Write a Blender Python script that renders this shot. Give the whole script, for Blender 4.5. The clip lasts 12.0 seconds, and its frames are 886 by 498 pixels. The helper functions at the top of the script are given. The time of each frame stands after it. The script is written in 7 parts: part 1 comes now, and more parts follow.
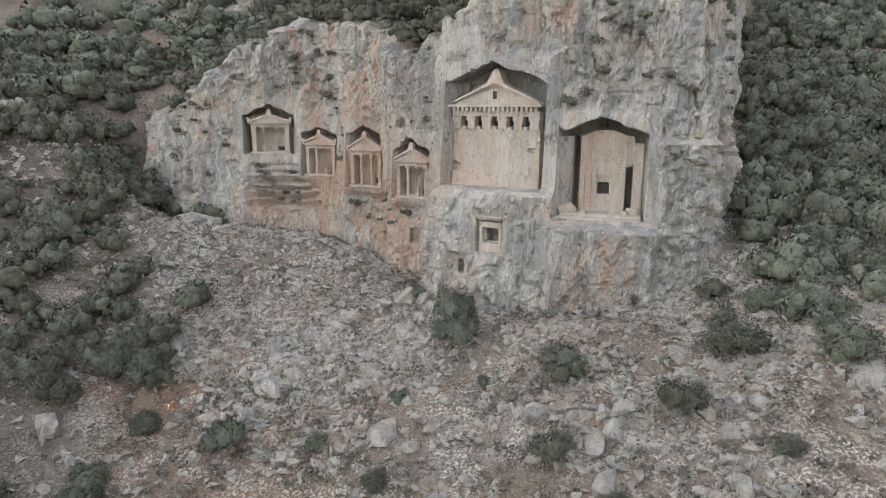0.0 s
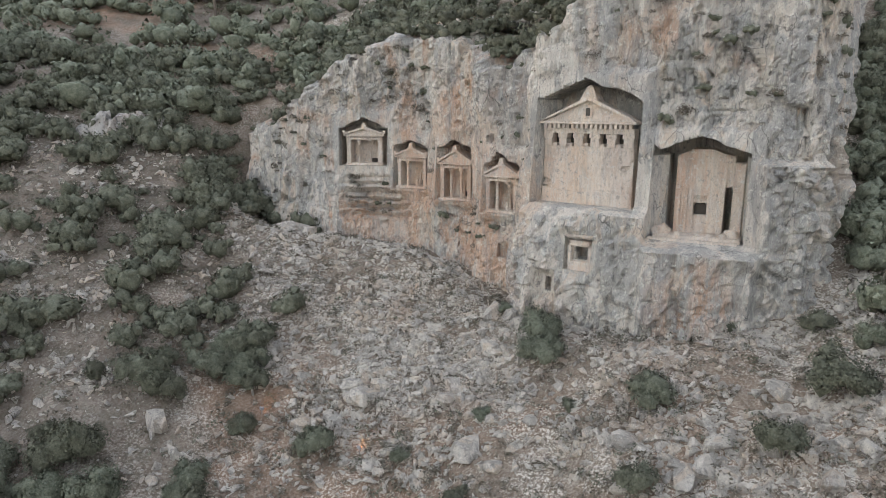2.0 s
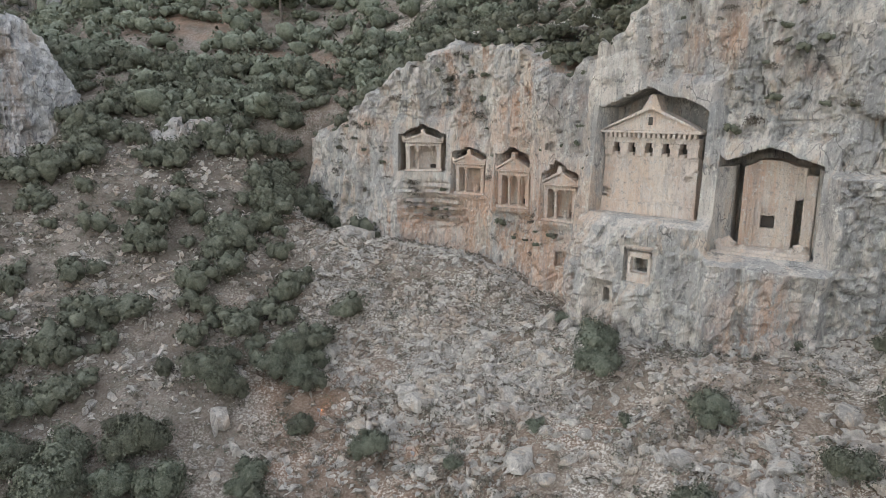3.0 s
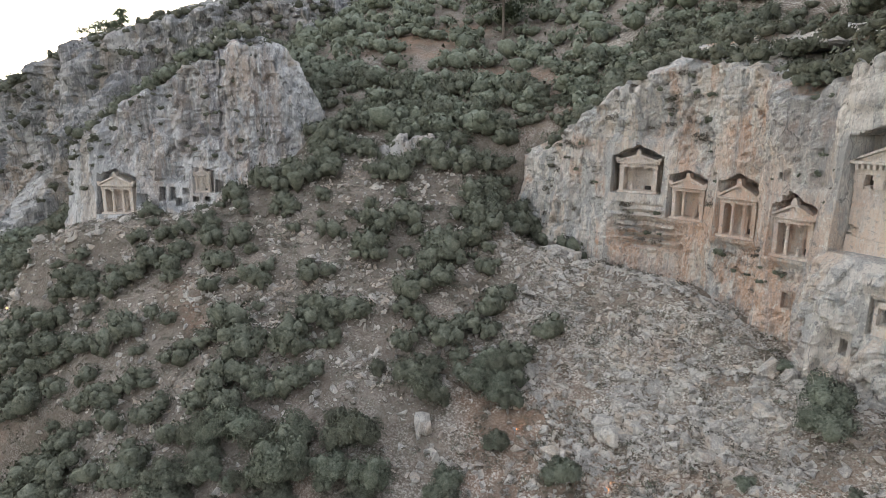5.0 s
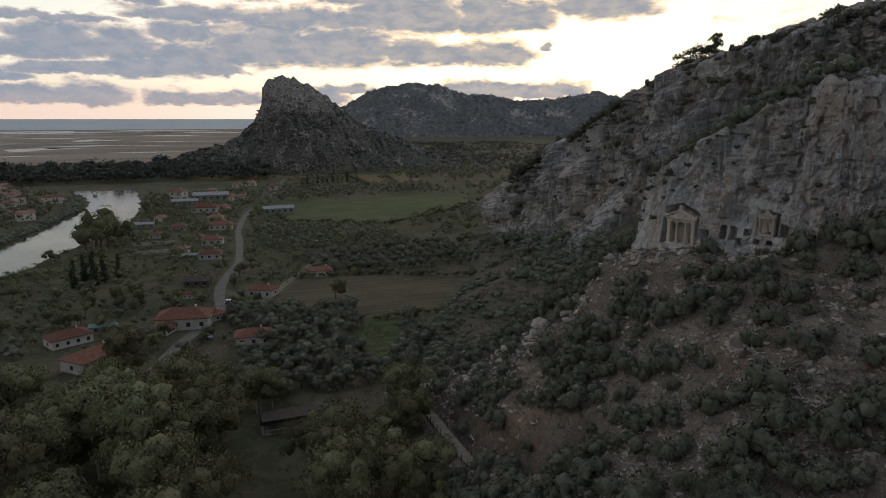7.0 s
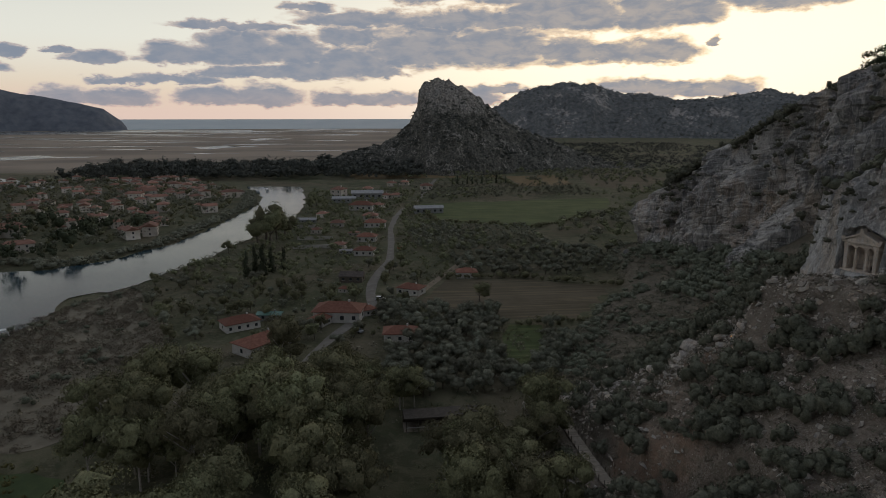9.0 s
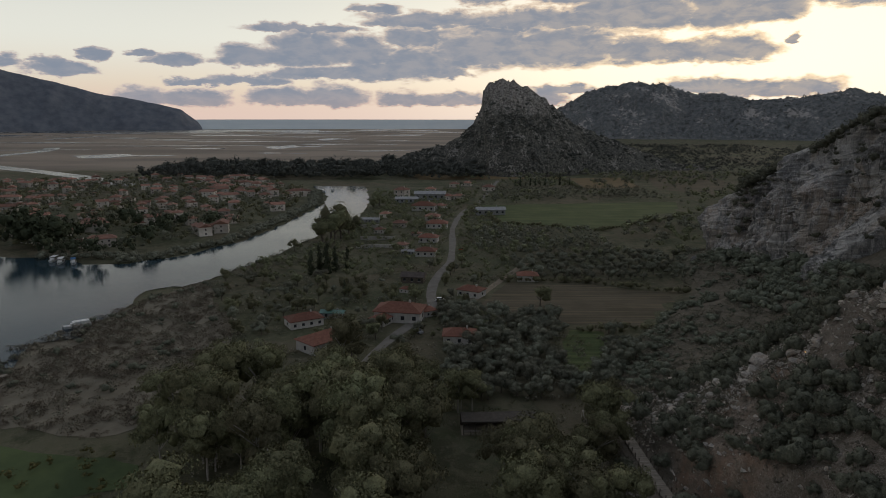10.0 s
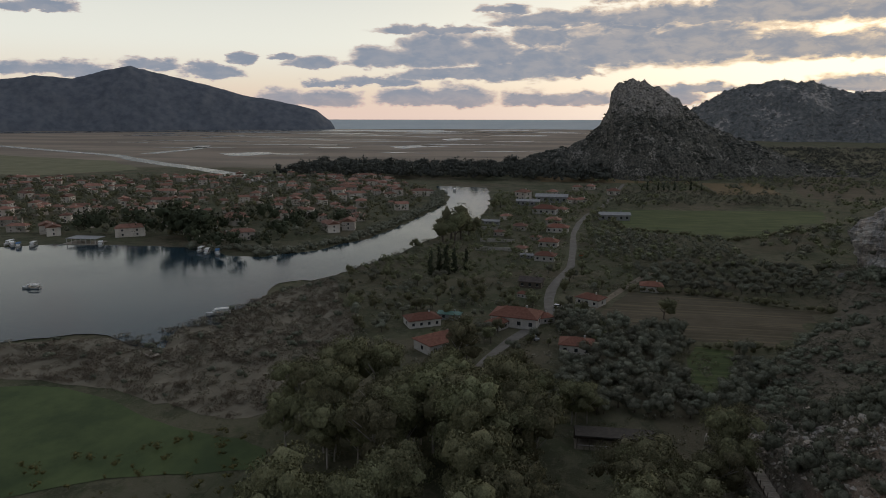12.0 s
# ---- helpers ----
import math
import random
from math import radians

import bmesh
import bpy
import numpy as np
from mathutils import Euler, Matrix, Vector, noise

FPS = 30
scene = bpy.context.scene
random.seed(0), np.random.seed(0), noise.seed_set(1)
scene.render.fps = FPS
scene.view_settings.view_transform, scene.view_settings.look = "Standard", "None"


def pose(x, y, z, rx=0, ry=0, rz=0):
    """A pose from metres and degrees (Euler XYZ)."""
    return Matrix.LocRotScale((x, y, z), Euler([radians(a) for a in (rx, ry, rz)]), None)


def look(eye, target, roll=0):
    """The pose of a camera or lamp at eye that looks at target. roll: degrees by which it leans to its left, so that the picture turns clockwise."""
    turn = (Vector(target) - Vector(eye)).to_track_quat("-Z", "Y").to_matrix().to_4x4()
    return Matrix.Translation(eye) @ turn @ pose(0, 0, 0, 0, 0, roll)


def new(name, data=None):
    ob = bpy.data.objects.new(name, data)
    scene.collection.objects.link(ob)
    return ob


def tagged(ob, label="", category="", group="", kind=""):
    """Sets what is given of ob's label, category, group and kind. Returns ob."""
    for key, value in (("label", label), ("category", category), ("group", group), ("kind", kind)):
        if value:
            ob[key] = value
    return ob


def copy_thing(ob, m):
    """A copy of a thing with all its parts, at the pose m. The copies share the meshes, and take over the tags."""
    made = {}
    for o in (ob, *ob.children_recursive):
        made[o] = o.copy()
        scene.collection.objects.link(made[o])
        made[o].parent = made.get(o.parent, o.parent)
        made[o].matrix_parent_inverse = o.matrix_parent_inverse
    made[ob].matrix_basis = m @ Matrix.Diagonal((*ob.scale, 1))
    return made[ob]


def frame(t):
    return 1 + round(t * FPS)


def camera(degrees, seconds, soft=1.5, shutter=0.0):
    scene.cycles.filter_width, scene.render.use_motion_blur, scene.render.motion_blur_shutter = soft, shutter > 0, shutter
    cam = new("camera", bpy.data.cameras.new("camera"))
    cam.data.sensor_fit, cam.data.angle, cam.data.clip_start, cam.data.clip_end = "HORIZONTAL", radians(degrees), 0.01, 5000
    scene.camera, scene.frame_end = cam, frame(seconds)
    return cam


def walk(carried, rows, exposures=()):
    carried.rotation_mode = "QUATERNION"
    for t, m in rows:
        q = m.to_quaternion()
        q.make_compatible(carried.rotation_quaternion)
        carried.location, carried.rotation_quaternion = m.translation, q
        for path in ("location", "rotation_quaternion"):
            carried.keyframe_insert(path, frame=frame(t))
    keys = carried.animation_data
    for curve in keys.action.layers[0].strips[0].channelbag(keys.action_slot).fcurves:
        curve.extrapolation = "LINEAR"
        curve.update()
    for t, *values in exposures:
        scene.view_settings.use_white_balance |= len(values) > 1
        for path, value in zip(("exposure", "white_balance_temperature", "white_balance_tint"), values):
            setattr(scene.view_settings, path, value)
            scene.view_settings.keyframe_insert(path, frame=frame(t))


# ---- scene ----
# ---------------------------------------------------------------- camera
PATH = [
    (0.0, 0.00, 0.00, 60.00, -7.89, -12.67, 0.06), (0.5, -0.11, -0.01, 60.39, -5.98, -12.65, 0.04),
    (1.0, -0.19, -0.04, 60.79, -4.08, -12.62, 0.07), (1.5, -0.24, -0.06, 61.18, -2.19, -12.57, 0.06),
    (2.0, -0.28, -0.07, 61.58, -0.15, -12.53, 0.03), (2.5, -0.34, -0.10, 62.01, 2.39, -12.54, 0.05),
    (2.7, -0.37, -0.13, 62.20, 3.46, -12.54, 0.04), (4.3, -0.65, -0.33, 63.80, 12.94, -12.54, 0.00),
    (4.5, -0.68, -0.35, 64.03, 15.22, -12.54, 0.00), (5.0, -0.73, -0.41, 64.87, 23.22, -12.36, 0.04),
    (5.5, -0.80, -0.35, 65.98, 33.29, -12.20, 0.12), (6.0, -0.91, -0.20, 67.31, 45.83, -11.95, 0.10),
    (6.5, -1.03, -0.06, 68.59, 59.79, -11.71, 0.02), (7.0, -1.11, 0.03, 69.59, 70.64, -11.51, 0.05),
    (7.2, -1.07, 0.04, 69.86, 73.22, -11.52, 0.04), (8.8, -0.81, 0.11, 71.62, 82.71, -11.55, -0.02),
    (9.0, -0.78, 0.12, 71.85, 83.80, -11.55, -0.03), (9.5, -0.73, 0.13, 72.30, 86.57, -11.53, 0.00),
    (10.0, -0.70, 0.12, 72.66, 89.34, -11.52, 0.04), (10.5, -0.71, 0.12, 73.02, 92.09, -11.51, 0.03),
    (11.0, -0.73, 0.15, 73.39, 94.82, -11.52, 0.05), (11.5, -0.75, 0.17, 73.80, 97.52, -11.52, 0.04),
    (12.0, -0.78, 0.18, 74.23, 100.11, -11.53, 0.09),
]
EXPOSURE = [(0.0, 1.66), (2.5, 1.69), (4.2, 1.74), (5.0, 1.68), (5.5, 1.10), (6.0, 0.72), (6.6, -0.1), (7.2, -0.55), (9.0, -0.74), (12.0, -0.66)]
cam = camera(68.96, 12.0, 0.8)
walk(cam, [(t, pose(x, y, z, 90 + pitch, 0, yaw) @ pose(0, 0, 0, 0, 0, roll)) for t, x, y, z, yaw, pitch, roll in PATH], EXPOSURE)

# ---------------------------------------------------------------- sky and sun
SUN_YAW, SUN_UP = 63.0, 5.0          # degrees left of +y, degrees above the horizon


def link(tree, a, b):
    tree.links.new(a, b)


def math_node(tree, op, a, b=None, c=None, clamp=False):
    n = tree.nodes.new("ShaderNodeMath")
    n.operation, n.use_clamp = op, clamp
    for i, v in enumerate((a, b, c)):
        if v is None:
            continue
        if isinstance(v, (int, float)):
            n.inputs[i].default_value = v
        else:
            tree.links.new(v, n.inputs[i])
    return n.outputs[0]


def mix_node(tree, fac, a, b, blend="MIX"):
    n = tree.nodes.new("ShaderNodeMix")
    n.data_type, n.blend_type = "RGBA", blend
    for sock, v in ((n.inputs[0], fac), (n.inputs[6], a), (n.inputs[7], b)):
        if isinstance(v, (int, float)):
            sock.default_value = v
        elif isinstance(v, tuple):
            sock.default_value = (*v, 1)
        else:
            tree.links.new(v, sock)
    return n.outputs[2]


def noise_node(tree, vec, scale, detail=4, rough=0.55, distort=0.0):
    n = tree.nodes.new("ShaderNodeTexNoise")
    n.inputs["Scale"].default_value, n.inputs["Detail"].default_value = scale, detail
    n.inputs["Roughness"].default_value, n.inputs["Distortion"].default_value = rough, distort
    if vec is not None:
        tree.links.new(vec, n.inputs["Vector"])
    return n.outputs["Fac"]


def step_node(tree, v, lo, hi, to_lo=0.0, to_hi=1.0):
    n = tree.nodes.new("ShaderNodeMapRange")
    n.interpolation_type = "SMOOTHSTEP"
    tree.links.new(v, n.inputs["Value"])
    for key, val in (("From Min", lo), ("From Max", hi), ("To Min", to_lo), ("To Max", to_hi)):
        n.inputs[key].default_value = val
    return n.outputs["Result"]


# cloud banks: bearing, half width, base and top, in degrees
CLOUDS = [(116.8, 0.9, 4.35, 5.15), (113.7, 1.1, 4.66, 5.09), (111.1, 1.9, 3.96, 4.92), (105.3, 2.5, 4.17, 5.65), (100.6, 3.1, 4.14, 6.87), (96.1, 2.4, 4.28, 6.57), (100.8, 4.2, 6.86, 7.53), (95.0, 1.8, 8.5, 9.2),
          (90.6, 5.0, 7.4, 8.64), (91.8, 2.4, 5.95, 7.49), (91.3, 2.9, 3.17, 6.04), (85.8, 4.0, 4.08, 7.58), (79.3, 4.3, 4.1, 7.57), (80.8, 5.3, 7.17, 8.83), (73.6, 4.7, 6.93, 10.4)]
LOW_CLOUDS = [(73.1, 2.4, 4.33, 6.67), (69.3, 1.8, 4.39, 6.0), (66.2, 2.9, 4.37, 6.27), (94.5, 3.1, 3.12, 4.56), (109.9, 2.0, 2.56, 3.19), (105.6, 2.8, 2.66, 3.48), (100.2, 3.6, 3.13, 4.1),
              (113.9, 1.9, 0.9, 2.23), (109.9, 2.5, 0.93, 2.11), (103.1, 2.6, 0.96, 2.36), (98.8, 2.7, 0.98, 2.53), (93.1, 1.8, 0.99, 2.22), (88.9, 2.9, 0.99, 2.08)]
SMALL_CLOUDS = [(79.0, 2.2, 1.99, 2.72), (68.3, 3.1, 1.87, 3.08), (60.7, 2.3, 1.71, 2.96), (64.6, 2.4, 1.6, 2.7), (81.2, 2.2, 1.0, 2.3), (119.9, 1.1, 3.78, 4.36), (119.1, 2.0, 3.06, 3.98), (123.7, 1.9, 3.56, 4.39), (64.4, 3.0, 7.11, 9.51), (61.9, 0.4, 5.48, 6.27),
                (89.6, 2.2, 3.26, 4.38), (67.2, 2.1, 6.72, 10.3), (57.5, 4.0, 8.0, 10.5), (130.2, 3.6, 3.0, 4.0), (131.1, 2.4, 7.4, 8.2), (86.0, 2.0, 9.2, 11.5), (78.0, 3.5, 9.0, 11.5)]


def make_world():
    w = bpy.data.worlds.new("evening_sky")
    scene.world = w
    w.use_nodes = True
    t = w.node_tree
    t.nodes.clear()
    out, bg = t.nodes.new("ShaderNodeOutputWorld"), t.nodes.new("ShaderNodeBackground")
    sky = t.nodes.new("ShaderNodeTexSky")
    sky.sky_type, sky.sun_disc = "NISHITA", False
    sky.sun_elevation, sky.sun_rotation = radians(SUN_UP), radians(-SUN_YAW)
    sky.air_density, sky.dust_density, sky.ozone_density = 1.0, 2.5, 1.0
    co = t.nodes.new("ShaderNodeTexCoord")
    sep = t.nodes.new("ShaderNodeSeparateXYZ")
    link(t, co.outputs["Generated"], sep.inputs[0])
    x, y, z = sep.outputs
    up = math_node(t, "MULTIPLY", math_node(t, "ARCSINE", z), 180 / math.pi)
    yaw = math_node(t, "MULTIPLY", math_node(t, "ARCTAN2", math_node(t, "MULTIPLY", x, -1.0), y), 180 / math.pi)
    comb = t.nodes.new("ShaderNodeCombineXYZ")
    link(t, math_node(t, "MULTIPLY", yaw, 0.42), comb.inputs[0])
    link(t, up, comb.inputs[1])
    big = noise_node(t, comb.outputs[0], 1.15, 8, 0.6, 0.3)
    ragged = math_node(t, "MULTIPLY_ADD", big, 2.0, -1.0)
    # the banks' outlines wander
    yaw_w = math_node(t, "MULTIPLY_ADD", math_node(t, "SUBTRACT", noise_node(t, comb.outputs[0], 1.1, 5, 0.6), 0.5), 2.6, yaw)
    shift = t.nodes.new("ShaderNodeVectorMath")
    shift.operation = "ADD"
    shift.inputs[1].default_value = (31.0, 17.0, 5.0)
    link(t, comb.outputs[0], shift.inputs[0])
    up_w = math_node(t, "MULTIPLY_ADD", math_node(t, "SUBTRACT", noise_node(t, shift.outputs[0], 1.3, 7, 0.6), 0.5), 1.5, up)
    dens = None
    for a, wa, e0, e1 in CLOUDS + LOW_CLOUDS + SMALL_CLOUDS:
        c = e0 + 0.35 * (e1 - e0)
        u = math_node(t, "MULTIPLY", math_node(t, "SUBTRACT", yaw_w, a), 1 / (wa * 1.3))
        v = math_node(t, "MAXIMUM", math_node(t, "MULTIPLY", math_node(t, "SUBTRACT", up_w, c), 1 / (1.22 * (e1 - c))), math_node(t, "MULTIPLY", math_node(t, "SUBTRACT", c, up_w), 1 / (1.15 * (c - e0))))
        q = math_node(t, "SUBTRACT", 1.0, math_node(t, "SQRT", math_node(t, "ADD", math_node(t, "POWER", math_node(t, "ABSOLUTE", u), 3.0), math_node(t, "MULTIPLY", v, v))))
        dens = q if dens is None else math_node(t, "MAXIMUM", dens, q)
    # torn scraps between the banks
    scraps = math_node(t, "MULTIPLY_ADD", noise_node(t, shift.outputs[0], 0.6, 6, 0.58), 3.0, -2.3)
    band = math_node(t, "MULTIPLY", step_node(t, up, 0.5, 2.5), step_node(t, up, 10.0, 7.5))
    dens = math_node(t, "MAXIMUM", dens, math_node(t, "MULTIPLY_ADD", math_node(t, "ADD", scraps, 1.0), band, -1.0))
    # the same broken cloud goes on round the rest of the sky
    comb2 = t.nodes.new("ShaderNodeCombineXYZ")
    link(t, math_node(t, "MULTIPLY", yaw, 0.1), comb2.inputs[0])
    link(t, math_node(t, "MULTIPLY", up, 0.25), comb2.inputs[1])
    rest = math_node(t, "MULTIPLY_ADD", noise_node(t, comb2.outputs[0], 1.0, 3), 2.4, -1.35)
    away = math_node(t, "MAXIMUM", step_node(t, math_node(t, "ABSOLUTE", math_node(t, "SUBTRACT", yaw, 97.0)), 38, 50), step_node(t, up, 10, 14))
    dens = math_node(t, "MAXIMUM", dens, math_node(t, "MULTIPLY_ADD", math_node(t, "SUBTRACT", rest, -1.0), away, -1.0))
    total = math_node(t, "ADD", dens, math_node(t, "MULTIPLY", ragged, 0.62))
    cover = step_node(t, total, -0.14, 0.16)
    thick = step_node(t, math_node(t, "MULTIPLY_ADD", ragged, 0.5, dens), 0.0, 0.42)
    # pale glow round the place where the sun stands behind the cloud
    du = math_node(t, "DIVIDE", math_node(t, "SUBTRACT", yaw, SUN_YAW), 25.0)
    dv = math_node(t, "DIVIDE", math_node(t, "SUBTRACT", up, SUN_UP), 11.0)
    near = math_node(t, "POWER", 2.718, math_node(t, "MULTIPLY", math_node(t, "ADD", math_node(t, "MULTIPLY", du, du), math_node(t, "MULTIPLY", dv, dv)), -1.0))
    low = step_node(t, up, 0.0, 3.0, 1.0, 0.0)
    clear = mix_node(t, 0.78, sky.outputs[0], mix_node(t, step_node(t, up, 5.0, 24.0), mix_node(t, step_node(t, up, 0.5, 6.5), (15.2, 12.4, 9.6), (15.8, 15.8, 14.4)), (5.2, 6.0, 7.2)))
    # dusk gathers on the side away from the sun
    turned = math_node(t, "MULTIPLY", math_node(t, "ARCCOSINE", math_node(t, "MULTIPLY", math_node(t, "COSINE", math_node(t, "MULTIPLY", math_node(t, "SUBTRACT", yaw, SUN_YAW), math.pi / 180)), 0.999)), 180 / math.pi)
    dusk = step_node(t, turned, 70, 150)
    clear = mix_node(t, math_node(t, "MULTIPLY", low, 0.75), clear, (12.4, 9.2, 8.2))
    clear = mix_node(t, near, clear, (20.0, 18.2, 14.6))
    edge = mix_node(t, near, (9.0, 8.0, 7.6), (18.0, 13.5, 8.5))
    edge = mix_node(t, math_node(t, "MULTIPLY", low, 0.8), edge, (12.6, 9.0, 7.4))
    body = mix_node(t, near, (4.0, 4.6, 5.7), (4.7, 4.9, 5.5))
    body = mix_node(t, math_node(t, "MULTIPLY", low, 0.6), body, (7.2, 5.9, 5.7))
    body = mix_node(t, step_node(t, big, 0.36, 0.66, 0.2, 0.0), body, edge)
    cloud = mix_node(t, thick, edge, body)
    whole = mix_node(t, cover, clear, cloud)
    link(t, mix_node(t, math_node(t, "MULTIPLY", dusk, 0.6), whole, (1.6, 1.8, 2.3)), bg.inputs[0])
    bg.inputs[1].default_value = 0.1
    link(t, bg.outputs[0], out.inputs[0])


make_world()
sun = new("sun", bpy.data.lights.new("sun", "SUN"))
sun.data.energy, sun.data.angle, sun.data.color = 0.5, radians(20), (1.0, 0.80, 0.60)
sun.matrix_world = look((0, 0, 0), (math.sin(radians(SUN_YAW)), -math.cos(radians(SUN_YAW)), -math.tan(radians(SUN_UP + 4))))

# ---------------------------------------------------------------- materials


def material(name, rough=0.9, spec=0.2):
    m = bpy.data.materials.new(name)
    m.use_nodes = True
    t = m.node_tree
    b = t.nodes["Principled BSDF"]
    b.inputs["Roughness"].default_value = rough
    b.inputs["Specular IOR Level"].default_value = spec
    return m, t, b


def place(t, scale=(1, 1, 1)):
    g = t.nodes.new("ShaderNodeNewGeometry")
    m = t.nodes.new("ShaderNodeMapping")
    m.inputs["Scale"].default_value = scale
    link(t, g.outputs["Position"], m.inputs["Vector"])
    return m.outputs[0], g


def bump(t, b, height, dist, strength=0.6):
    n = t.nodes.new("ShaderNodeBump")
    n.inputs["Distance"].default_value, n.inputs["Strength"].default_value = dist, strength
    link(t, height, n.inputs["Height"])
    link(t, n.outputs[0], b.inputs["Normal"])


def rock_material(name, pale, grey, rust, rust_amount, streak=1.0, size=1.0, rusty=None, deep=0.42, cracks=0.7):
    """Limestone: patches of pale, tan and grey rock, rust stains, dark and white runs down the face, pits and cracks."""
    m, t, b = material(name, 0.92, 0.15)
    p, g = place(t)
    down, _ = place(t, (1, 1, 0.10))
    tall, _ = place(t, (1, 1, 0.35))
    dark = (grey[0] * deep, grey[1] * deep * 1.02, grey[2] * deep * 1.07)
    white = tuple(min(0.86, c * 1.3) for c in pale)
    tan = (pale[0] * 0.86 + rust[0] * 0.12, pale[1] * 0.76 + rust[1] * 0.18, pale[2] * 0.68 + rust[2] * 0.22)
    mid, fine = noise_node(t, p, 0.5 / size, 7, 0.68), noise_node(t, p, 2.6 / size, 8, 0.75)
    col = mix_node(t, step_node(t, noise_node(t, tall, 0.30 / size, 9, 0.66, 0.6), 0.46, 0.54), pale, grey)
    col = mix_node(t, math_node(t, "MULTIPLY", step_node(t, noise_node(t, tall, 0.21 / size, 9, 0.64, 1.0), 0.53, 0.60), 0.8), col, tan)
    stain = math_node(t, "MULTIPLY", step_node(t, noise_node(t, p, 0.055 / size, 4, 0.55, 1.0), 0.50, 0.66), step_node(t, noise_node(t, down, 0.5, 6, 0.65), 0.42, 0.56))
    if rusty:        # a wide iron stain spreads round this place
        far = t.nodes.new("ShaderNodeVectorMath")
        far.operation = "DISTANCE"
        far.inputs[1].default_value = rusty
        link(t, p, far.inputs[0])
        wide = step_node(t, math_node(t, "MULTIPLY_ADD", mid, 12.0, far.outputs["Value"]), 26, 12)
        stain = math_node(t, "MAXIMUM", stain, math_node(t, "MULTIPLY", wide, step_node(t, noise_node(t, tall, 0.35, 7, 0.68), 0.40, 0.56)))
    col = mix_node(t, math_node(t, "MULTIPLY", stain, rust_amount), col, rust)
    wash, _ = place(t, (1, 1, 0.22))
    col = mix_node(t, math_node(t, "MULTIPLY", step_node(t, noise_node(t, wash, 0.17 / size, 8, 0.66, 0.8), 0.52, 0.60), 0.6 * streak), col, (dark[0] * 1.5, dark[1] * 1.5, dark[2] * 1.58))
    runs = math_node(t, "MAXIMUM", step_node(t, noise_node(t, down, 0.9 / size, 6, 0.68), 0.54, 0.63), math_node(t, "MULTIPLY", step_node(t, noise_node(t, down, 3.2 / size, 6, 0.7), 0.54, 0.64), 0.8))
    col = mix_node(t, math_node(t, "MULTIPLY", runs, 0.55 * streak), col, dark)
    lime, _ = place(t, (1, 1, 0.07))
    col = mix_node(t, math_node(t, "MULTIPLY", step_node(t, noise_node(t, lime, 1.7 / size, 7, 0.68, 0.4), 0.54, 0.62), 0.5 * streak), col, white)
    col = mix_node(t, math_node(t, "MULTIPLY", step_node(t, noise_node(t, p, 1.5 / size, 8, 0.75, 0.4), 0.56, 0.62), 0.6), col, white)
    col = mix_node(t, math_node(t, "MULTIPLY", step_node(t, noise_node(t, p, 1.1 / size, 9, 0.76), 0.56, 0.62), 0.65), col, dark)
    col = mix_node(t, math_node(t, "MULTIPLY", step_node(t, noise_node(t, p, 5.5 / size, 6, 0.72), 0.56, 0.64), 0.55), col, dark)
    if cracks:
        wander = t.nodes.new("ShaderNodeVectorMath")
        wander.operation = "MULTIPLY_ADD"
        wander.inputs[1].default_value = (0.9, 0.9, 0.9)
        soft = t.nodes.new("ShaderNodeTexNoise")
        soft.inputs["Scale"].default_value, soft.inputs["Detail"].default_value = 0.8 / size, 5
        link(t, p, soft.inputs["Vector"])
        link(t, soft.outputs["Color"], wander.inputs[0])
        link(t, tall, wander.inputs[2])
        cell = t.nodes.new("ShaderNodeTexVoronoi")
        cell.feature = "DISTANCE_TO_EDGE"
        cell.inputs["Scale"].default_value = 0.5 / size
        link(t, wander.outputs[0], cell.inputs["Vector"])
        crack = math_node(t, "MULTIPLY", step_node(t, cell.outputs["Distance"], 0.022, 0.0), step_node(t, noise_node(t, p, 0.25 / size, 3), 0.48, 0.6))
        col = mix_node(t, math_node(t, "MULTIPLY", crack, cracks), col, (dark[0] * 0.6, dark[1] * 0.6, dark[2] * 0.6))
    link(t, col, b.inputs["Base Color"])
    sharp = noise_node(t, tall, 6.0 / size, 8, 0.8)
    col = mix_node(t, math_node(t, "MULTIPLY", step_node(t, sharp, 0.56, 0.62), 0.55), col, white)
    col = mix_node(t, math_node(t, "MULTIPLY", step_node(t, sharp, 0.43, 0.37), 0.4), col, dark)
    link(t, col, b.inputs["Base Color"])
    bump(t, b, math_node(t, "ADD", math_node(t, "MULTIPLY", mid, 0.6), math_node(t, "ADD", math_node(t, "MULTIPLY", fine, 0.8), math_node(t, "MULTIPLY", sharp, 0.5))), 0.6 * size**0.5, 1.0)
    return m


CLIFF = rock_material("limestone_cliff", (0.73, 0.675, 0.605), (0.50, 0.485, 0.455), (0.66, 0.43, 0.295), 0.85, 0.6, 1.0, (1, 82, 46))
MIDDLE_CLIFF = rock_material("blue_grey_limestone", (0.66, 0.65, 0.63), (0.46, 0.46, 0.455), (0.46, 0.32, 0.22), 0.5, 1.0, 1.5)
FAR_CLIFF = rock_material("weathered_limestone", (0.55, 0.53, 0.50), (0.28, 0.278, 0.27), (0.48, 0.35, 0.25), 0.45, 1.0, 3.2)
CARVED = rock_material("carved_limestone", (0.86, 0.755, 0.645), (0.74, 0.645, 0.55), (0.72, 0.49, 0.35), 0.8, 0.55, 0.7, (2, 82, 52), 0.55, 0.0)
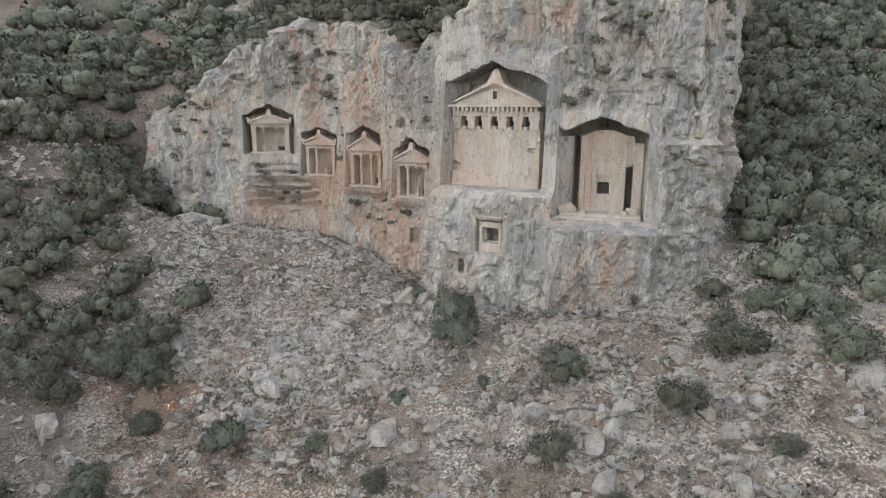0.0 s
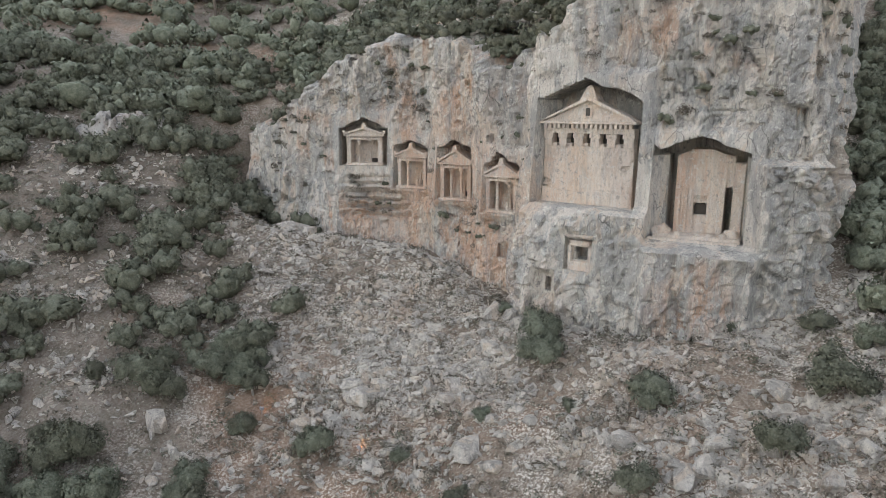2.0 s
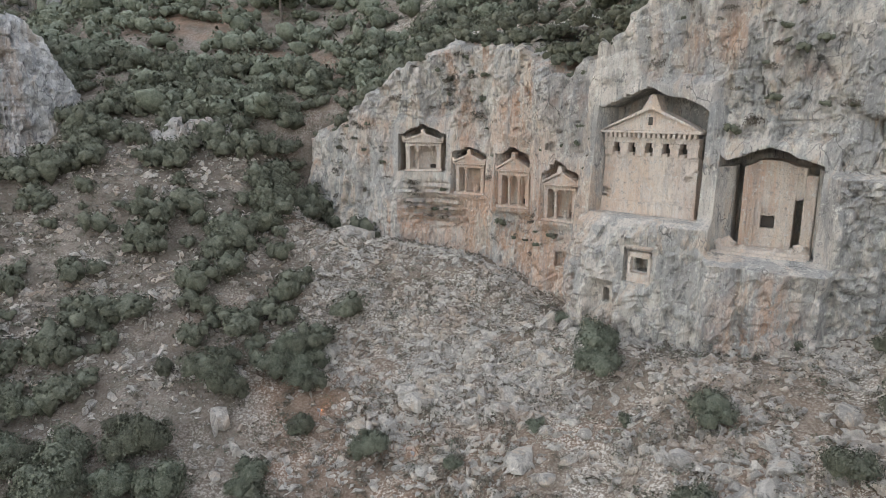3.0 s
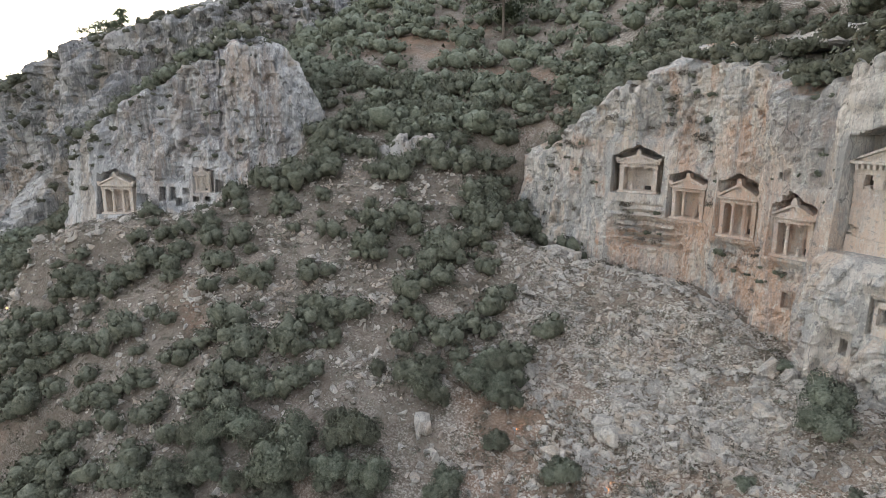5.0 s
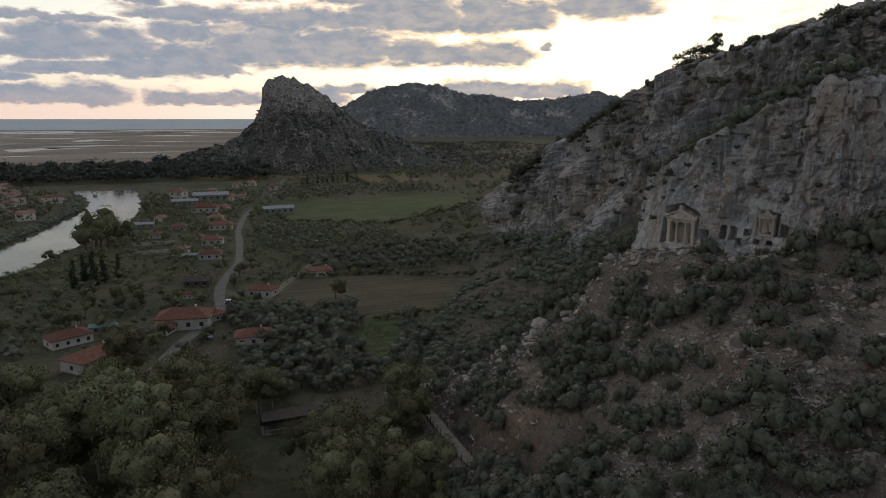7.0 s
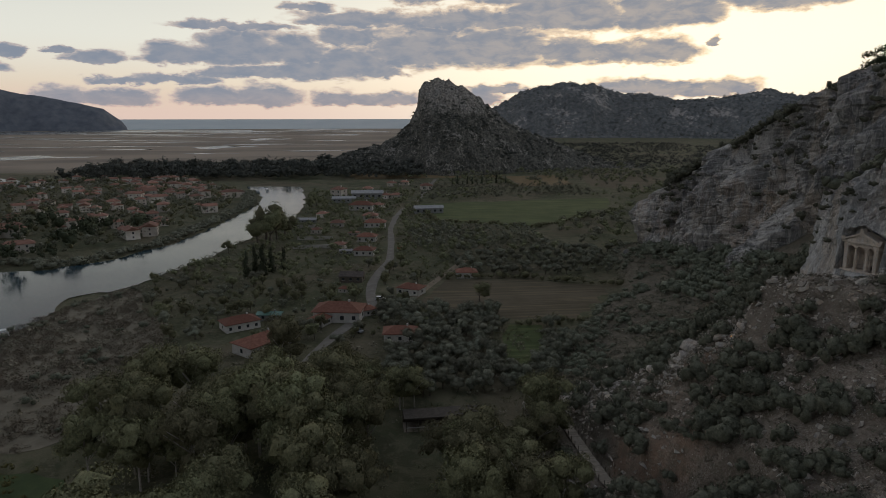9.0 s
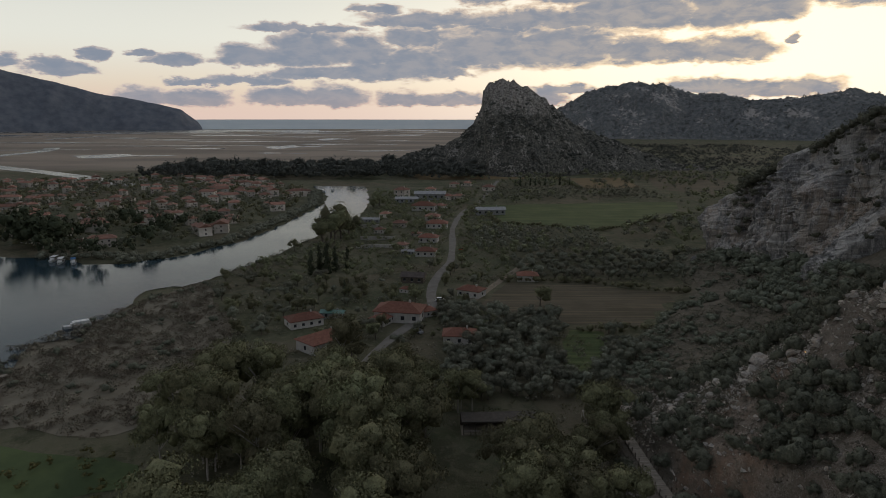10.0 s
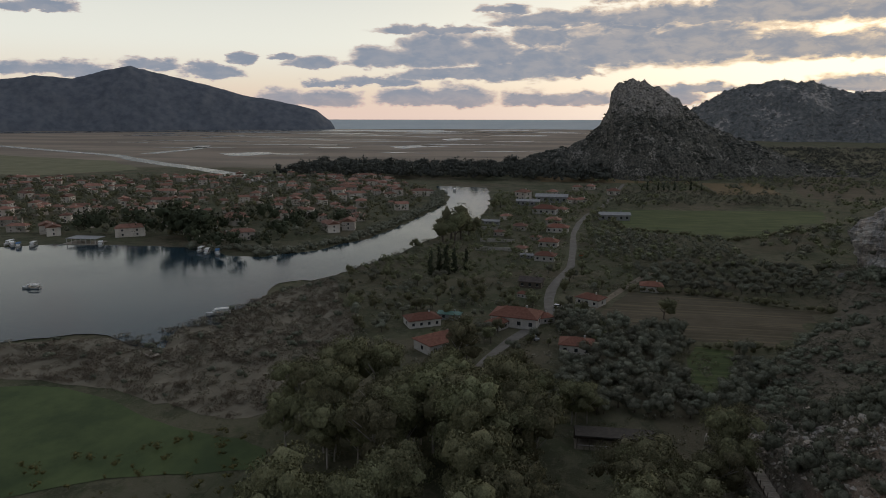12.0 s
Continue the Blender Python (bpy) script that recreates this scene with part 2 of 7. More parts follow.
STONE = rock_material("loose_limestone", (0.65, 0.605, 0.54), (0.43, 0.40, 0.36), (0.44, 0.30, 0.20), 0.5, 0.3, 0.5, None, 0.45, 0.0)


def plain(name, a, b_, scale, rough=0.9, spec=0.2, per_object=0.0, relief=0.0, detail=5):
    """Two tones mixed by a noise at a real size, with some change from object to object."""
    m, t, b = material(name, rough, spec)
    p, g = place(t)
    f = noise_node(t, p, scale, detail, 0.65)
    col = mix_node(t, step_node(t, f, 0.3, 0.7), a, b_)
    if per_object:
        info = t.nodes.new("ShaderNodeObjectInfo")
        hs = t.nodes.new("ShaderNodeHueSaturation")
        link(t, math_node(t, "MULTIPLY_ADD", info.outputs["Random"], per_object, 1 - per_object / 2), hs.inputs["Value"])
        link(t, col, hs.inputs["Color"])
        col = hs.outputs[0]
    link(t, col, b.inputs["Base Color"])
    if relief:
        bump(t, b, f, relief)
    return m


def leaf_material(name, dark, light, per_object=0.4):
    m, t, b = material(name, 0.85, 0.08)
    info, geo = t.nodes.new("ShaderNodeObjectInfo"), t.nodes.new("ShaderNodeNewGeometry")
    p, _ = place(t)
    f = math_node(t, "ADD", math_node(t, "MULTIPLY", geo.outputs["Random Per Island"], 0.3), math_node(t, "MULTIPLY", info.outputs["Random"], 0.15))
    f = math_node(t, "ADD", f, math_node(t, "MULTIPLY", step_node(t, noise_node(t, p, 0.13, 4, 0.6), 0.32, 0.68), 0.2))
    spray = noise_node(t, p, 5.5, 4, 0.72)
    f = math_node(t, "ADD", f, math_node(t, "MULTIPLY_ADD", step_node(t, spray, 0.38, 0.62), 0.5, -0.1))
    # coarser noise paints shaded gaps between leaf clumps into the colour
    f = math_node(t, "ADD", f, math_node(t, "MULTIPLY_ADD", step_node(t, noise_node(t, p, 1.5, 3, 0.6), 0.34, 0.66), 0.6, -0.3), clamp=True)
    bump(t, b, spray, 0.25, 0.6)
    col = mix_node(t, f, dark, light)
    hs = t.nodes.new("ShaderNodeHueSaturation")
    link(t, math_node(t, "MULTIPLY_ADD", info.outputs["Random"], per_object, 1 - per_object / 2), hs.inputs["Value"])
    link(t, math_node(t, "MULTIPLY_ADD", info.outputs["Random"], 0.05, 0.475), hs.inputs["Hue"])
    link(t, col, hs.inputs["Color"])
    link(t, hs.outputs[0], b.inputs["Base Color"])
    return m


LEAF = leaf_material("maquis_leaves", (0.094, 0.101, 0.073), (0.205, 0.214, 0.162))
OLIVE = leaf_material("olive_leaves", (0.122, 0.127, 0.094), (0.245, 0.25, 0.19))
BROAD = leaf_material("broad_leaves", (0.108, 0.112, 0.064), (0.235, 0.235, 0.138))
GUM_LEAF = leaf_material("gum_leaves", (0.124, 0.126, 0.070), (0.272, 0.266, 0.152))
PINE = leaf_material("pine_needles", (0.044, 0.054, 0.035), (0.092, 0.105, 0.064))
DRY = leaf_material("dry_twigs", (0.15, 0.135, 0.105), (0.27, 0.248, 0.198))
LIME = leaf_material("yellow_green_leaves", (0.085, 0.083, 0.036), (0.19, 0.17, 0.07))
REED = leaf_material("dry_reeds", (0.165, 0.145, 0.105), (0.315, 0.285, 0.215))
# leaf tones shifted towards blue-grey, a painted haze for far woods
FAR_HAZE_LEAF = leaf_material("far_haze_leaves", (0.062, 0.069, 0.062), (0.13, 0.137, 0.122))
BARK = plain("bark", (0.09, 0.075, 0.06), (0.18, 0.155, 0.13), 4.0)
PALE_BARK = plain("pale_bark", (0.30, 0.27, 0.24), (0.44, 0.41, 0.37), 3.0)
ROOF = plain("roof_tiles", (0.155, 0.07, 0.05), (0.235, 0.11, 0.078), 1.3, 0.85, 0.2, 0.5)
PLASTER = plain("white_plaster", (0.50, 0.48, 0.45), (0.62, 0.60, 0.565), 0.8, 0.9, 0.2, 0.25)
GLASS = plain("dark_window_glass", (0.03, 0.035, 0.04), (0.05, 0.055, 0.06), 0.5, 0.15, 0.5)
# near-black tone that paints shade into openings and under cover
SHADE_DARK = plain("painted_shade", (0.05, 0.045, 0.04), (0.09, 0.08, 0.07), 1.0)
METAL = plain("grey_sheet_metal", (0.24, 0.245, 0.25), (0.34, 0.345, 0.35), 0.6, 0.5, 0.4)
BOAT_WHITE = plain("boat_paint", (0.70, 0.70, 0.69), (0.78, 0.78, 0.77), 1.0, 0.4, 0.4)
BOAT_BLUE = plain("blue_canvas", (0.06, 0.16, 0.33), (0.09, 0.22, 0.42), 1.0, 0.8)
ROAD = plain("dusty_road", (0.15, 0.138, 0.12), (0.215, 0.20, 0.178), 0.25)
TRACK = plain("earth_track", (0.20, 0.165, 0.12), (0.27, 0.225, 0.17), 0.3)
BOARDS = plain("boardwalk_timber", (0.30, 0.26, 0.21), (0.40, 0.355, 0.30), 1.5, per_object=0.4)


def ground_material():
    """Stony red-brown soil on the hill, grass and scrub on the plain, brown reed marsh far out."""
    m, t, b = material("hill_and_plain_ground", 0.95, 0.1)
    p, g = place(t)
    sep = t.nodes.new("ShaderNodeSeparateXYZ")
    link(t, g.outputs["Position"], sep.inputs[0])
    fine, mid, big = noise_node(t, p, 2.2, 6, 0.7), noise_node(t, p, 0.22, 5, 0.62), noise_node(t, p, 0.03, 4, 0.6)
    soil = mix_node(t, step_node(t, mid, 0.38, 0.62), (0.138, 0.112, 0.089), (0.225, 0.19, 0.157))
    rubble = math_node(t, "MULTIPLY", step_node(t, math_node(t, "MULTIPLY_ADD", mid, 30.0, sep.outputs[0]), -22, 6), 1.0)
    soil = mix_node(t, math_node(t, "MULTIPLY", step_node(t, fine, 0.45, 0.62), math_node(t, "MULTIPLY_ADD", rubble, 0.75, 0.18)), soil, (0.40, 0.375, 0.335))
    soil = mix_node(t, math_node(t, "MULTIPLY", rubble, 0.45), soil, (0.25, 0.205, 0.16))
    soil = mix_node(t, math_node(t, "MULTIPLY", step_node(t, big, 0.52, 0.68), 0.55), soil, (0.27, 0.15, 0.09))
    soil = mix_node(t, math_node(t, "MULTIPLY", step_node(t, noise_node(t, p, 0.6, 5, 0.7), 0.47, 0.6), math_node(t, "MULTIPLY_ADD", rubble, -0.2, 0.5)), soil, (0.115, 0.108, 0.08))
    grit = noise_node(t, p, 4.2, 6, 0.72)
    heap = step_node(t, noise_node(t, p, 0.16, 6, 0.66, 0.8), 0.43, 0.57)
    soil = mix_node(t, math_node(t, "MULTIPLY", math_node(t, "MULTIPLY", rubble, 0.6), math_node(t, "SUBTRACT", 1.0, heap)), soil, (0.17, 0.13, 0.098))
    soil = mix_node(t, math_node(t, "MULTIPLY", math_node(t, "MULTIPLY_ADD", heap, 0.8, 0.2), math_node(t, "MULTIPLY", step_node(t, grit, 0.50, 0.57), math_node(t, "MULTIPLY_ADD", rubble, 0.62, 0.25))), soil, (0.64, 0.595, 0.525))
    soil = mix_node(t, math_node(t, "MULTIPLY", step_node(t, grit, 0.46, 0.38), 0.6), soil, (0.085, 0.07, 0.055))
    grass = mix_node(t, step_node(t, big, 0.36, 0.6), (0.088, 0.096, 0.056), (0.135, 0.128, 0.084))
    grass = mix_node(t, math_node(t, "MULTIPLY", step_node(t, mid, 0.5, 0.7), 0.7), grass, (0.07, 0.086, 0.045))
    grass = mix_node(t, math_node(t, "MULTIPLY", step_node(t, noise_node(t, p, 0.012, 3, 0.5), 0.5, 0.6), 0.6), grass, (0.135, 0.112, 0.08))
    grass = mix_node(t, math_node(t, "MULTIPLY", step_node(t, noise_node(t, p, 0.07, 6, 0.7, 0.5), 0.5, 0.57), 0.6), grass, (0.055, 0.062, 0.036))
    grass = mix_node(t, math_node(t, "MULTIPLY", step_node(t, noise_node(t, p, 0.4, 6, 0.7), 0.52, 0.6), 0.5), grass, (0.16, 0.142, 0.10))
    wide, _ = place(t, (1.0, 0.3, 1))
    marsh = mix_node(t, step_node(t, noise_node(t, wide, 0.006, 5, 0.6), 0.4, 0.6), (0.33, 0.275, 0.22), (0.23, 0.195, 0.16))
    out_there = step_node(t, math_node(t, "ADD", sep.outputs[0], math_node(t, "MULTIPLY", noise_node(t, p, 0.005), 300.0)), -700, -850)
    out_there = math_node(t, "MULTIPLY", out_there, step_node(t, sep.outputs[1], 260, 120))
    flat = mix_node(t, out_there, grass, marsh)
    soil = mix_node(t, math_node(t, "MULTIPLY", step_node(t, math_node(t, "MULTIPLY_ADD", mid, 40.0, sep.outputs[0]), -85, -125), 0.7), soil, mix_node(t, step_node(t, noise_node(t, p, 0.5, 6, 0.7), 0.42, 0.58), (0.082, 0.078, 0.056), (0.15, 0.132, 0.10)))
    hill = step_node(t, math_node(t, "ADD", sep.outputs[2], math_node(t, "MULTIPLY", mid, 3.0)), 2.0, 5.5)
    link(t, mix_node(t, hill, flat, soil), b.inputs["Base Color"])
    bump(t, b, math_node(t, "ADD", fine, math_node(t, "MULTIPLY", mid, 1.5)), 0.5, 0.7)
    return m


def water_material(name, tint, ripple, calm, rough, gloss):
    m, t, b = material(name, 0.16, gloss)
    p, g = place(t)
    b.inputs["Base Color"].default_value = (*tint, 1)
    link(t, step_node(t, noise_node(t, p, 0.02, 3), 0.3, 0.7, calm, rough), b.inputs["Roughness"])
    b.inputs["IOR"].default_value = 1.33
    bump(t, b, noise_node(t, p, 0.9, 3, 0.6), ripple, 0.25)
    return m


GROUND = ground_material()
WATER = water_material("river_water", (0.024, 0.046, 0.060), 0.09, 0.08, 0.16, 0.22)
POOL = water_material("marsh_water", (0.06, 0.07, 0.075), 0.02, 0.20, 0.34, 0.5)
SEA = plain("sea_water", (0.33, 0.40, 0.44), (0.39, 0.45, 0.48), 0.004, 0.45, 0.25)

# ---------------------------------------------------------------- mesh helpers


def vnoise(x, y, z=0.0, seed=0):
    """Smooth value noise, -1 to 1, on whole arrays."""
    x, y, z = np.broadcast_arrays(np.asarray(x, float), np.asarray(y, float), np.asarray(z, float))
    i, j, k = np.floor(x).astype(np.int64), np.floor(y).astype(np.int64), np.floor(z).astype(np.int64)
    fx, fy, fz = x - i, y - j, z - k
    fx, fy, fz = (f * f * (3 - 2 * f) for f in (fx, fy, fz))

    def h(a, b, c):
        n = (a * 374761393 + b * 668265263 + c * 2147483647 + seed * 974711) & 0xFFFFFFFF
        n = ((n ^ (n >> 13)) * 1274126177) & 0xFFFFFFFF
        return ((n ^ (n >> 16)) & 0xFFFF) / 32767.5 - 1

    out = 0
    for di in (0, 1):
        for dj in (0, 1):
            for dk in (0, 1):
                w = (fx if di else 1 - fx) * (fy if dj else 1 - fy) * (fz if dk else 1 - fz)
                out = out + w * h(i + di, j + dj, k + dk)
    return out


def fbm(x, y, z=0.0, octaves=4, seed=0):
    total, amp, norm = 0, 1.0, 0.0
    for o in range(octaves):
        total = total + amp * vnoise(np.asarray(x) * 2**o, np.asarray(y) * 2**o, np.asarray(z) * 2**o, seed + 17 * o)
        norm += amp
        amp *= 0.5
    return total / norm


def blocks(u, v, seed=0):
    """Broken blocks: for each place the random size of its block, -1 to 1, and how near it is to a joint, 0 at the joint."""
    i, j = np.floor(u).astype(np.int64), np.floor(v).astype(np.int64)
    f1, f2, own = np.full(u.shape, 9.0), np.full(u.shape, 9.0), np.zeros(u.shape)
    for di in (-1, 0, 1):
        for dj in (-1, 0, 1):
            a, b = i + di, j + dj
            n = (a * 73856093 ^ b * 19349663 ^ (seed * 83492791)) & 0xFFFFFFFF
            n = ((n ^ (n >> 15)) * 2246822519) & 0xFFFFFFFF
            n = ((n ^ (n >> 13)) * 3266489917) & 0xFFFFFFFF
            px, py, val = (n & 1023) / 1023, ((n >> 10) & 1023) / 1023, ((n >> 20) & 1023) / 511.5 - 1
            d = np.hypot(a + px - u, b + py - v)
            closer = d < f1
            f2 = np.where(closer, f1, np.minimum(f2, d))
            own, f1 = np.where(closer, val, own), np.where(closer, d, f1)
    return own, np.clip(f2 - f1, 0, 1)


def smooth(v, lo, hi):
    f = np.clip((np.asarray(v, float) - lo) / (hi - lo), 0, 1)
    return f * f * (3 - 2 * f)


def mesh_of(name, verts, faces, mat, shade=False, normals=None):
    """A mesh from arrays: vertices (n, 3) and faces (m, 3 or 4); normals (n, 3) soften the shading of leaf sprays into round crowns."""
    verts, faces = np.asarray(verts, np.float32), np.asarray(faces, np.int32)
    me = bpy.data.meshes.new(name)
    k = faces.shape[1]
    me.vertices.add(len(verts))
    me.vertices.foreach_set("co", verts.ravel())
    me.loops.add(faces.size)
    me.loops.foreach_set("vertex_index", faces.ravel())
    me.polygons.add(len(faces))
    me.polygons.foreach_set("loop_start", np.arange(0, faces.size, k, dtype=np.int32))
    me.polygons.foreach_set("use_smooth", np.full(len(faces), shade or normals is not None))
    me.materials.append(mat)
    me.update(calc_edges=True)
    if normals is not None:
        me.attributes.new("custom_normal", "FLOAT_VECTOR", "POINT").data.foreach_set("vector", np.asarray(normals, np.float32).ravel())
    else:
        me.validate()
    return me


def grid_faces(rows, cols):
    i = np.arange(rows * cols).reshape(rows, cols)
    return np.stack([i[:-1, :-1], i[:-1, 1:], i[1:, 1:], i[1:, :-1]], -1).reshape(-1, 4)


def part(name, bm, mat, parent, label=""):
    me = bpy.data.meshes.new(name)
    bm.to_mesh(me)
    bm.free()
    me.materials.append(mat)
    ob = new(name, me)
    ob.parent = parent
    return tagged(ob, label)


def empty(name, m):
    ob = new(name)
    ob.empty_display_size = 0.2
    ob.matrix_world = m
    return ob


def box(bm, x0, x1, y0, y1, z0, z1, bevel=0.0):
    v = [bm.verts.new((x, y, z)) for z in (z0, z1) for x, y in ((x0, y0), (x1, y0), (x1, y1), (x0, y1))]
    fs = [bm.faces.new([v[k] for k in f]) for f in ((3, 2, 1, 0), (4, 5, 6, 7), (0, 1, 5, 4), (1, 2, 6, 5), (2, 3, 7, 6), (3, 0, 4, 7))]
    if bevel:
        edges = list({e for f in fs for e in f.edges})
        bmesh.ops.bevel(bm, geom=edges, offset=bevel, segments=1, affect="EDGES")
    return bm


def box_part(name, parent, mat, x0, x1, y0, y1, z0, z1, bevel=0.0, label=""):
    return part(name, box(bmesh.new(), x0, x1, y0, y1, z0, z1, bevel), mat, parent, label)


def prism(bm, outline, y0, y1):
    """An outline in x and z, drawn out along y."""
    a = [bm.verts.new((x, y0, z)) for x, z in outline]
    b = [bm.verts.new((x, y1, z)) for x, z in outline]
    bm.faces.new(a)
    bm.faces.new(b[::-1])
    for k in range(len(a)):
        bm.faces.new((a[k - 1], b[k - 1], b[k], a[k]))
    bmesh.ops.recalc_face_normals(bm, faces=bm.faces)
    return bm


def lathe(bm, profile, sides=12, x=0.0, y=0.0):
    """Radius and height pairs, turned about a standing axis."""
    rings = [[bm.verts.new((x + r * math.cos(2 * math.pi * k / sides), y + r * math.sin(2 * math.pi * k / sides), z)) for k in range(sides)] for r, z in profile]
    for a, b in zip(rings, rings[1:]):
        for k in range(sides):
            bm.faces.new((a[k - 1], a[k], b[k], b[k - 1]))
    bm.faces.new(rings[0][::-1])
    bm.faces.new(rings[-1])
    return bm


# ---------------------------------------------------------------- ground
# swells of the hillside: weights of round swells 34 m wide, every 37.5 m along x and 40 m along y
SWELL_X, SWELL_Y = np.arange(-345, 106, 37.5), np.arange(-5, 236, 40.0)
SWELLS = np.array([[0, 0, 0, 0, 1, 4, -1, -10, -2, -8, 3, 2, 9],
                   [0, 0, -1, -3, 0, -2, -3, -6, 19, -4, 28, 8, 10],
                   [-2, -1, -3, -2, 5, -5, 17, 10, 14, -7, 5, 5, 24],
                   [-2, 3, 2, -1, 8, -1, 14, 20, 9, 26, 16, 13, 29],
                   [1, 3, 4, 1, 9, 9, 16, 23, 7, 18, 35, 31, 15],
                   [-4, 0, 19, 16, 15, 18, 17, 25, 33, 23, 23, 20, 6],
                   [-3, 17, 37, 25, 23, 38, 28, 18, 23, 12, 5, 3, 1]], float)
FOOT_X = [-420, -352, -335, -260, -185, -160, -130, -100, -90, -60, -20, 100]
FOOT_Y = [420, 180, 125, 102, 50, 40, 27, 30, 26, 6, -10, -60]


# foot of the near cliff in plan, with the ground's height there
CLIFF_FOOT = np.array([(-27, 94.5, 46), (-22.5, 92.0, 43.6), (-15.5, 91.6, 43.5), (-7.3, 90, 42.3), (-1.9, 87, 41.6), (3.9, 81, 40.5), (8.8, 73, 39.3), (14, 66, 38.3), (20, 61, 38.6), (28.8, 56, 41.5), (35, 55.5, 45), (38.5, 61, 48), (42, 70, 51)])


MIDDLE_FOOT = np.array([(-106, 73.5, 43), (-98, 74.5, 45.6), (-90, 77.5, 46.4), (-83, 80, 47), (-76, 84, 49.5), (-71, 91, 55)])


def foot_of(x, y, line=CLIFF_FOOT):
    """Distance to a cliff's foot line, and the height of the nearest place on it."""
    best, z = np.full(x.shape, 1e9), np.zeros(x.shape)
    for a, b in zip(line[:-1], line[1:]):
        e = b[:2] - a[:2]
        t = np.clip(((x - a[0]) * e[0] + (y - a[1]) * e[1]) / (e @ e), 0, 1)
        d = np.hypot(x - a[0] - e[0] * t, y - a[1] - e[1] * t)
        z = np.where(d < best, a[2] + (b[2] - a[2]) * t, z)
        best = np.minimum(best, d)
    return best, z


def height(x, y):
    """The ground's height: a hill of swells over a level plain."""
    x, y = np.asarray(x, float), np.asarray(y, float)
    shape = np.broadcast(x, y).shape
    x, y = (np.broadcast_to(v, shape).ravel() for v in (x, y))
    cx, cy = np.clip(x, -345, 105), np.clip(y, -5, 235)
    a = np.exp(-((cx[:, None] - SWELL_X) ** 2) / 2312.0)
    b = np.exp(-((cy[:, None] - SWELL_Y) ** 2) / 2312.0)
    g = np.einsum("ni,ij,nj->n", b, SWELLS, a)
    g = np.maximum(g, 0) * smooth(y - np.interp(cx, FOOT_X, FOOT_Y), 0, 14) * smooth(x, -500, -345)
    # the apron of scree under the near cliff
    near, foot = np.full(x.shape, 99.0), np.zeros(x.shape)
    m = (x > -50) & (x < 60) & (y > 35) & (y < 125)
    if m.any():
        d, f = foot_of(x[m], y[m])
        near[m], foot[m] = d, f
    g = g + (foot - g) * smooth(near, 11, 1)
    m = (x > -125) & (x < -55) & (y > 55) & (y < 110)
    if m.any():
        d, f = foot_of(x[m], y[m], MIDDLE_FOOT)
        g[m] = g[m] + (f - g[m]) * smooth(d, 8, 1)
    g = g + (5.5 - g) * smooth(np.abs(y - np.interp(cx, [-135, -115, -98, -80, -60], [40.5, 41.2, 43, 46, 52])), 5.0, 1.2) * smooth(x, -140, -128) * smooth(x, -70, -84)
    rough = smooth(g, 2, 10)
    g = g + rough * (1.1 * fbm(x / 17, y / 17, octaves=3, seed=3) + 0.75 * fbm(x / 4.5, y / 4.5, octaves=3, seed=5))
    return g.reshape(shape)


def graded(lo, hi, step, far_lo, far_hi, growth=1.12):
    mid = list(np.arange(lo, hi + step / 2, step))
    left, right, d = [], [], step
    while (left[-1] if left else lo) > far_lo:
        d *= growth
        left.append((left[-1] if left else lo) - d)
    d = step
    while (right[-1] if right else hi) < far_hi:
        d *= growth
        right.append((right[-1] if right else hi) + d)
    return np.array(left[::-1] + mid + right)


gx, gy = graded(-150, 60, 0.85, -4700, 1500), graded(18, 150, 0.85, -4000, 4000)
GX, GY = np.meshgrid(gx, gy)
ground = new("ground", mesh_of("ground", np.stack([GX, GY, height(GX, GY)], -1).reshape(-1, 3), grid_faces(len(gy), len(gx)), GROUND, True))
tagged(ground, "stony red-brown hillside running down to a scrubby green plain and brown marsh", "ground", kind="structure")


# ---------------------------------------------------------------- cliffs
class Wall:
    """The foot line of a cliff in plan, run from left to right as one faces it."""

    def __init__(self, plan, tops, step, soften=0.8):
        pts = np.array(plan, float)
        seg = np.hypot(*np.diff(pts, axis=0).T)
        self.knots = np.concatenate([[0], np.cumsum(seg)])
        self.pts, self.tops, self.length, self.soften = pts, np.array(tops, float), self.knots[-1], soften
        self.s = np.arange(0, self.length, step)

    def at(self, s):
        s = np.asarray(s, float)
        k = self.soften
        return np.stack([sum(np.interp(s + d * k, self.knots, self.pts[:, a]) for d in (-1, -0.5, 0, 0.5, 1)) / 5 for a in (0, 1)], -1)

    def out(self, s, reach=1.5):
        d = self.at(np.asarray(s) + reach) - self.at(np.asarray(s) - reach)
        d /= np.linalg.norm(d, axis=-1, keepdims=True) + 1e-9
        return np.stack([d[..., 1], -d[..., 0]], -1)

    def find(self, x, y):
        s = np.arange(0, self.length, 0.05)
        return float(s[np.argmin(np.hypot(*(self.at(s) - (x, y)).T))])


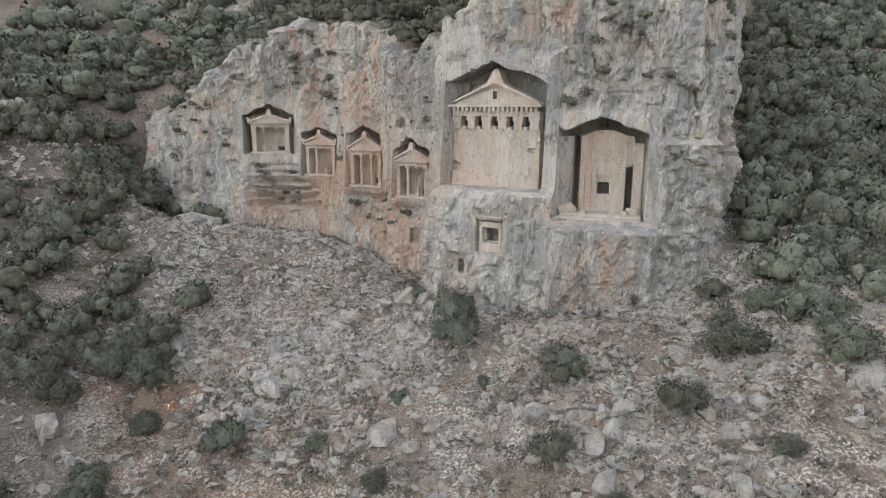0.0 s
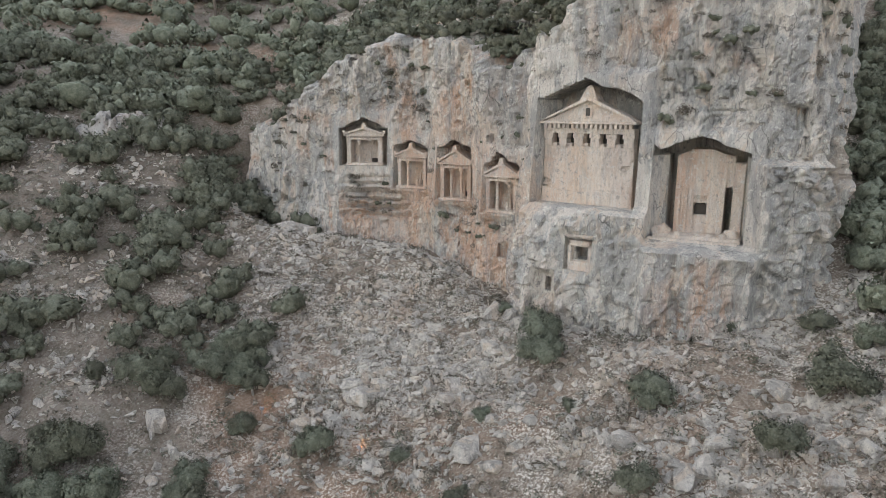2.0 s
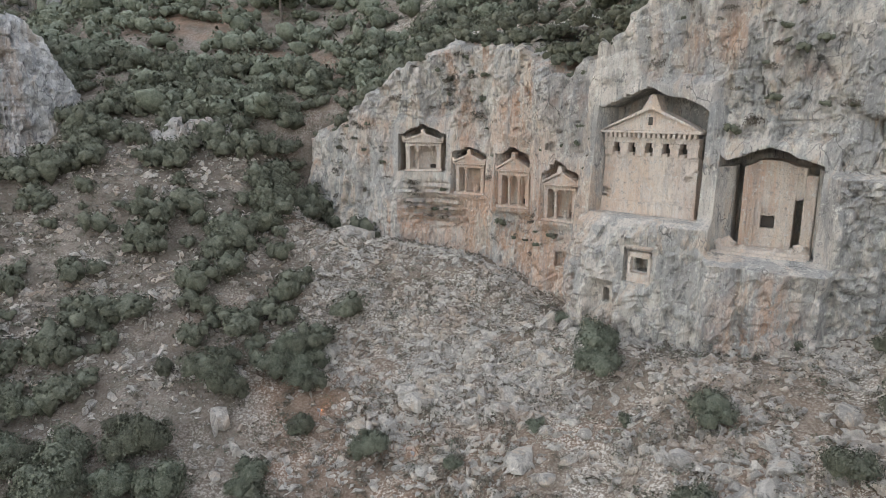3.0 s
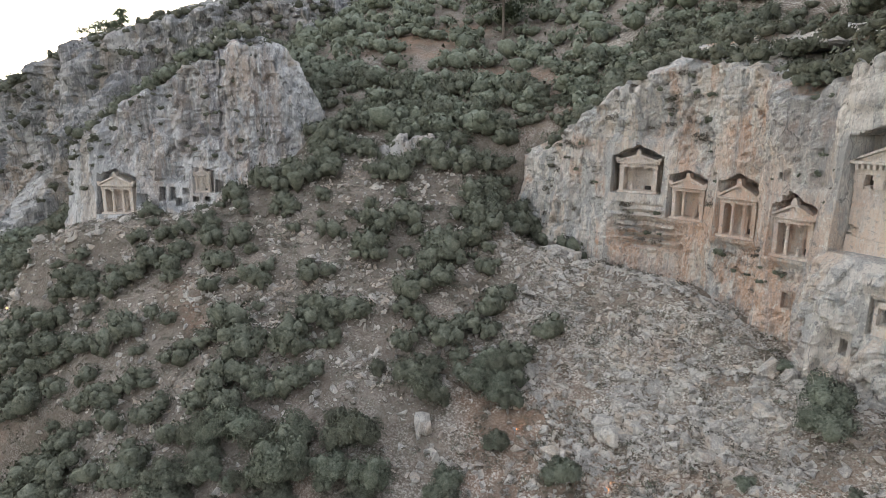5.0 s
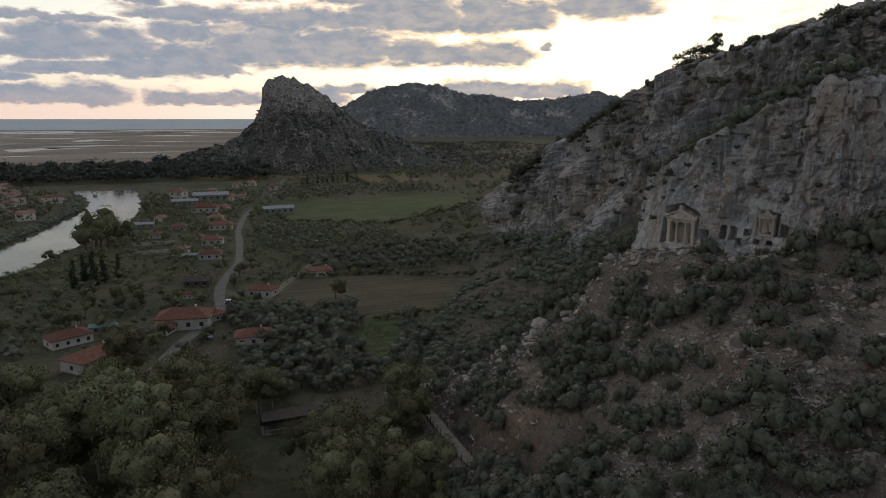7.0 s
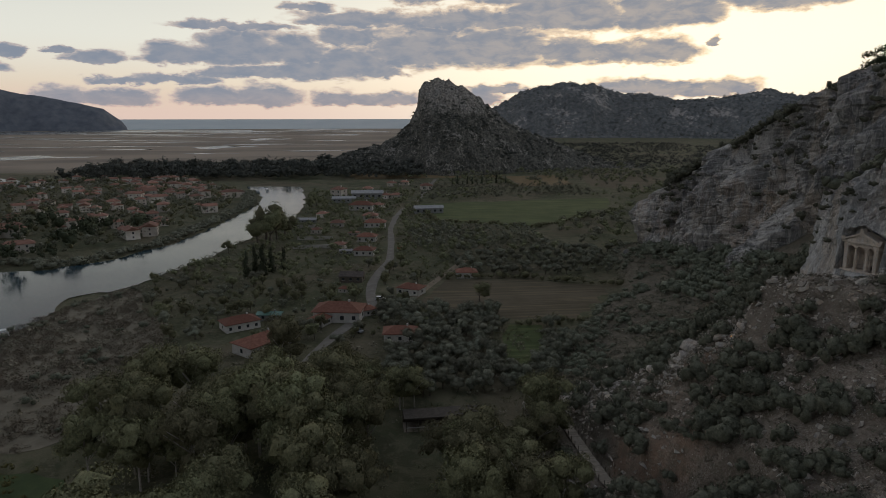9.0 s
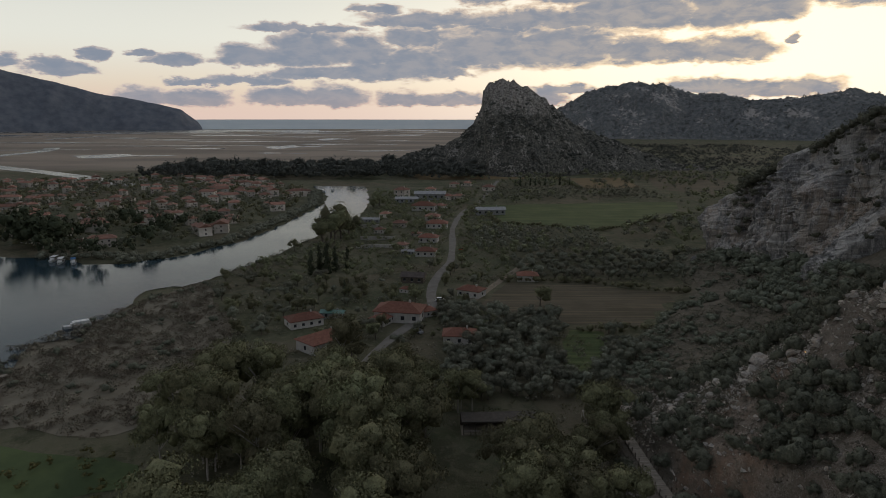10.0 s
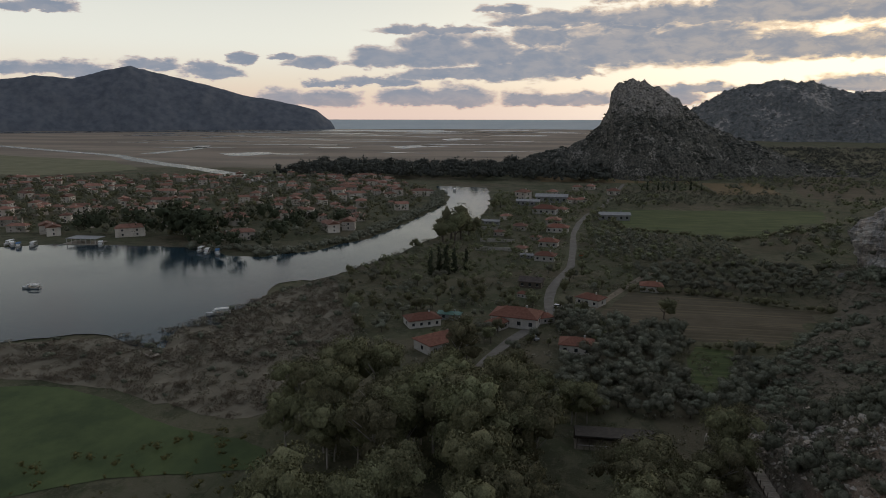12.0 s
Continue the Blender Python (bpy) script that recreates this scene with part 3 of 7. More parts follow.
def cliff(name, wall, mat, label, lean, lean_from, amp, dz, hollows, bulges, seed, over=14, back=2.4, foot=4.0, grain=1.0, lumpy=(), strata=()):
    s = wall.s.copy()
    ground_z = height(*wall.at(s).T)
    tops = np.interp(s, wall.knots, wall.tops) + 1.6 * fbm(s / 6, 0 * s, seed=seed + 1) + 1.3 * fbm(s / 1.7, 0 * s, seed=seed + 2)
    zs = np.arange(ground_z.min() - foot, tops.max() + over, dz)
    for c, w, z0, z1, za, depth in hollows:      # rows and columns of the sheet run along the hollows' edges
        for e in (c - w, c + w):
            k = int(np.argmin(abs(s - e)))
            if 0 < k < len(s) - 2:
                s[k], s[k + 1] = e - 0.02, e + 0.02
        k = int(np.argmin(abs(zs - z0)))
        zs[k], zs[k + 1] = z0 - 0.02, z0 + 0.02
    S, Z = np.meshgrid(s, zs)
    for c, w, z0, z1, za, depth in hollows:
        for k in np.nonzero(abs(s - c) < w)[0]:
            top = za - (za - z1) * abs(s[k] - c) / w + (0.22 * float(vnoise(s[k] / 0.9, c, seed=6)) if w > 2 else 0)
            j = int(np.searchsorted(zs, top))
            if 1 < j < len(zs) - 1:
                Z[j - 1, k], Z[j, k] = top - 0.02, top + 0.02
    T = np.broadcast_to(tops, S.shape)
    zc = np.minimum(Z, T)
    rest = np.clip(Z - T, 0, over)
    def crease(u, v, k):
        return 0.45 - 1.6 * np.abs(fbm(u, v, octaves=3, seed=seed + k))

    wx, wz = S + 1.2 * fbm(S / 4, zc / 4, seed=seed + 31), zc + 1.6 * fbm(S / 5, zc / 5, seed=seed + 33)
    g = grain
    big, joint = blocks(wx / (2.6 * g), wz / (8.0 * g), seed + 35)
    mid, joint2 = blocks(wx / (0.95 * g), wz / (2.4 * g), seed + 37)
    tiny, _ = blocks(wx / (0.5 * g), wz / (0.8 * g), seed + 39)
    worn = smooth(fbm(S / 12, zc / 12, seed=seed + 41), -0.35, 0.25)        # smooth sheets between broken stretches
    calm = np.zeros_like(S)                         # the face was dressed smooth round the tombs
    for c, w, z0, z1, za, depth in hollows:
        if w > 2:
            calm = np.maximum(calm, smooth(np.maximum(abs(S - c) - w, np.maximum(z0 - 5 - Z, Z - za - 1)), 5.0, 0.5))
    broken = (0.3 + 0.7 * worn) * (1 - 0.45 * calm)
    d = amp * (3.2 * fbm(S / 13, zc / 22, octaves=2, seed=seed) + 2.1 * crease(S / (6 * g), zc / (21 * g), 5) * (1 - 0.4 * calm) + 1.0 * fbm(S / (2.2 * g), zc / (8 * g), octaves=3, seed=seed + 9)
               + broken * (1.0 * big - 0.7 * smooth(joint, 0.12, 0.0) + 0.42 * mid - 0.35 * smooth(joint2, 0.15, 0.0) + 0.22 * tiny)
               + 0.28 * (1 - 0.5 * calm) * fbm(S / (0.55 * g), zc / (1.6 * g), octaves=2, seed=seed + 17))
    tiers = zc / (3.1 * g) + 0.6 * fbm(S / 9, zc / 9, seed=seed + 25)
    d = d + amp * 0.9 * (np.abs(tiers - np.round(tiers)) - 0.25) * smooth(fbm(S / 16, zc / 14, seed=seed + 27), -0.1, 0.35)
    d = d + amp * (0.22 * fbm(S / (0.48 * g), zc / (0.5 * g), octaves=2, seed=seed + 43) + 0.3 * worn * fbm(S / (1.1 * g), zc / g, octaves=3, seed=seed + 45))
    d = d - amp * 0.55 * smooth(np.abs(fbm(S / (1.5 * g), zc / (17 * g), octaves=3, seed=seed + 61)), 0.07, 0.0) * (0.4 + 0.6 * worn)        # narrow upright grooves
    d = d - amp * 0.5 * smooth(np.abs(fbm(S / (9 * g), zc / (2.6 * g), octaves=3, seed=seed + 63)), 0.05, 0.0) * worn        # bedding cracks
    d = d - amp * 0.6 * smooth(fbm(S / (0.9 * g), zc / (1.1 * g), octaves=2, seed=seed + 65), 0.42, 0.6)        # pits
    for s0, s1, z0, z1, much in lumpy:        # stretches broken into knobs
        knob, seam = blocks(wx / 1.15, wz / 1.3, seed + 47)
        area = smooth(S, s0 - 1, s0 + 1) * smooth(S, s1 + 1, s1 - 1) * smooth(zc, z0 - 1, z0 + 1) * smooth(zc, z1 + 0.6, z1 - 0.6)
        d = d + much * area * (0.5 * knob + 0.9 * np.sqrt(seam) - 0.6)
    for s0, s1, z0, z1, much in strata:        # layers that hang over one another
        layer = (zc + 0.5 * fbm(S / 4, zc / 3, seed=seed + 49)) / 1.15
        area = smooth(S, s0 - 1.5, s0 + 1.5) * smooth(S, s1 + 1.5, s1 - 1.5) * smooth(zc, z0 - 0.6, z0 + 0.6) * smooth(zc, z1 + 0.6, z1 - 0.6)
        d = d + much * area * ((layer - np.floor(layer)) - 0.75)
    base = 0
    for s0, s1, z1, much, ramp in bulges:
        base = base + much * smooth(S, s0 - ramp, s0 + ramp) * smooth(S, s1 + 0.6, s1 - 0.6) * smooth(zc, z1 + 0.35, z1 - 0.25)
    d = d + base
    quiet = np.zeros_like(S)
    for c, w, z0, z1, za, depth in hollows:
        quiet = np.maximum(quiet, smooth(np.maximum(abs(S - c) - w, np.maximum(z0 - Z, Z - za)), 1.3, 0.1))
    d = d * (1 - 0.85 * quiet) + base * 0.85 * quiet
    off = d - lean * (zc - lean_from)
    ledge, faces = off.copy(), []
    for c, w, z0, z1, za, depth in hollows:
        top = za - (za - z1) * abs(S - c) / w + (0.22 * vnoise(S / 0.9, c, seed=6) if w > 2 else 0)
        inside = (abs(S - c) < w) & (Z > z0) & (Z < top)
        mid = (abs(s - c) < w)
        face = ledge[int(np.argmin(abs(zs - (z0 + z1) / 2)))][mid].mean() if mid.any() else 0
        faces.append(float(face))
        off = np.where(inside, np.minimum(off, face - depth), off)
    P, N = wall.at(s), wall.out(s)
    ragged = fbm(S / 2.0, rest / 1.5, octaves=3, seed=seed + 21)
    off = off - rest * back
    zz = zc + rest * 0.55 + np.minimum(rest, 1) * 0.8 * ragged
    V = np.stack([P[None, :, 0] + N[None, :, 0] * off, P[None, :, 1] + N[None, :, 1] * off, zz], -1)
    ob = new(name, mesh_of(name, V.reshape(-1, 3), grid_faces(*S.shape), mat, False))
    tagged(ob, label, "cliff", kind="structure")
    return faces


WALL_A = Wall([(-34, 106), (-26.5, 97), (-22, 92.8), (-15.5, 91.6), (-7.6, 90.6), (-7.3, 89.8), (-1.9, 87.4), (-1.5, 84.3), (3.9, 81.7), (4.2, 77.1), (8.8, 74.7),
               (9.1, 71.4), (20.0, 63.2), (28.8, 58.7), (33, 57), (36.5, 58.5), (39.5, 66), (46, 78), (60, 97), (80, 120)],
              [57, 58, 61.5, 66.5, 70.5, 70.5, 70, 69.5, 68, 67, 67, 68, 80, 83, 84, 82, 80, 80, 80, 82], 0.24)
WALL_B = Wall([(-130, 122), (-122, 106), (-116, 92), (-110.5, 82), (-105, 76.5), (-97, 77.0), (-84, 81.5), (-77, 85), (-72, 91), (-69.5, 95.5), (-66, 101), (-60, 112)],
              [60, 58, 57, 58, 59, 63.5, 71, 74.5, 76, 74.5, 61, 54], 0.36)
WALL_C = Wall([(-352, 200), (-342, 170), (-322, 143), (-300, 134), (-270, 138), (-235, 136), (-200, 131), (-165, 127), (-130, 135), (-108, 150), (-90, 160)],
              [8, 21, 36, 40, 57, 74, 84, 89, 94, 97, 96], 0.9, 3.0)

# tombs cut into the near cliff: place in plan, half width, floor, shoulder, ridge, depth
TOMBS_A = [("d1", -11.3, 91.0, 3.5, 53.3, 58.4, 60.0, 4.0), ("d2", -4.7, 88.6, 2.7, 50.4, 56.0, 57.0, 3.8), ("d3", 1.2, 83.0, 2.75, 49.5, 56.0, 57.4, 3.8),
           ("d4", 6.5, 75.9, 2.45, 49.0, 54.6, 56.1, 3.8), ("a", 14.3, 67.5, 5.9, 51.2, 62.2, 64.2, 4.6), ("b", 24.1, 61.05, 4.4, 48.7, 57.2, 58.7, 6.0)]
HOLLOWS_A = [(WALL_A.find(x, y), w, z0, z1, za, depth) for _, x, y, w, z0, z1, za, depth in TOMBS_A]
SMALL_A = [(13.55, 65.0, 1.5, 44.7, 48.2, 48.2, 0.8), (13.7, 64.9, 0.66, 45.8, 47.2, 47.2, 2.4), (10.5, 66.3, 0.42, 42.0, 43.5, 43.6, 1.6), (7.3, 75.4, 0.75, 43.8, 45.5, 45.7, 0.8),
           (5.6, 76.3, 0.3, 57.2, 58.4, 58.4, 0.6), (4.9, 76.7, 0.25, 57.4, 58.2, 58.2, 0.5)]
SA, SB = WALL_A.find(9.1, 71.4), WALL_A.find(20.0, 63.2)
BULGES_A = [(SA + 3.5, SB + 0.4, 51.1, 1.5, 3.4), (SB + 0.4, SB + 10.2, 48.2, 3.0, 0.6), (SB + 10.0, SB + 16.0, 56.5, 1.8, 0.8)]
FACES_A = cliff("cliff_near", WALL_A, CLIFF, "tall grey limestone cliff with rust stains and temple tombs cut into it", 0.07, 52, 0.62, 0.24,
      HOLLOWS_A + [(WALL_A.find(x, y), w, z0, z1, za, depth) for x, y, w, z0, z1, za, depth in SMALL_A], BULGES_A, 31,
      lumpy=[(SB + 10.5, SB + 19, 40, 56.5, 0.75), (SB + 3, SB + 11, 40, 47.5, 0.4), (0, WALL_A.find(-2, 87), 60, 75, 0.6)],
      strata=[(WALL_A.find(-14, 91.4), WALL_A.find(-5.5, 89), 46.0, 51.8, 1.3)])

TOMBS_B = [("temple", -94.9, 77.7, 3.6, 47.0, 53.4, 54.8, 3.2)]
SMALL_B = [(-90.3, 79.3, 0.9, 49.0, 50.6, 50.6, 1.8), (-88.1, 80.1, 0.5, 47.4, 48.6, 48.6, 1.6), (-87.0, 80.5, 0.55, 49.6, 51.8, 51.8, 1.8), (-85.5, 81.0, 0.55, 49.6, 51.8, 51.8, 1.8), (-84.3, 81.4, 0.5, 48.6, 50.0, 50.0, 1.5),
           (-83.2, 81.8, 0.6, 50.4, 51.6, 51.6, 1.6), (-80.7, 82.9, 1.5, 50.8, 54.6, 55.1, 1.7), (-78.1, 84.2, 0.7, 50.8, 52.6, 53.0, 1.6), (-79.9, 83.3, 0.5, 49.3, 50.2, 50.2, 1.6),
           (-81.7, 82.5, 0.5, 49.3, 50.2, 50.2, 1.6), (-91.7, 78.8, 0.5, 45.4, 46.4, 46.4, 1.6), (-96.3, 77.7, 0.6, 45.0, 46.0, 46.0, 1.6), (-89.7, 79.5, 0.45, 47.2, 48.2, 48.2, 1.5)]
HOLLOWS_B = [(WALL_B.find(x, y), w, z0, z1, za, depth) for _, x, y, w, z0, z1, za, depth in TOMBS_B] + [(WALL_B.find(x, y), *r) for x, y, *r in SMALL_B]
FACES_B = cliff("cliff_middle", WALL_B, MIDDLE_CLIFF, "grey limestone cliff with a small temple tomb and cut chambers at its foot", 0.16, 50, 0.8, 0.36, HOLLOWS_B, [], 57, over=7, grain=1.25)
# weathered outcrops on the slope between the cliffs
OUTCROPS = [Wall([(-58, 97), (-53, 92), (-48, 90), (-43, 91), (-38, 96)], [57, 59, 60, 60, 59], 0.4)]
for k, wall in enumerate(OUTCROPS):
    cliff("cliff_outcrop", wall, FAR_CLIFF, "low weathered grey limestone outcrop among bushes", 0.35, 52, 0.7, 0.4, [], [], 120 + k, over=0.8, back=1.2, foot=2.0, grain=1.0)
rng = np.random.default_rng(4)
caves = [(WALL_C.find(-302 + rng.uniform(-13, 13), 134), rng.uniform(0.6, 1.1), z, z + rng.uniform(1.2, 2.0), z + 2.0, 1.6) for z in rng.uniform(8, 15, 16)]
cliff("cliff_far", WALL_C, FAR_CLIFF, "long grey and ochre limestone cliff stepping up the hill with small cut caves", 0.34, 15, 3.4, 0.7, caves, [], 83, over=16, back=1.6, grain=2.8)


# ---------------------------------------------------------------- far hills, sea
def wooded_material(name, dark, light, rock, scars, size):
    """Woods seen from far off: crowns of many sizes, broken by scars of bare rock."""
    m, t, b = material(name, 0.95, 0.1)
    p, g = place(t)
    crowns = noise_node(t, p, 0.16 * size, 6, 0.7)
    tracts = noise_node(t, p, 0.02 * size, 5, 0.6)
    col = mix_node(t, step_node(t, crowns, 0.38, 0.64), dark, light)
    col = mix_node(t, math_node(t, "MULTIPLY", step_node(t, tracts, 0.40, 0.62), 0.45), col, light)
    bare = math_node(t, "MULTIPLY", step_node(t, math_node(t, "MULTIPLY_ADD", crowns, 0.5, tracts), scars, scars + 0.09), 0.8)
    link(t, mix_node(t, bare, col, rock), b.inputs["Base Color"])
    bump(t, b, crowns, 2.5 / size)
    return m


# hill and leaf tones paled and blued to paint in the haze
HILL = wooded_material("haze_tinted_wooded_hill", (0.115, 0.126, 0.130), (0.205, 0.21, 0.207), (0.42, 0.395, 0.37), 0.83, 0.42)
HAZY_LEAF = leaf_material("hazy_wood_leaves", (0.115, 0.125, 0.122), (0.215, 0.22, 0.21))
# distance haze is mixed into the headland's blue-grey tones
HEADLAND = plain("haze_tinted_headland", (0.098, 0.114, 0.142), (0.165, 0.178, 0.204), 0.02, 0.95, 0.1, detail=12)
def cone_material():
    m, t, b = material("scrubby_hill", 0.95, 0.1)
    p, g = place(t)
    sep = t.nodes.new("ShaderNodeSeparateXYZ")
    link(t, g.outputs["Position"], sep.inputs[0])
    f = noise_node(t, p, 0.05, 9, 0.65)
    fine = noise_node(t, p, 0.34, 7, 0.72)
    low = mix_node(t, step_node(t, fine, 0.40, 0.62), (0.068, 0.072, 0.063), (0.195, 0.186, 0.163))
    rock = mix_node(t, step_node(t, fine, 0.34, 0.66), (0.11, 0.106, 0.098), (0.46, 0.435, 0.395))
    bare = step_node(t, math_node(t, "MULTIPLY_ADD", f, 120.0, math_node(t, "MULTIPLY_ADD", fine, 40.0, sep.outputs[2])), 142, 182)
    scars = math_node(t, "MULTIPLY", step_node(t, math_node(t, "MULTIPLY_ADD", fine, 0.6, f), 0.86, 0.95), 0.6)
    link(t, mix_node(t, math_node(t, "MAXIMUM", bare, scars), low, rock), b.inputs["Base Color"])
    bump(t, b, fine, 3.0, 0.9)
    return m


CONE = cone_material()


def bearing(yaw, r):
    return -math.sin(radians(yaw)) * r, math.cos(radians(yaw)) * r


def far_hill(name, yaws, ups, r, depth, mat, label, seed, eye=72.0, n=300, rough=0.10, bumpy=0.0):
    """A long hill: a ridge line of given heights with flanks in front and behind."""
    order = np.argsort(yaws)
    yaws, ups = np.array(yaws)[order], np.array(ups)[order]
    yaw = np.linspace(yaws[-1], yaws[0], n)
    top = eye + r * np.tan(np.radians(np.interp(yaw, yaws, ups))) + 2
    top = np.maximum(top, 1) * (1 + 0.03 * fbm(yaw / 0.9, 0 * yaw, seed=seed))
    rows = np.linspace(-1, 1, 61)
    Y, R = np.meshgrid(np.radians(yaw), rows)
    H = np.broadcast_to(top, Y.shape)
    fall = 1 - np.abs(R) ** 1.25
    gul = fbm(np.degrees(Y) / 1.5, R * 2.2, octaves=5, seed=seed + 3)
    z = H * fall * (1 + rough * 2.2 * gul * (1 - fall) * 1.8) - 3 * (np.abs(R) > 0.98)
    z = z + bumpy * (fbm(np.degrees(Y) / 0.16, R * 9, octaves=3, seed=seed + 5) - 3 * np.abs(fbm(np.degrees(Y) / 0.9, R * 1.6, octaves=4, seed=seed + 6)) * (1 - fall)) * (np.abs(R) < 0.95)
    rad = r + R * depth * (0.35 + 0.65 * H / H.max()) + 40 * fbm(np.degrees(Y) / 2, R, seed=seed + 8)
    V = np.stack([-np.sin(Y) * rad, np.cos(Y) * rad, z], -1)
    tagged(new(name, mesh_of(name, V.reshape(-1, 3), grid_faces(*Y.shape), mat, True)), label, "hill", kind="structure")


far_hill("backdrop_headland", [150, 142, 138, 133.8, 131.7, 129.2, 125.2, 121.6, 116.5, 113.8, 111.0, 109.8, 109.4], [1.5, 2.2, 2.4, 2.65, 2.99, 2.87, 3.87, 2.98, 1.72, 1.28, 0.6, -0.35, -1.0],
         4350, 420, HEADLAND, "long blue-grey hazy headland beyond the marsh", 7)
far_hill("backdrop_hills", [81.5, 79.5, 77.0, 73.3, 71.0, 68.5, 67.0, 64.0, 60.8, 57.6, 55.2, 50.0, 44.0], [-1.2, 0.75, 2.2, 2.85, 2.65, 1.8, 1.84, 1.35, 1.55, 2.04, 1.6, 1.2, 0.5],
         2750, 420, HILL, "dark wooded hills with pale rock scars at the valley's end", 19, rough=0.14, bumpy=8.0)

cone_y = [-340, -260, -160, -78, -56, -38, -33, -25.5, -24, -16, -8, 0, 16, 37, 58, 83, 112, 151, 195, 260, 330]
cone_z = [1, 3, 12, 38, 50, 64, 76, 88, 106, 118, 124, 127, 126, 115, 103, 85, 64, 48, 31, 9, 1]
cy, cx_ = np.meshgrid(np.linspace(-330, 320, 330), np.linspace(-170, 120, 130))
ridge = np.interp(cy, cone_y, cone_z) + 2 + 4 * smooth(np.interp(cy, cone_y, cone_z), 80, 120)
fall = np.clip(1 - np.abs(cx_) / (48 + 0.72 * ridge + 14 * vnoise(cy / 60, 0 * cy, seed=5)), 0, 1)
crag = np.abs(fbm(cy / 13, cx_ / 13, octaves=4, seed=14))
gully = np.abs(fbm(cy / 30, cx_ / 60, octaves=4, seed=15))
cz = ridge * fall ** 0.75 * (1 + 0.16 * fbm(cy / 34, cx_ / 34, octaves=5, seed=11) * (1.25 - fall)) + (5.0 * fbm(cy / 9, cx_ / 9, octaves=4, seed=12) - 13 * gully * smooth(ridge, 30, 70) * (1 - fall ** 6)) * (fall > 0)
cz = cz + (11.0 * crag - 2) * smooth(ridge, 70, 112) * fall + 3.0 * fbm(cy / 4, cx_ / 4, octaves=3, seed=16) * smooth(ridge, 60, 100) * (fall > 0) - 3.5
tagged(new("backdrop_cone_hill", mesh_of("backdrop_cone_hill", np.stack([-948 - cx_, 92 + cy, cz], -1).reshape(-1, 3), grid_faces(130, 330), CONE, False)),
       "steep cone-shaped hill with dark scrub and a bare rock top", "hill", kind="structure")

yaw, rr = np.meshgrid(np.radians(np.linspace(150, 40, 140)), np.linspace(0, 1, 30))
rad = 4230 + 700 * rr
tagged(new("water_sea", mesh_of("water_sea", np.stack([-np.sin(yaw) * rad, np.cos(yaw) * rad, 0.4 + 57.5 * rr], -1).reshape(-1, 3), grid_faces(30, 140), SEA, True)),
       "calm blue-grey evening sea at the horizon", "sea", kind="structure")


# ---------------------------------------------------------------- river, pools, fields, roads
def flat(name, outline, z, mat, label, category, soft=0.0, seed=0, kind="structure"):
    """A level sheet with the given outline; its edge wanders by soft metres."""
    pts = []
    n = len(outline)
    for k in range(n):
        a, b = np.array(outline[k], float), np.array(outline[(k + 1) % n], float)
        m = max(1, int(np.hypot(*(b - a)) / max(4.0, soft * 2.5))) if soft else 1
        pts += [a + (b - a) * f / m for f in range(m)]
    pts = np.array(pts)
    if soft:
        pts = pts + soft * np.stack([vnoise(pts[:, 0] / (soft * 4), pts[:, 1] / (soft * 4), seed=seed), vnoise(pts[:, 0] / (soft * 4), pts[:, 1] / (soft * 4), seed=seed + 1)], -1)
    bm = bmesh.new()
    bm.faces.new([bm.verts.new((x, y, z)) for x, y in pts])
    bmesh.ops.triangulate(bm, faces=bm.faces)
    bmesh.ops.recalc_face_normals(bm, faces=bm.faces)
    if sum(f.normal.z for f in bm.faces) < 0:
        bmesh.ops.reverse_faces(bm, faces=bm.faces)
    me = bpy.data.meshes.new(name)
    bm.to_mesh(me)
    bm.free()
    me.materials.append(mat)
    return tagged(new(name, me), label, category, kind=kind)


def strip(name, line, width, z, mat, label, category):
    """A road or channel: a band of even width along a line."""
    pts = np.array(line, float)
    k = np.concatenate([[0], np.cumsum(np.hypot(*np.diff(pts, axis=0).T))])
    s = np.linspace(0, k[-1], max(4, int(k[-1] / max(3, width))))
    c = np.stack([np.interp(s, k, pts[:, 0]), np.interp(s, k, pts[:, 1])], -1)
    c[1:-1] = (c[:-2] + 2 * c[1:-1] + c[2:]) / 4
    d = np.gradient(c, axis=0)
    d /= np.linalg.norm(d, axis=1, keepdims=True)
    w = width / 2 * (1 + 0.18 * vnoise(s / (3 * width), 0 * s, seed=2))
    L, R = c + np.stack([-d[:, 1], d[:, 0]], -1) * w[:, None], c - np.stack([-d[:, 1], d[:, 0]], -1) * w[:, None]
    V = np.concatenate([np.column_stack([R, np.full(len(s), z)]), np.column_stack([L, np.full(len(s), z)])])
    return tagged(new(name, mesh_of(name, V, grid_faces(2, len(s)), mat)), label, category, kind="structure")


BANK_TOWN = [(-300, -420), (-316, -312), (-331, -288), (-334, -250), (-336, -206), (-326, -186), (-318, -175), (-320, -154), (-334, -138), (-358, -126), (-378, -116), (-421, -108), (-474, -102), (-551, -95), (-600, -99), (-640, -112), (-700, -134)]
BANK_NEAR = [(-690, -74), (-606, -63), (-536, -57), (-462, -57), (-400, -73), (-349, -84), (-310, -97), (-285, -101), (-274, -110), (-272, -122), (-255, -121), (-234, -120), (-225, -121), (-208, -119), (-203, -130), (-191, -128),
             (-181, -124), (-182, -137), (-188, -151), (-189, -164), (-180, -175), (-172, -190), (-150, -260), (-120, -420)]
flat("water_river", BANK_TOWN + BANK_NEAR, 0.35, WATER, "still grey river bending between the village and the fields", "river", 2.2, 4)
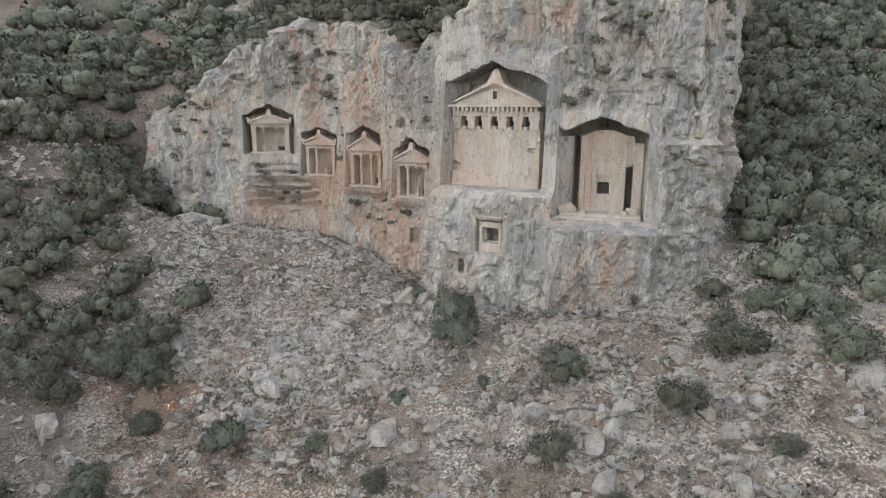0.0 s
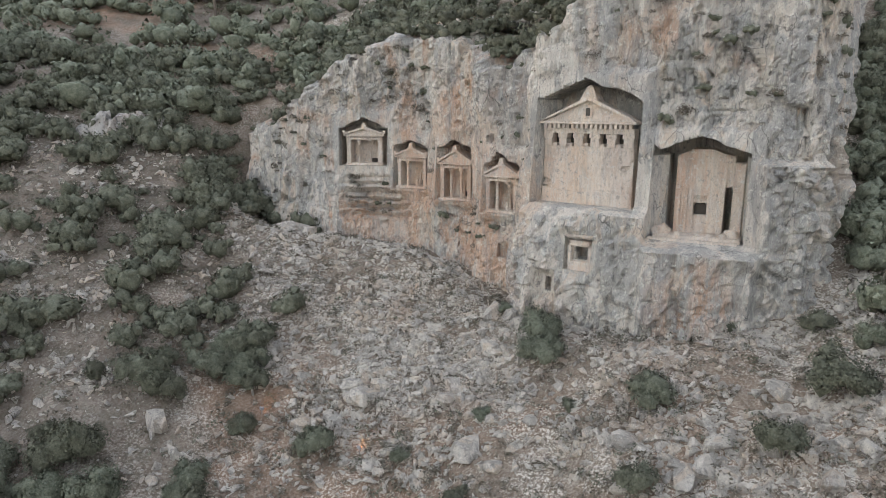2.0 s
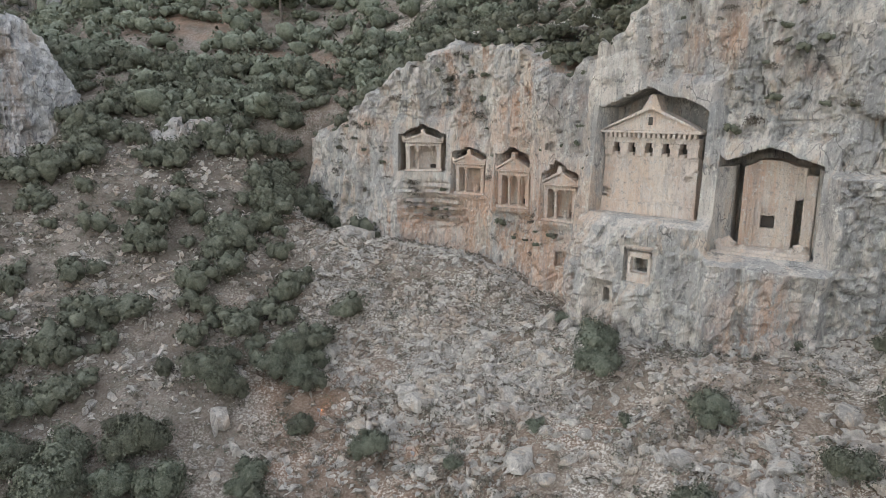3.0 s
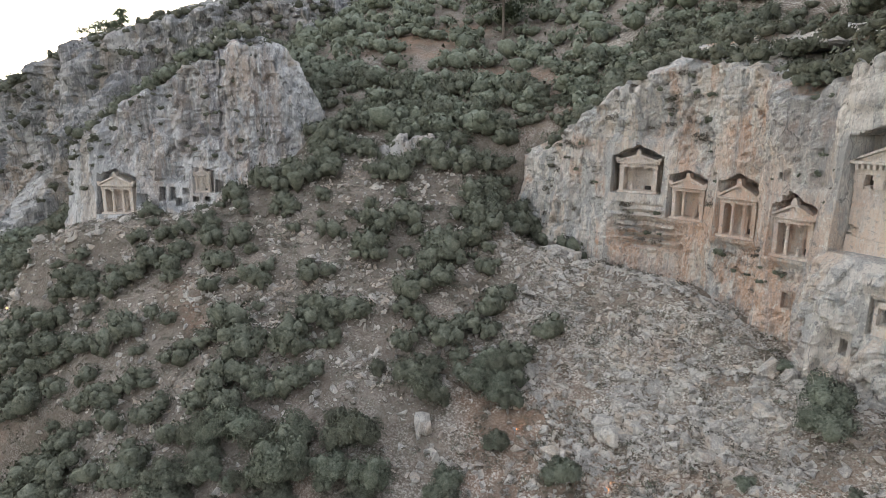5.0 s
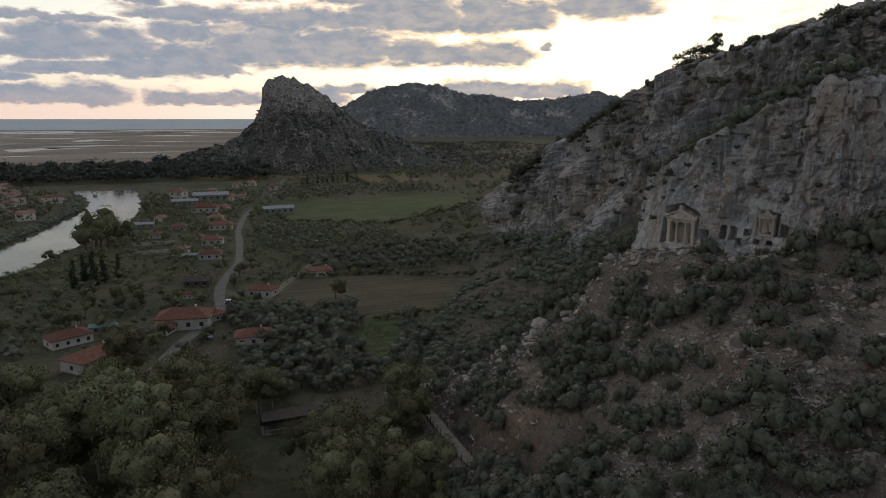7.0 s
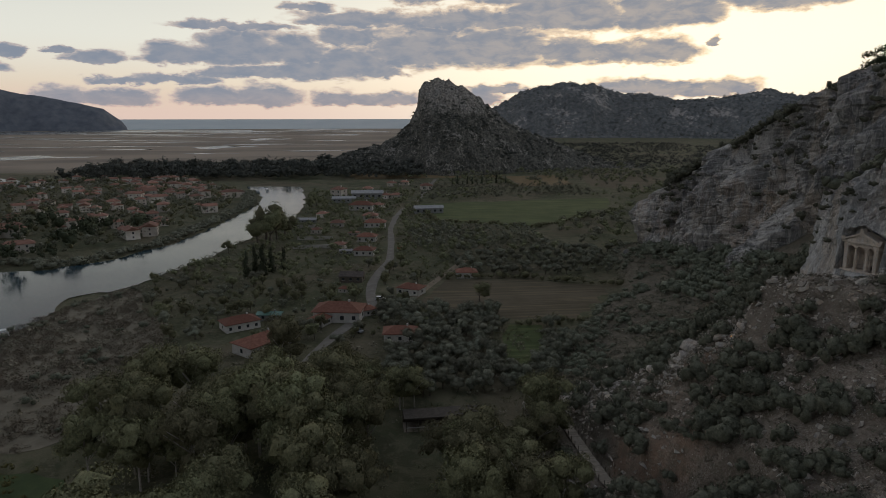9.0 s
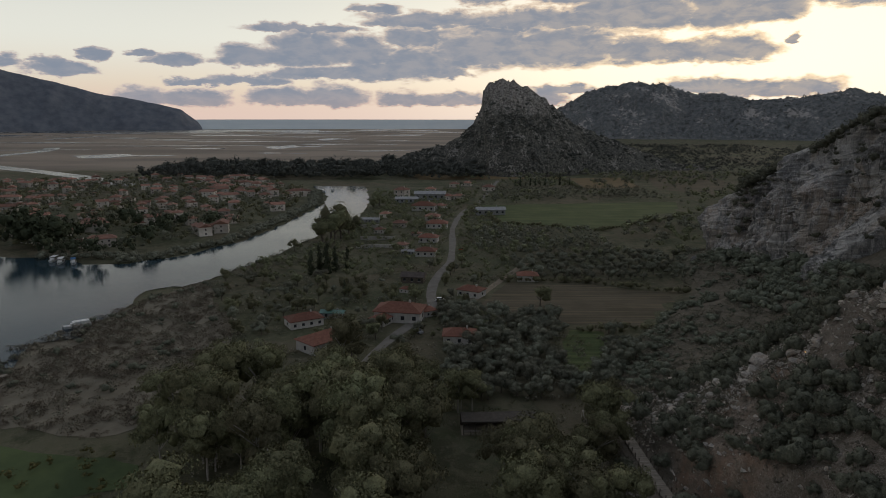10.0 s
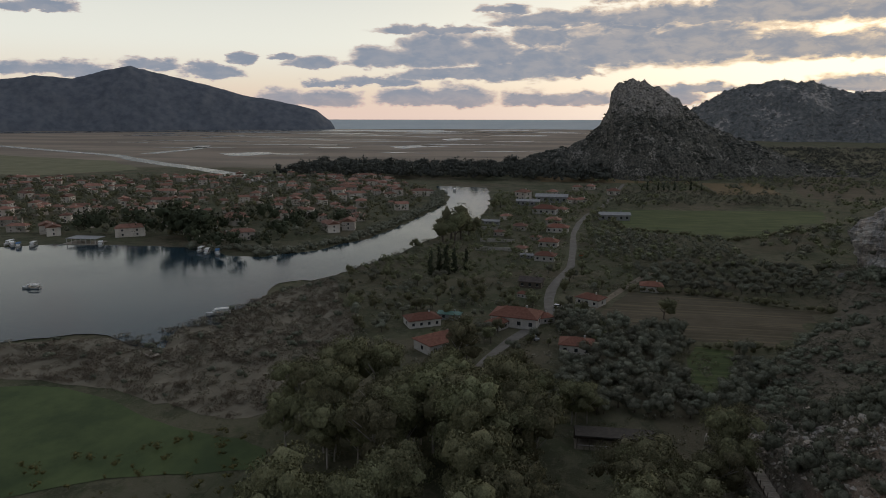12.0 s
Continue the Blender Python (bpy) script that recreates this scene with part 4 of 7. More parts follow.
strip("water_channel_long", [(-1500, -1500), (-1250, -1050), (-1150, -860), (-1040, -740), (-960, -640), (-880, -530), (-800, -430), (-735, -370), (-705, -320)], 30, 0.35, POOL, "winding marsh channel", "water")
strip("water_channel_short", [(-1210, -830), (-1300, -840), (-1420, -845), (-1590, -925)], 34, 0.35, POOL, "winding marsh channel", "water")
POOLS = [(-2390, -1300, 260, 60), (-1700, -690, 30, 330), (-1650, -360, 110, 70), (-2230, -340, 130, 60), (-1440, -100, 22, 110), (-2900, -1000, 80, 420), (-3300, -150, 120, 520), (-3000, -600, 60, 300),
         (-2700, -1700, 90, 260), (-1250, -600, 70, 90), (-1990, -520, 30, 260), (-3600, -900, 60, 600), (-3500, 300, 60, 240)]
MORE_POOLS = [(-3550, -2050, 240, 420), (-3150, -1450, 190, 520), (-3750, -1400, 260, 380), (-3350, -560, 180, 430), (-3800, -260, 280, 300), (-2650, -830, 90, 310), (-2750, -180, 100, 260), (-2500, -480, 60, 200),
         (-2150, -800, 50, 240), (-1900, -1050, 40, 260), (-1800, -250, 40, 150), (-2050, -120, 45, 130), (-1550, -560, 24, 120), (-1480, -900, 26, 160), (-2350, -1050, 60, 200), (-1350, -330, 22, 60), (-2450, -1600, 70, 250), (-1750, -1250, 30, 170)]
for i, (px, py, wx, wy) in enumerate(POOLS + MORE_POOLS):
    ring = [(px + wx * math.cos(a) * (0.7 + 0.5 * math.sin(3 * a + i)), py + wy * math.sin(a) * (0.75 + 0.35 * math.cos(2 * a + i))) for a in np.linspace(0, 2 * math.pi, 14)[:-1]]
    flat("water_pool", ring, 0.35, POOL, "shallow pool shining in the reed marsh", "water", 12, i)

def furrow_material(name, a, b_, spacing, turn):
    """Worked earth: broad tonal patches and long wheel lines at one turn."""
    m, t, b = material(name, 0.95, 0.1)
    p, g = place(t)
    spin = t.nodes.new("ShaderNodeMapping")
    spin.inputs["Rotation"].default_value, spin.inputs["Scale"].default_value = (0, 0, radians(turn)), (1 / spacing, 0.02, 0.1)
    link(t, p, spin.inputs["Vector"])
    lines = noise_node(t, spin.outputs[0], 1.0, 3, 0.6)
    col = mix_node(t, step_node(t, noise_node(t, p, 0.05, 7, 0.65), 0.35, 0.65), a, b_)
    col = mix_node(t, math_node(t, "MULTIPLY", step_node(t, lines, 0.54, 0.60), 0.5), col, (b_[0] * 1.5, b_[1] * 1.45, b_[2] * 1.3))
    col = mix_node(t, math_node(t, "MULTIPLY", step_node(t, lines, 0.45, 0.39), 0.5), col, (a[0] * 0.7, a[1] * 0.72, a[2] * 0.7))
    link(t, col, b.inputs["Base Color"])
    bump(t, b, lines, 0.2)
    return m


PLOUGH = furrow_material("ploughed_earth", (0.092, 0.080, 0.055), (0.125, 0.106, 0.075), 1.8, 96)
CROP = furrow_material("green_crop", (0.070, 0.092, 0.040), (0.10, 0.12, 0.056), 2.4, 84)
PASTURE = plain("dry_pasture", (0.14, 0.145, 0.08), (0.20, 0.19, 0.115), 0.03, detail=7)
LAWN = plain("meadow_grass", (0.048, 0.072, 0.03), (0.098, 0.13, 0.052), 0.05, detail=8)
ORANGE = plain("autumn_vines", (0.135, 0.098, 0.05), (0.185, 0.135, 0.068), 0.1, detail=6)
flat("field_green", [(-540, 36), (-564, 213), (-483, 182), (-416, 108), (-446, 47)], 0.10, CROP, "level green crop field", "field", 2, 1)
flat("field_brown", [(-281, 31), (-240, 17), (-221, 51), (-216, 93), (-226, 106), (-257, 109), (-277, 67)], 0.10, PLOUGH, "brown ploughed field with a lone tree", "field", 1.5, 2)
flat("field_meadow", [(-138, -185), (-146, -150), (-149, -134), (-144, -116), (-136, -99), (-131, -78), (-128, -62), (-118, -62), (-108, -90), (-95, -112), (-86, -170)], 0.10, LAWN, "bright green meadow beside the reeds", "field", 2, 3)
flat("field_vines", [(-786, 162), (-798, 226), (-684, 218), (-672, 158)], 0.10, ORANGE, "orange autumn vineyard", "field", 3, 4)
flat("field_ochre", [(-852, -35), (-839, 106), (-807, 166), (-778, 154), (-771, -18)], 0.10, ORANGE, "ochre strip of autumn vines", "field", 3, 5)
flat("water_inlet", [(-2416, 600), (-2440, 760), (-2400, 1000), (-2300, 1010), (-2330, 860), (-2300, 760), (-2390, 690)], 0.3, POOL, "thin pale water at the foot of the far hills", "water", 12, 31)
flat("field_fallow", [(-668, 232), (-760, 250), (-905, 280), (-900, 372), (-720, 330), (-600, 262)], 0.10, PLOUGH, "brown fallow field at the valley's mouth", "field", 5, 8)
lagoon = [bearing(a, 3880) for a in np.linspace(140, 100, 12)] + [bearing(a, 3600) for a in np.linspace(100, 140, 12)]
flat("water_lagoon", lagoon, 0.3, POOL, "bright lagoon below the hazy headland", "water")
flat("field_far", [(-1106, -1082), (-1001, -755), (-845, -593), (-721, -658), (-760, -900)], 0.10, PASTURE, "green field behind the village", "field", 6, 6)
flat("field_grove", [(-214, 46), (-213, 58), (-200, 56), (-172, 44), (-172, 36), (-190, 40)], 0.10, CROP, "narrow strip of green grass between olive trees", "field", 2, 7)
strip("road", [(-757, 73), (-671, 58), (-594, 44), (-547, 36), (-513, 24), (-469, 16), (-421, 11), (-372, 10), (-326, 8), (-304, 3), (-280, -1), (-261, -2), (-245, -1), (-230, -5), (-221, -9), (-212, -13), (-194, -19), (-172, -24)], 3.8, 0.16, ROAD,
      "pale dusty village road", "road")
strip("road_track", [(-320, 46), (-288, 31), (-268, 22), (-255, 17), (-243, 9), (-238, 2)], 3.4, 0.13, TRACK, "earth farm track along the ploughed field", "road")

# ---------------------------------------------------------------- rock tombs
def frame_of(wall, s, z, back):
    """A pose on the cliff: x along it, y out of it, z up, set back from its foot line."""
    p, n = wall.at(s), wall.out(s, 2.5)
    return Matrix(((-n[1], n[0], 0, p[0] - n[0] * back), (n[0], n[1], 0, p[1] - n[1] * back), (0, 0, 1, z), (0, 0, 0, 1)))


# x of the frame runs to the right as one faces the cliff
def column(parent, x, y, z0, z1, r, whole=1.0, hung=0.0):
    """A tapered column with base and capital; whole < 1 leaves a stump, hung a piece under the beam."""
    h = z1 - z0
    if whole > 0.05:
        top = z0 + h * whole
        shaft = part("column", lathe(bmesh.new(), [(r * 1.05, z0 + 0.25), (r, z0 + 0.5), (r * 0.93, (z0 + top) / 2), (r * 0.84, top - (0.3 if whole > 0.98 else 0.0))], 14, x, y), CARVED, parent)
        part("base", lathe(bmesh.new(), [(r * 1.35, z0), (r * 1.42, z0 + 0.1), (r * 1.2, z0 + 0.16), (r * 1.25, z0 + 0.25)], 14, x, y), CARVED, shaft)
        if whole > 0.98:
            part("capital", box(bmesh.new(), x - r * 1.5, x + r * 1.5, y - r * 1.2, y + r * 1.2, top - 0.3, top, 0.06), CARVED, shaft)
    if hung:
        part("column", lathe(bmesh.new(), [(r * 0.5, z1 - hung), (r * 0.8, z1 - hung * 0.75), (r * 0.86, z1 - 0.3), (r * 1.4, z1 - 0.25), (r * 1.5, z1)], 12, x, y), CARVED, parent, "broken column end hanging from the beam")


def temple_tomb(name, m, w, h, peak, columns, label, porch=2.1, door_side=0.35):
    """A temple front cut from the rock: step, side pillars, columns, beam with dentils, gable, inner wall with a door."""
    t = empty(name, m)
    tagged(t, label, "rock tomb", "rock-cut tombs")
    beam, frieze = h * 0.70, h * 0.78
    box_part("step", t, CARVED, -w, w, -porch, 0.35, 0, 0.3, 0.05)
    aw = w * 0.22
    for x0, x1 in ((-w * 0.94, -w * 0.94 + aw), (w * 0.94 - aw, w * 0.94)):
        pillar = box_part("pillar", t, CARVED, x0, x1, -porch, 0.0, 0.3, beam, 0.04)
        part("capital", box(bmesh.new(), x0 - 0.07, x1 + 0.07, -0.5, 0.07, beam - 0.28, beam - 0.02, 0.03), CARVED, pillar)
    for x, whole, hung in columns:
        column(t, -x * w, -0.32, 0.3, beam, w * 0.085, whole, hung)
    box_part("beam", t, CARVED, -w * 0.96, w * 0.96, -porch, 0.06, beam, frieze - 0.12, 0.03)
    n = 15
    for k in range(n):
        x = -w * 0.95 + (k + 0.5) * 1.9 * w / n
        box_part("dentil", t, CARVED, x - w * 0.038, x + w * 0.038, -0.1, 0.2, frieze - 0.12, frieze + 0.08)
    box_part("cornice", t, CARVED, -w * 1.06, w * 1.06, -porch, 0.34, frieze + 0.08, frieze + 0.26, 0.03)
    z = frieze + 0.26
    part("gable", prism(bmesh.new(), [(-w * 0.95, z), (w * 0.95, z), (0, peak - 0.22)], -porch, 0.05), CARVED, t)
    for s in (-1, 1):
        part("raking_cornice", prism(bmesh.new(), [(s * w * 1.08, z), (s * w * 1.08, z + 0.24), (0, peak + 0.05), (0, peak - 0.25)], -porch, 0.32), CARVED, t)
        part("side_acroterion", prism(bmesh.new(), [(s * w * 1.1, z + 0.2), (s * w * 0.92, z + 0.24), (s * w * 0.98, z + 0.62), (s * w * 1.12, z + 0.68)], -0.3, 0.3), CARVED, t)
    part("roof_acroterion", prism(bmesh.new(), [(-0.36, peak - 0.15), (0.36, peak - 0.15), (0.26, peak + 0.35), (0.15, peak + 0.62), (-0.15, peak + 0.62), (-0.26, peak + 0.35)], -0.7, 0.3), CARVED, t)
    # the inner wall, in pieces round its doorway
    dx, dw, dh = door_side * w, w * 0.17, beam * 0.52
    inner = part("inner_wall", box(box(box(bmesh.new(), -w, dx - dw, -porch - 0.3, -porch, 0, frieze), dx + dw, w, -porch - 0.3, -porch, 0, frieze), dx - dw, dx + dw, -porch - 0.3, -porch, dh, frieze), CARVED, t)
    part("door_frame", box(box(box(bmesh.new(), dx - dw - 0.16, dx - dw, -porch, -porch + 0.09, 0.3, dh + 0.18), dx + dw, dx + dw + 0.16, -porch, -porch + 0.09, 0.3, dh + 0.18), dx - dw, dx + dw, -porch, -porch + 0.09, dh, dh + 0.18), CARVED, inner)
    part("door_slab", box(bmesh.new(), dx - dw, dx + dw, -porch - 0.25, -porch - 0.12, dh * 0.45, dh), CARVED, inner)
    # solid dark box behind the doorway, the chamber's darkness put into its colour
    part("chamber", box(bmesh.new(), dx - dw - 0.3, dx + dw + 0.3, -porch - 1.2, -porch - 0.31, 0, dh + 0.3), SHADE_DARK, inner)
    return t


def tomb_pose(wall, spec, inset):
    key, x, y, w, z0, z1, za, depth = spec
    face = FACES_A[[t[0] for t in TOMBS_A].index(key)] if wall is WALL_A else FACES_B[0]
    return frame_of(wall, wall.find(x, y), z0, inset - face)


T = {s[0]: s for s in TOMBS_A}
temple_tomb("temple_tomb", tomb_pose(WALL_A, T["d1"], 0.9), 2.75, 5.1, 5.35, [(-0.33, 0.0, 0.5), (0.33, 0.28, 0.9)], "pale rock-cut temple tomb with broken columns and a gable")
temple_tomb("temple_tomb", tomb_pose(WALL_A, T["d2"], 0.6), 2.35, 5.3, 5.6, [(-0.3, 0.3, 0.0), (0.3, 1.0, 0.0)], "pale rock-cut temple tomb with one whole column and a stump")
temple_tomb("temple_tomb", tomb_pose(WALL_A, T["d3"], 0.6), 2.35, 5.9, 6.55, [(-0.3, 1.0, 0.0), (0.3, 1.0, 0.0)], "pinkish rock-cut temple tomb with two columns and a carved gable")
temple_tomb("temple_tomb", tomb_pose(WALL_A, T["d4"], 0.6), 2.2, 5.4, 5.95, [(-0.3, 0.32, 0.4), (0.3, 1.0, 0.0)], "pale rock-cut temple tomb with one column and a stump")
temple_tomb("temple_tomb", tomb_pose(WALL_B, TOMBS_B[0], 0.7), 2.95, 6.0, 6.6, [(-0.3, 1.0, 0.0), (0.3, 1.0, 0.0)], "weathered rock-cut temple tomb in the grey cliff beside small chambers")
temple_tomb("temple_tomb", frame_of(WALL_B, WALL_B.find(-80.7, 82.9), 50.8, 0.4 - FACES_B[7]), 1.25, 3.5, 3.9, [(0.0, 1.0, 0.0)], "small weathered rock-cut temple tomb among square chambers", 0.5)


def great_tomb():
    """The tall unfinished temple front: gable, dentils, five square openings between pier heads, blank rock below."""
    key, x, y, w, z0, z1, za, depth = T["a"]
    t = empty("great_temple_tomb", frame_of(WALL_A, WALL_A.find(x, y) - 0.25, z0, 1.5 - FACES_A[4]))
    tagged(t, "great unfinished rock-cut temple front with five square openings and a gable", "rock tomb", "rock-cut tombs")
    hw, low, high = 5.05, 6.15, 7.5
    bm = bmesh.new()
    xs, zs = np.linspace(-hw - 0.02, hw + 0.02, 62), np.linspace(0, low, 38)
    X, Z = np.meshgrid(xs, zs)
    worn = 0.22 * fbm(X / 1.6, Z / 3.5, seed=91) + 0.12 * fbm(X / 0.5, Z / 0.9, seed=92) - 0.16
    worn = worn - 0.5 * smooth(fbm(X / 2.2, Z / 1.6, seed=93) + 0.5 * smooth(Z, 2.2, 0.2) + 0.25 * smooth(X, -3.0, -5.0), 0.52, 0.62)
    grid = [[bm.verts.new((X[j, i], worn[j, i], Z[j, i])) for i in range(62)] for j in range(38)]
    back = [[bm.verts.new((X[j, i], -3.6, Z[j, i])) for i in (0, 61)] for j in (0, 37)]
    for j in range(37):
        for i in range(61):
            bm.faces.new((grid[j][i], grid[j + 1][i], grid[j + 1][i + 1], grid[j][i + 1]))
    bm.faces.new([g_[0] for g_ in grid] + [back[1][0], back[0][0]])
    bm.faces.new([g_[61] for g_ in grid[::-1]] + [back[0][1], back[1][1]])
    bm.faces.new(grid[37] + [back[1][1], back[1][0]])
    bmesh.ops.recalc_face_normals(bm, faces=bm.faces)
    part("lower_wall", bm, CARVED, t)
    part("rough_base", prism(bmesh.new(), [(-hw - 0.1, 0), (hw + 0.2, 0), (hw + 0.1, 1.1), (2.0, 1.5), (-1.0, 1.25), (-hw, 1.6)], -0.3, 0.22), CARVED, t)
    edges = [-3.72, -1.98, -0.08, 1.75, 3.55]
    cuts = [-hw] + [e for c in edges for e in (c - 0.44, c + 0.44)] + [hw]
    for k in range(0, len(cuts), 2):
        pier = box_part("pier", t, CARVED, cuts[k], cuts[k + 1], -1.2, 0.03, low, high, 0.02)
        part("pier_head", box(bmesh.new(), cuts[k] - 0.12, cuts[k + 1] + 0.12, -1.0, 0.10, high - 0.48, high - 0.02, 0.04), CARVED, pier)
    for c in edges:
        # dark sheet closes the opening, its deep shade painted on
        box_part("opening_back", t, SHADE_DARK, c - 0.5, c + 0.5, -1.25, -1.15, low, high)
        box_part("opening_sill", t, CARVED, c - 0.44, c + 0.1, -1.1, -0.2, low, low + 0.3, 0.03)
    box_part("beam", t, CARVED, -hw - 0.05, hw + 0.05, -1.2, 0.08, high, 8.05, 0.02)
    for k in range(19):
        xx = -hw + (k + 0.5) * 2 * hw / 19
        box_part("dentil", t, CARVED, xx - 0.15, xx + 0.15, -0.2, 0.45, 8.05, 8.5)
    box_part("cornice", t, CARVED, -hw - 0.35, hw + 0.35, -1.2, 0.6, 8.5, 8.78, 0.04)
    part("gable", prism(bmesh.new(), [(-hw, 8.78), (hw, 8.78), (0.1, 11.0)], -1.2, 0.1), CARVED, t)
    part("gable_panel", box(bmesh.new(), -0.45, 0.5, 0.1, 0.22, 9.2, 10.4, 0.02), CARVED, t)
    # a dark plate on the panel stands for the slot's shade
    part("gable_slot", box(bmesh.new(), -0.2, 0.25, 0.2, 0.26, 9.35, 10.15), SHADE_DARK, t)
    for s in (-1, 1):
        part("raking_cornice", prism(bmesh.new(), [(s * (hw + 0.2), 8.78), (s * (hw - 0.5), 9.25), (0.1, 11.35), (0.1, 10.95)], -1.2, 0.5), CARVED, t)
    part("roof_acroterion", prism(bmesh.new(), [(-0.95, 10.9), (1.1, 10.9), (0.75, 11.7), (0.55, 12.25), (0.2, 12.45), (-0.15, 12.3), (-0.45, 11.7)], -1.2, 0.35), CARVED, t)


def shrine_tomb():
    """The deep square recess with a free standing block, a blocked door and narrow passages at its sides."""
    key, x, y, w, z0, z1, za, depth = T["b"]
    t = empty("shrine_tomb", frame_of(WALL_A, WALL_A.find(x, y), z0, 3.6 - FACES_A[5]))
    tagged(t, "unfinished rock-cut shrine block with a broken door in a deep recess", "rock tomb", "rock-cut tombs")
    hw = 2.3
    dx, dw = 0.1, 0.62
    # block in pieces round its door
    bm = bmesh.new()
    prism(bm, [(-hw, 0), (dx - dw, 0), (dx - dw, 4.2), (-hw, 8.0)], -2.2, 1.0)
    prism(bm, [(dx + dw, 0), (hw, 0), (hw, 8.2), (dx + dw, 4.2)], -2.2, 1.0)
    prism(bm, [(dx - dw, 4.2), (dx + dw, 4.2), (hw, 8.2), (0.9, 8.75), (-1.0, 8.7), (-hw, 8.0)], -2.2, 1.0)
    part("block", bm, CARVED, t)
    for x0, x1 in ((-hw + 0.02, -hw + 0.55), (hw - 0.6, hw - 0.02), (-hw + 0.95, -hw + 1.25)):
        box_part("pilaster", t, CARVED, x0, x1, 1.0, 1.22, 0.3, 5.2, 0.03)
    box_part("door_slab", t, CARVED, dx - dw, dx + dw, 0.2, 0.6, 3.4, 4.2, 0.02)
    box_part("door_sill", t, CARVED, dx - dw, dx + dw, 0.2, 0.9, 0.0, 2.2, 0.02)
    # dark plate shaped like the broken gap, shade inside given as colour
    part("door_hole", prism(bmesh.new(), [(dx - dw, 2.2), (dx + dw, 2.2), (dx + dw, 2.95), (dx + 0.3, 3.4), (dx - 0.1, 3.25), (dx - 0.4, 3.45), (dx - dw, 3.05)], 0.0, 0.1), SHADE_DARK, t)
    box_part("side_pillar", t, CARVED, 3.0, 4.0, -0.6, 1.5, 0, 7.5, 0.08)
    part("slot_head", prism(bmesh.new(), [(2.3, 5.0), (3.0, 5.2), (3.0, 8.1), (2.3, 8.3)], -0.6, 0.75), CARVED, t)
    for side in ([(-4.45, 3.3), (-3.05, 0.9), (-3.05, -2.2), (-4.45, -2.2)], [(4.45, 3.3), (4.0, 1.0), (4.0, -2.2), (4.45, -2.2)]):
        bm = bmesh.new()
        low, high = [bm.verts.new((px, py, 0)) for px, py in side], [bm.verts.new((px, py, 8.1)) for px, py in side]
        bm.faces.new(low)
        bm.faces.new(high)
        for k in range(4):
            bm.faces.new((low[k - 1], low[k], high[k], high[k - 1]))
        bmesh.ops.recalc_face_normals(bm, faces=bm.faces)
        part("reveal", bm, CLIFF, t)
    for k, (fx, fy, fs) in enumerate([(3.3, 2.2, 0.8), (2.5, 2.8, 0.5), (-3.0, 2.3, 0.75), (-3.7, 2.7, 0.55), (1.2, 3.0, 0.3), (-1.6, 2.9, 0.35), (0.2, 2.5, 0.3)]):
        bm = bmesh.new()
        bmesh.ops.create_icosphere(bm, subdivisions=1, radius=fs)
        for i, v in enumerate(bm.verts):
            v.co = Vector((v.co.x * (1 + 0.25 * math.sin(3 * i + k)), v.co.y, v.co.z * (0.9 + 0.4 * math.cos(2 * i + k)))) + Vector((fx, fy, 0.35 + fs * 0.4))
        part("fallen_block", bm, CARVED, t)
    box_part("step", t, CARVED, -3.9, 4.1, 1.0, 3.4, -0.1, 0.45, 0.06)
    box_part("terrace_edge", t, CARVED, -4.3, 3.9, 3.4, 4.0, -0.35, 0.15, 0.05)


def window_tomb():
    t = empty("window_tomb", frame_of(WALL_A, WALL_A.find(13.55, 65.0), 44.7, -FACES_A[6]))
    tagged(t, "small framed rock-cut tomb with a square dark opening", "rock tomb", "rock-cut tombs")
    box_part("jamb", t, CARVED, -1.05, -0.75, -0.9, -0.15, 0.0, 3.2, 0.03)
    box_part("jamb", t, CARVED, 1.15, 1.45, -0.9, -0.15, 0.0, 3.2, 0.03)
    box_part("lintel", t, CARVED, -1.05, 1.45, -0.9, -0.15, 2.6, 3.2, 0.03)
    box_part("sill", t, CARVED, -1.05, 1.45, -0.9, -0.1, 0.0, 0.95, 0.03)
    for k in range(9):
        x = -1.1 + k * 0.3
        box_part("dentil", t, CARVED, x - 0.08, x + 0.08, -0.3, 0.1, 3.45, 3.65)
    box_part("cornice", t, CARVED, -1.35, 1.6, -0.4, 0.2, 3.65, 3.85, 0.03)


great_tomb()
shrine_tomb()
window_tomb()

# ---------------------------------------------------------------- plants
def unit(v):
    return v / (np.linalg.norm(v, axis=-1, keepdims=True) + 1e-9)


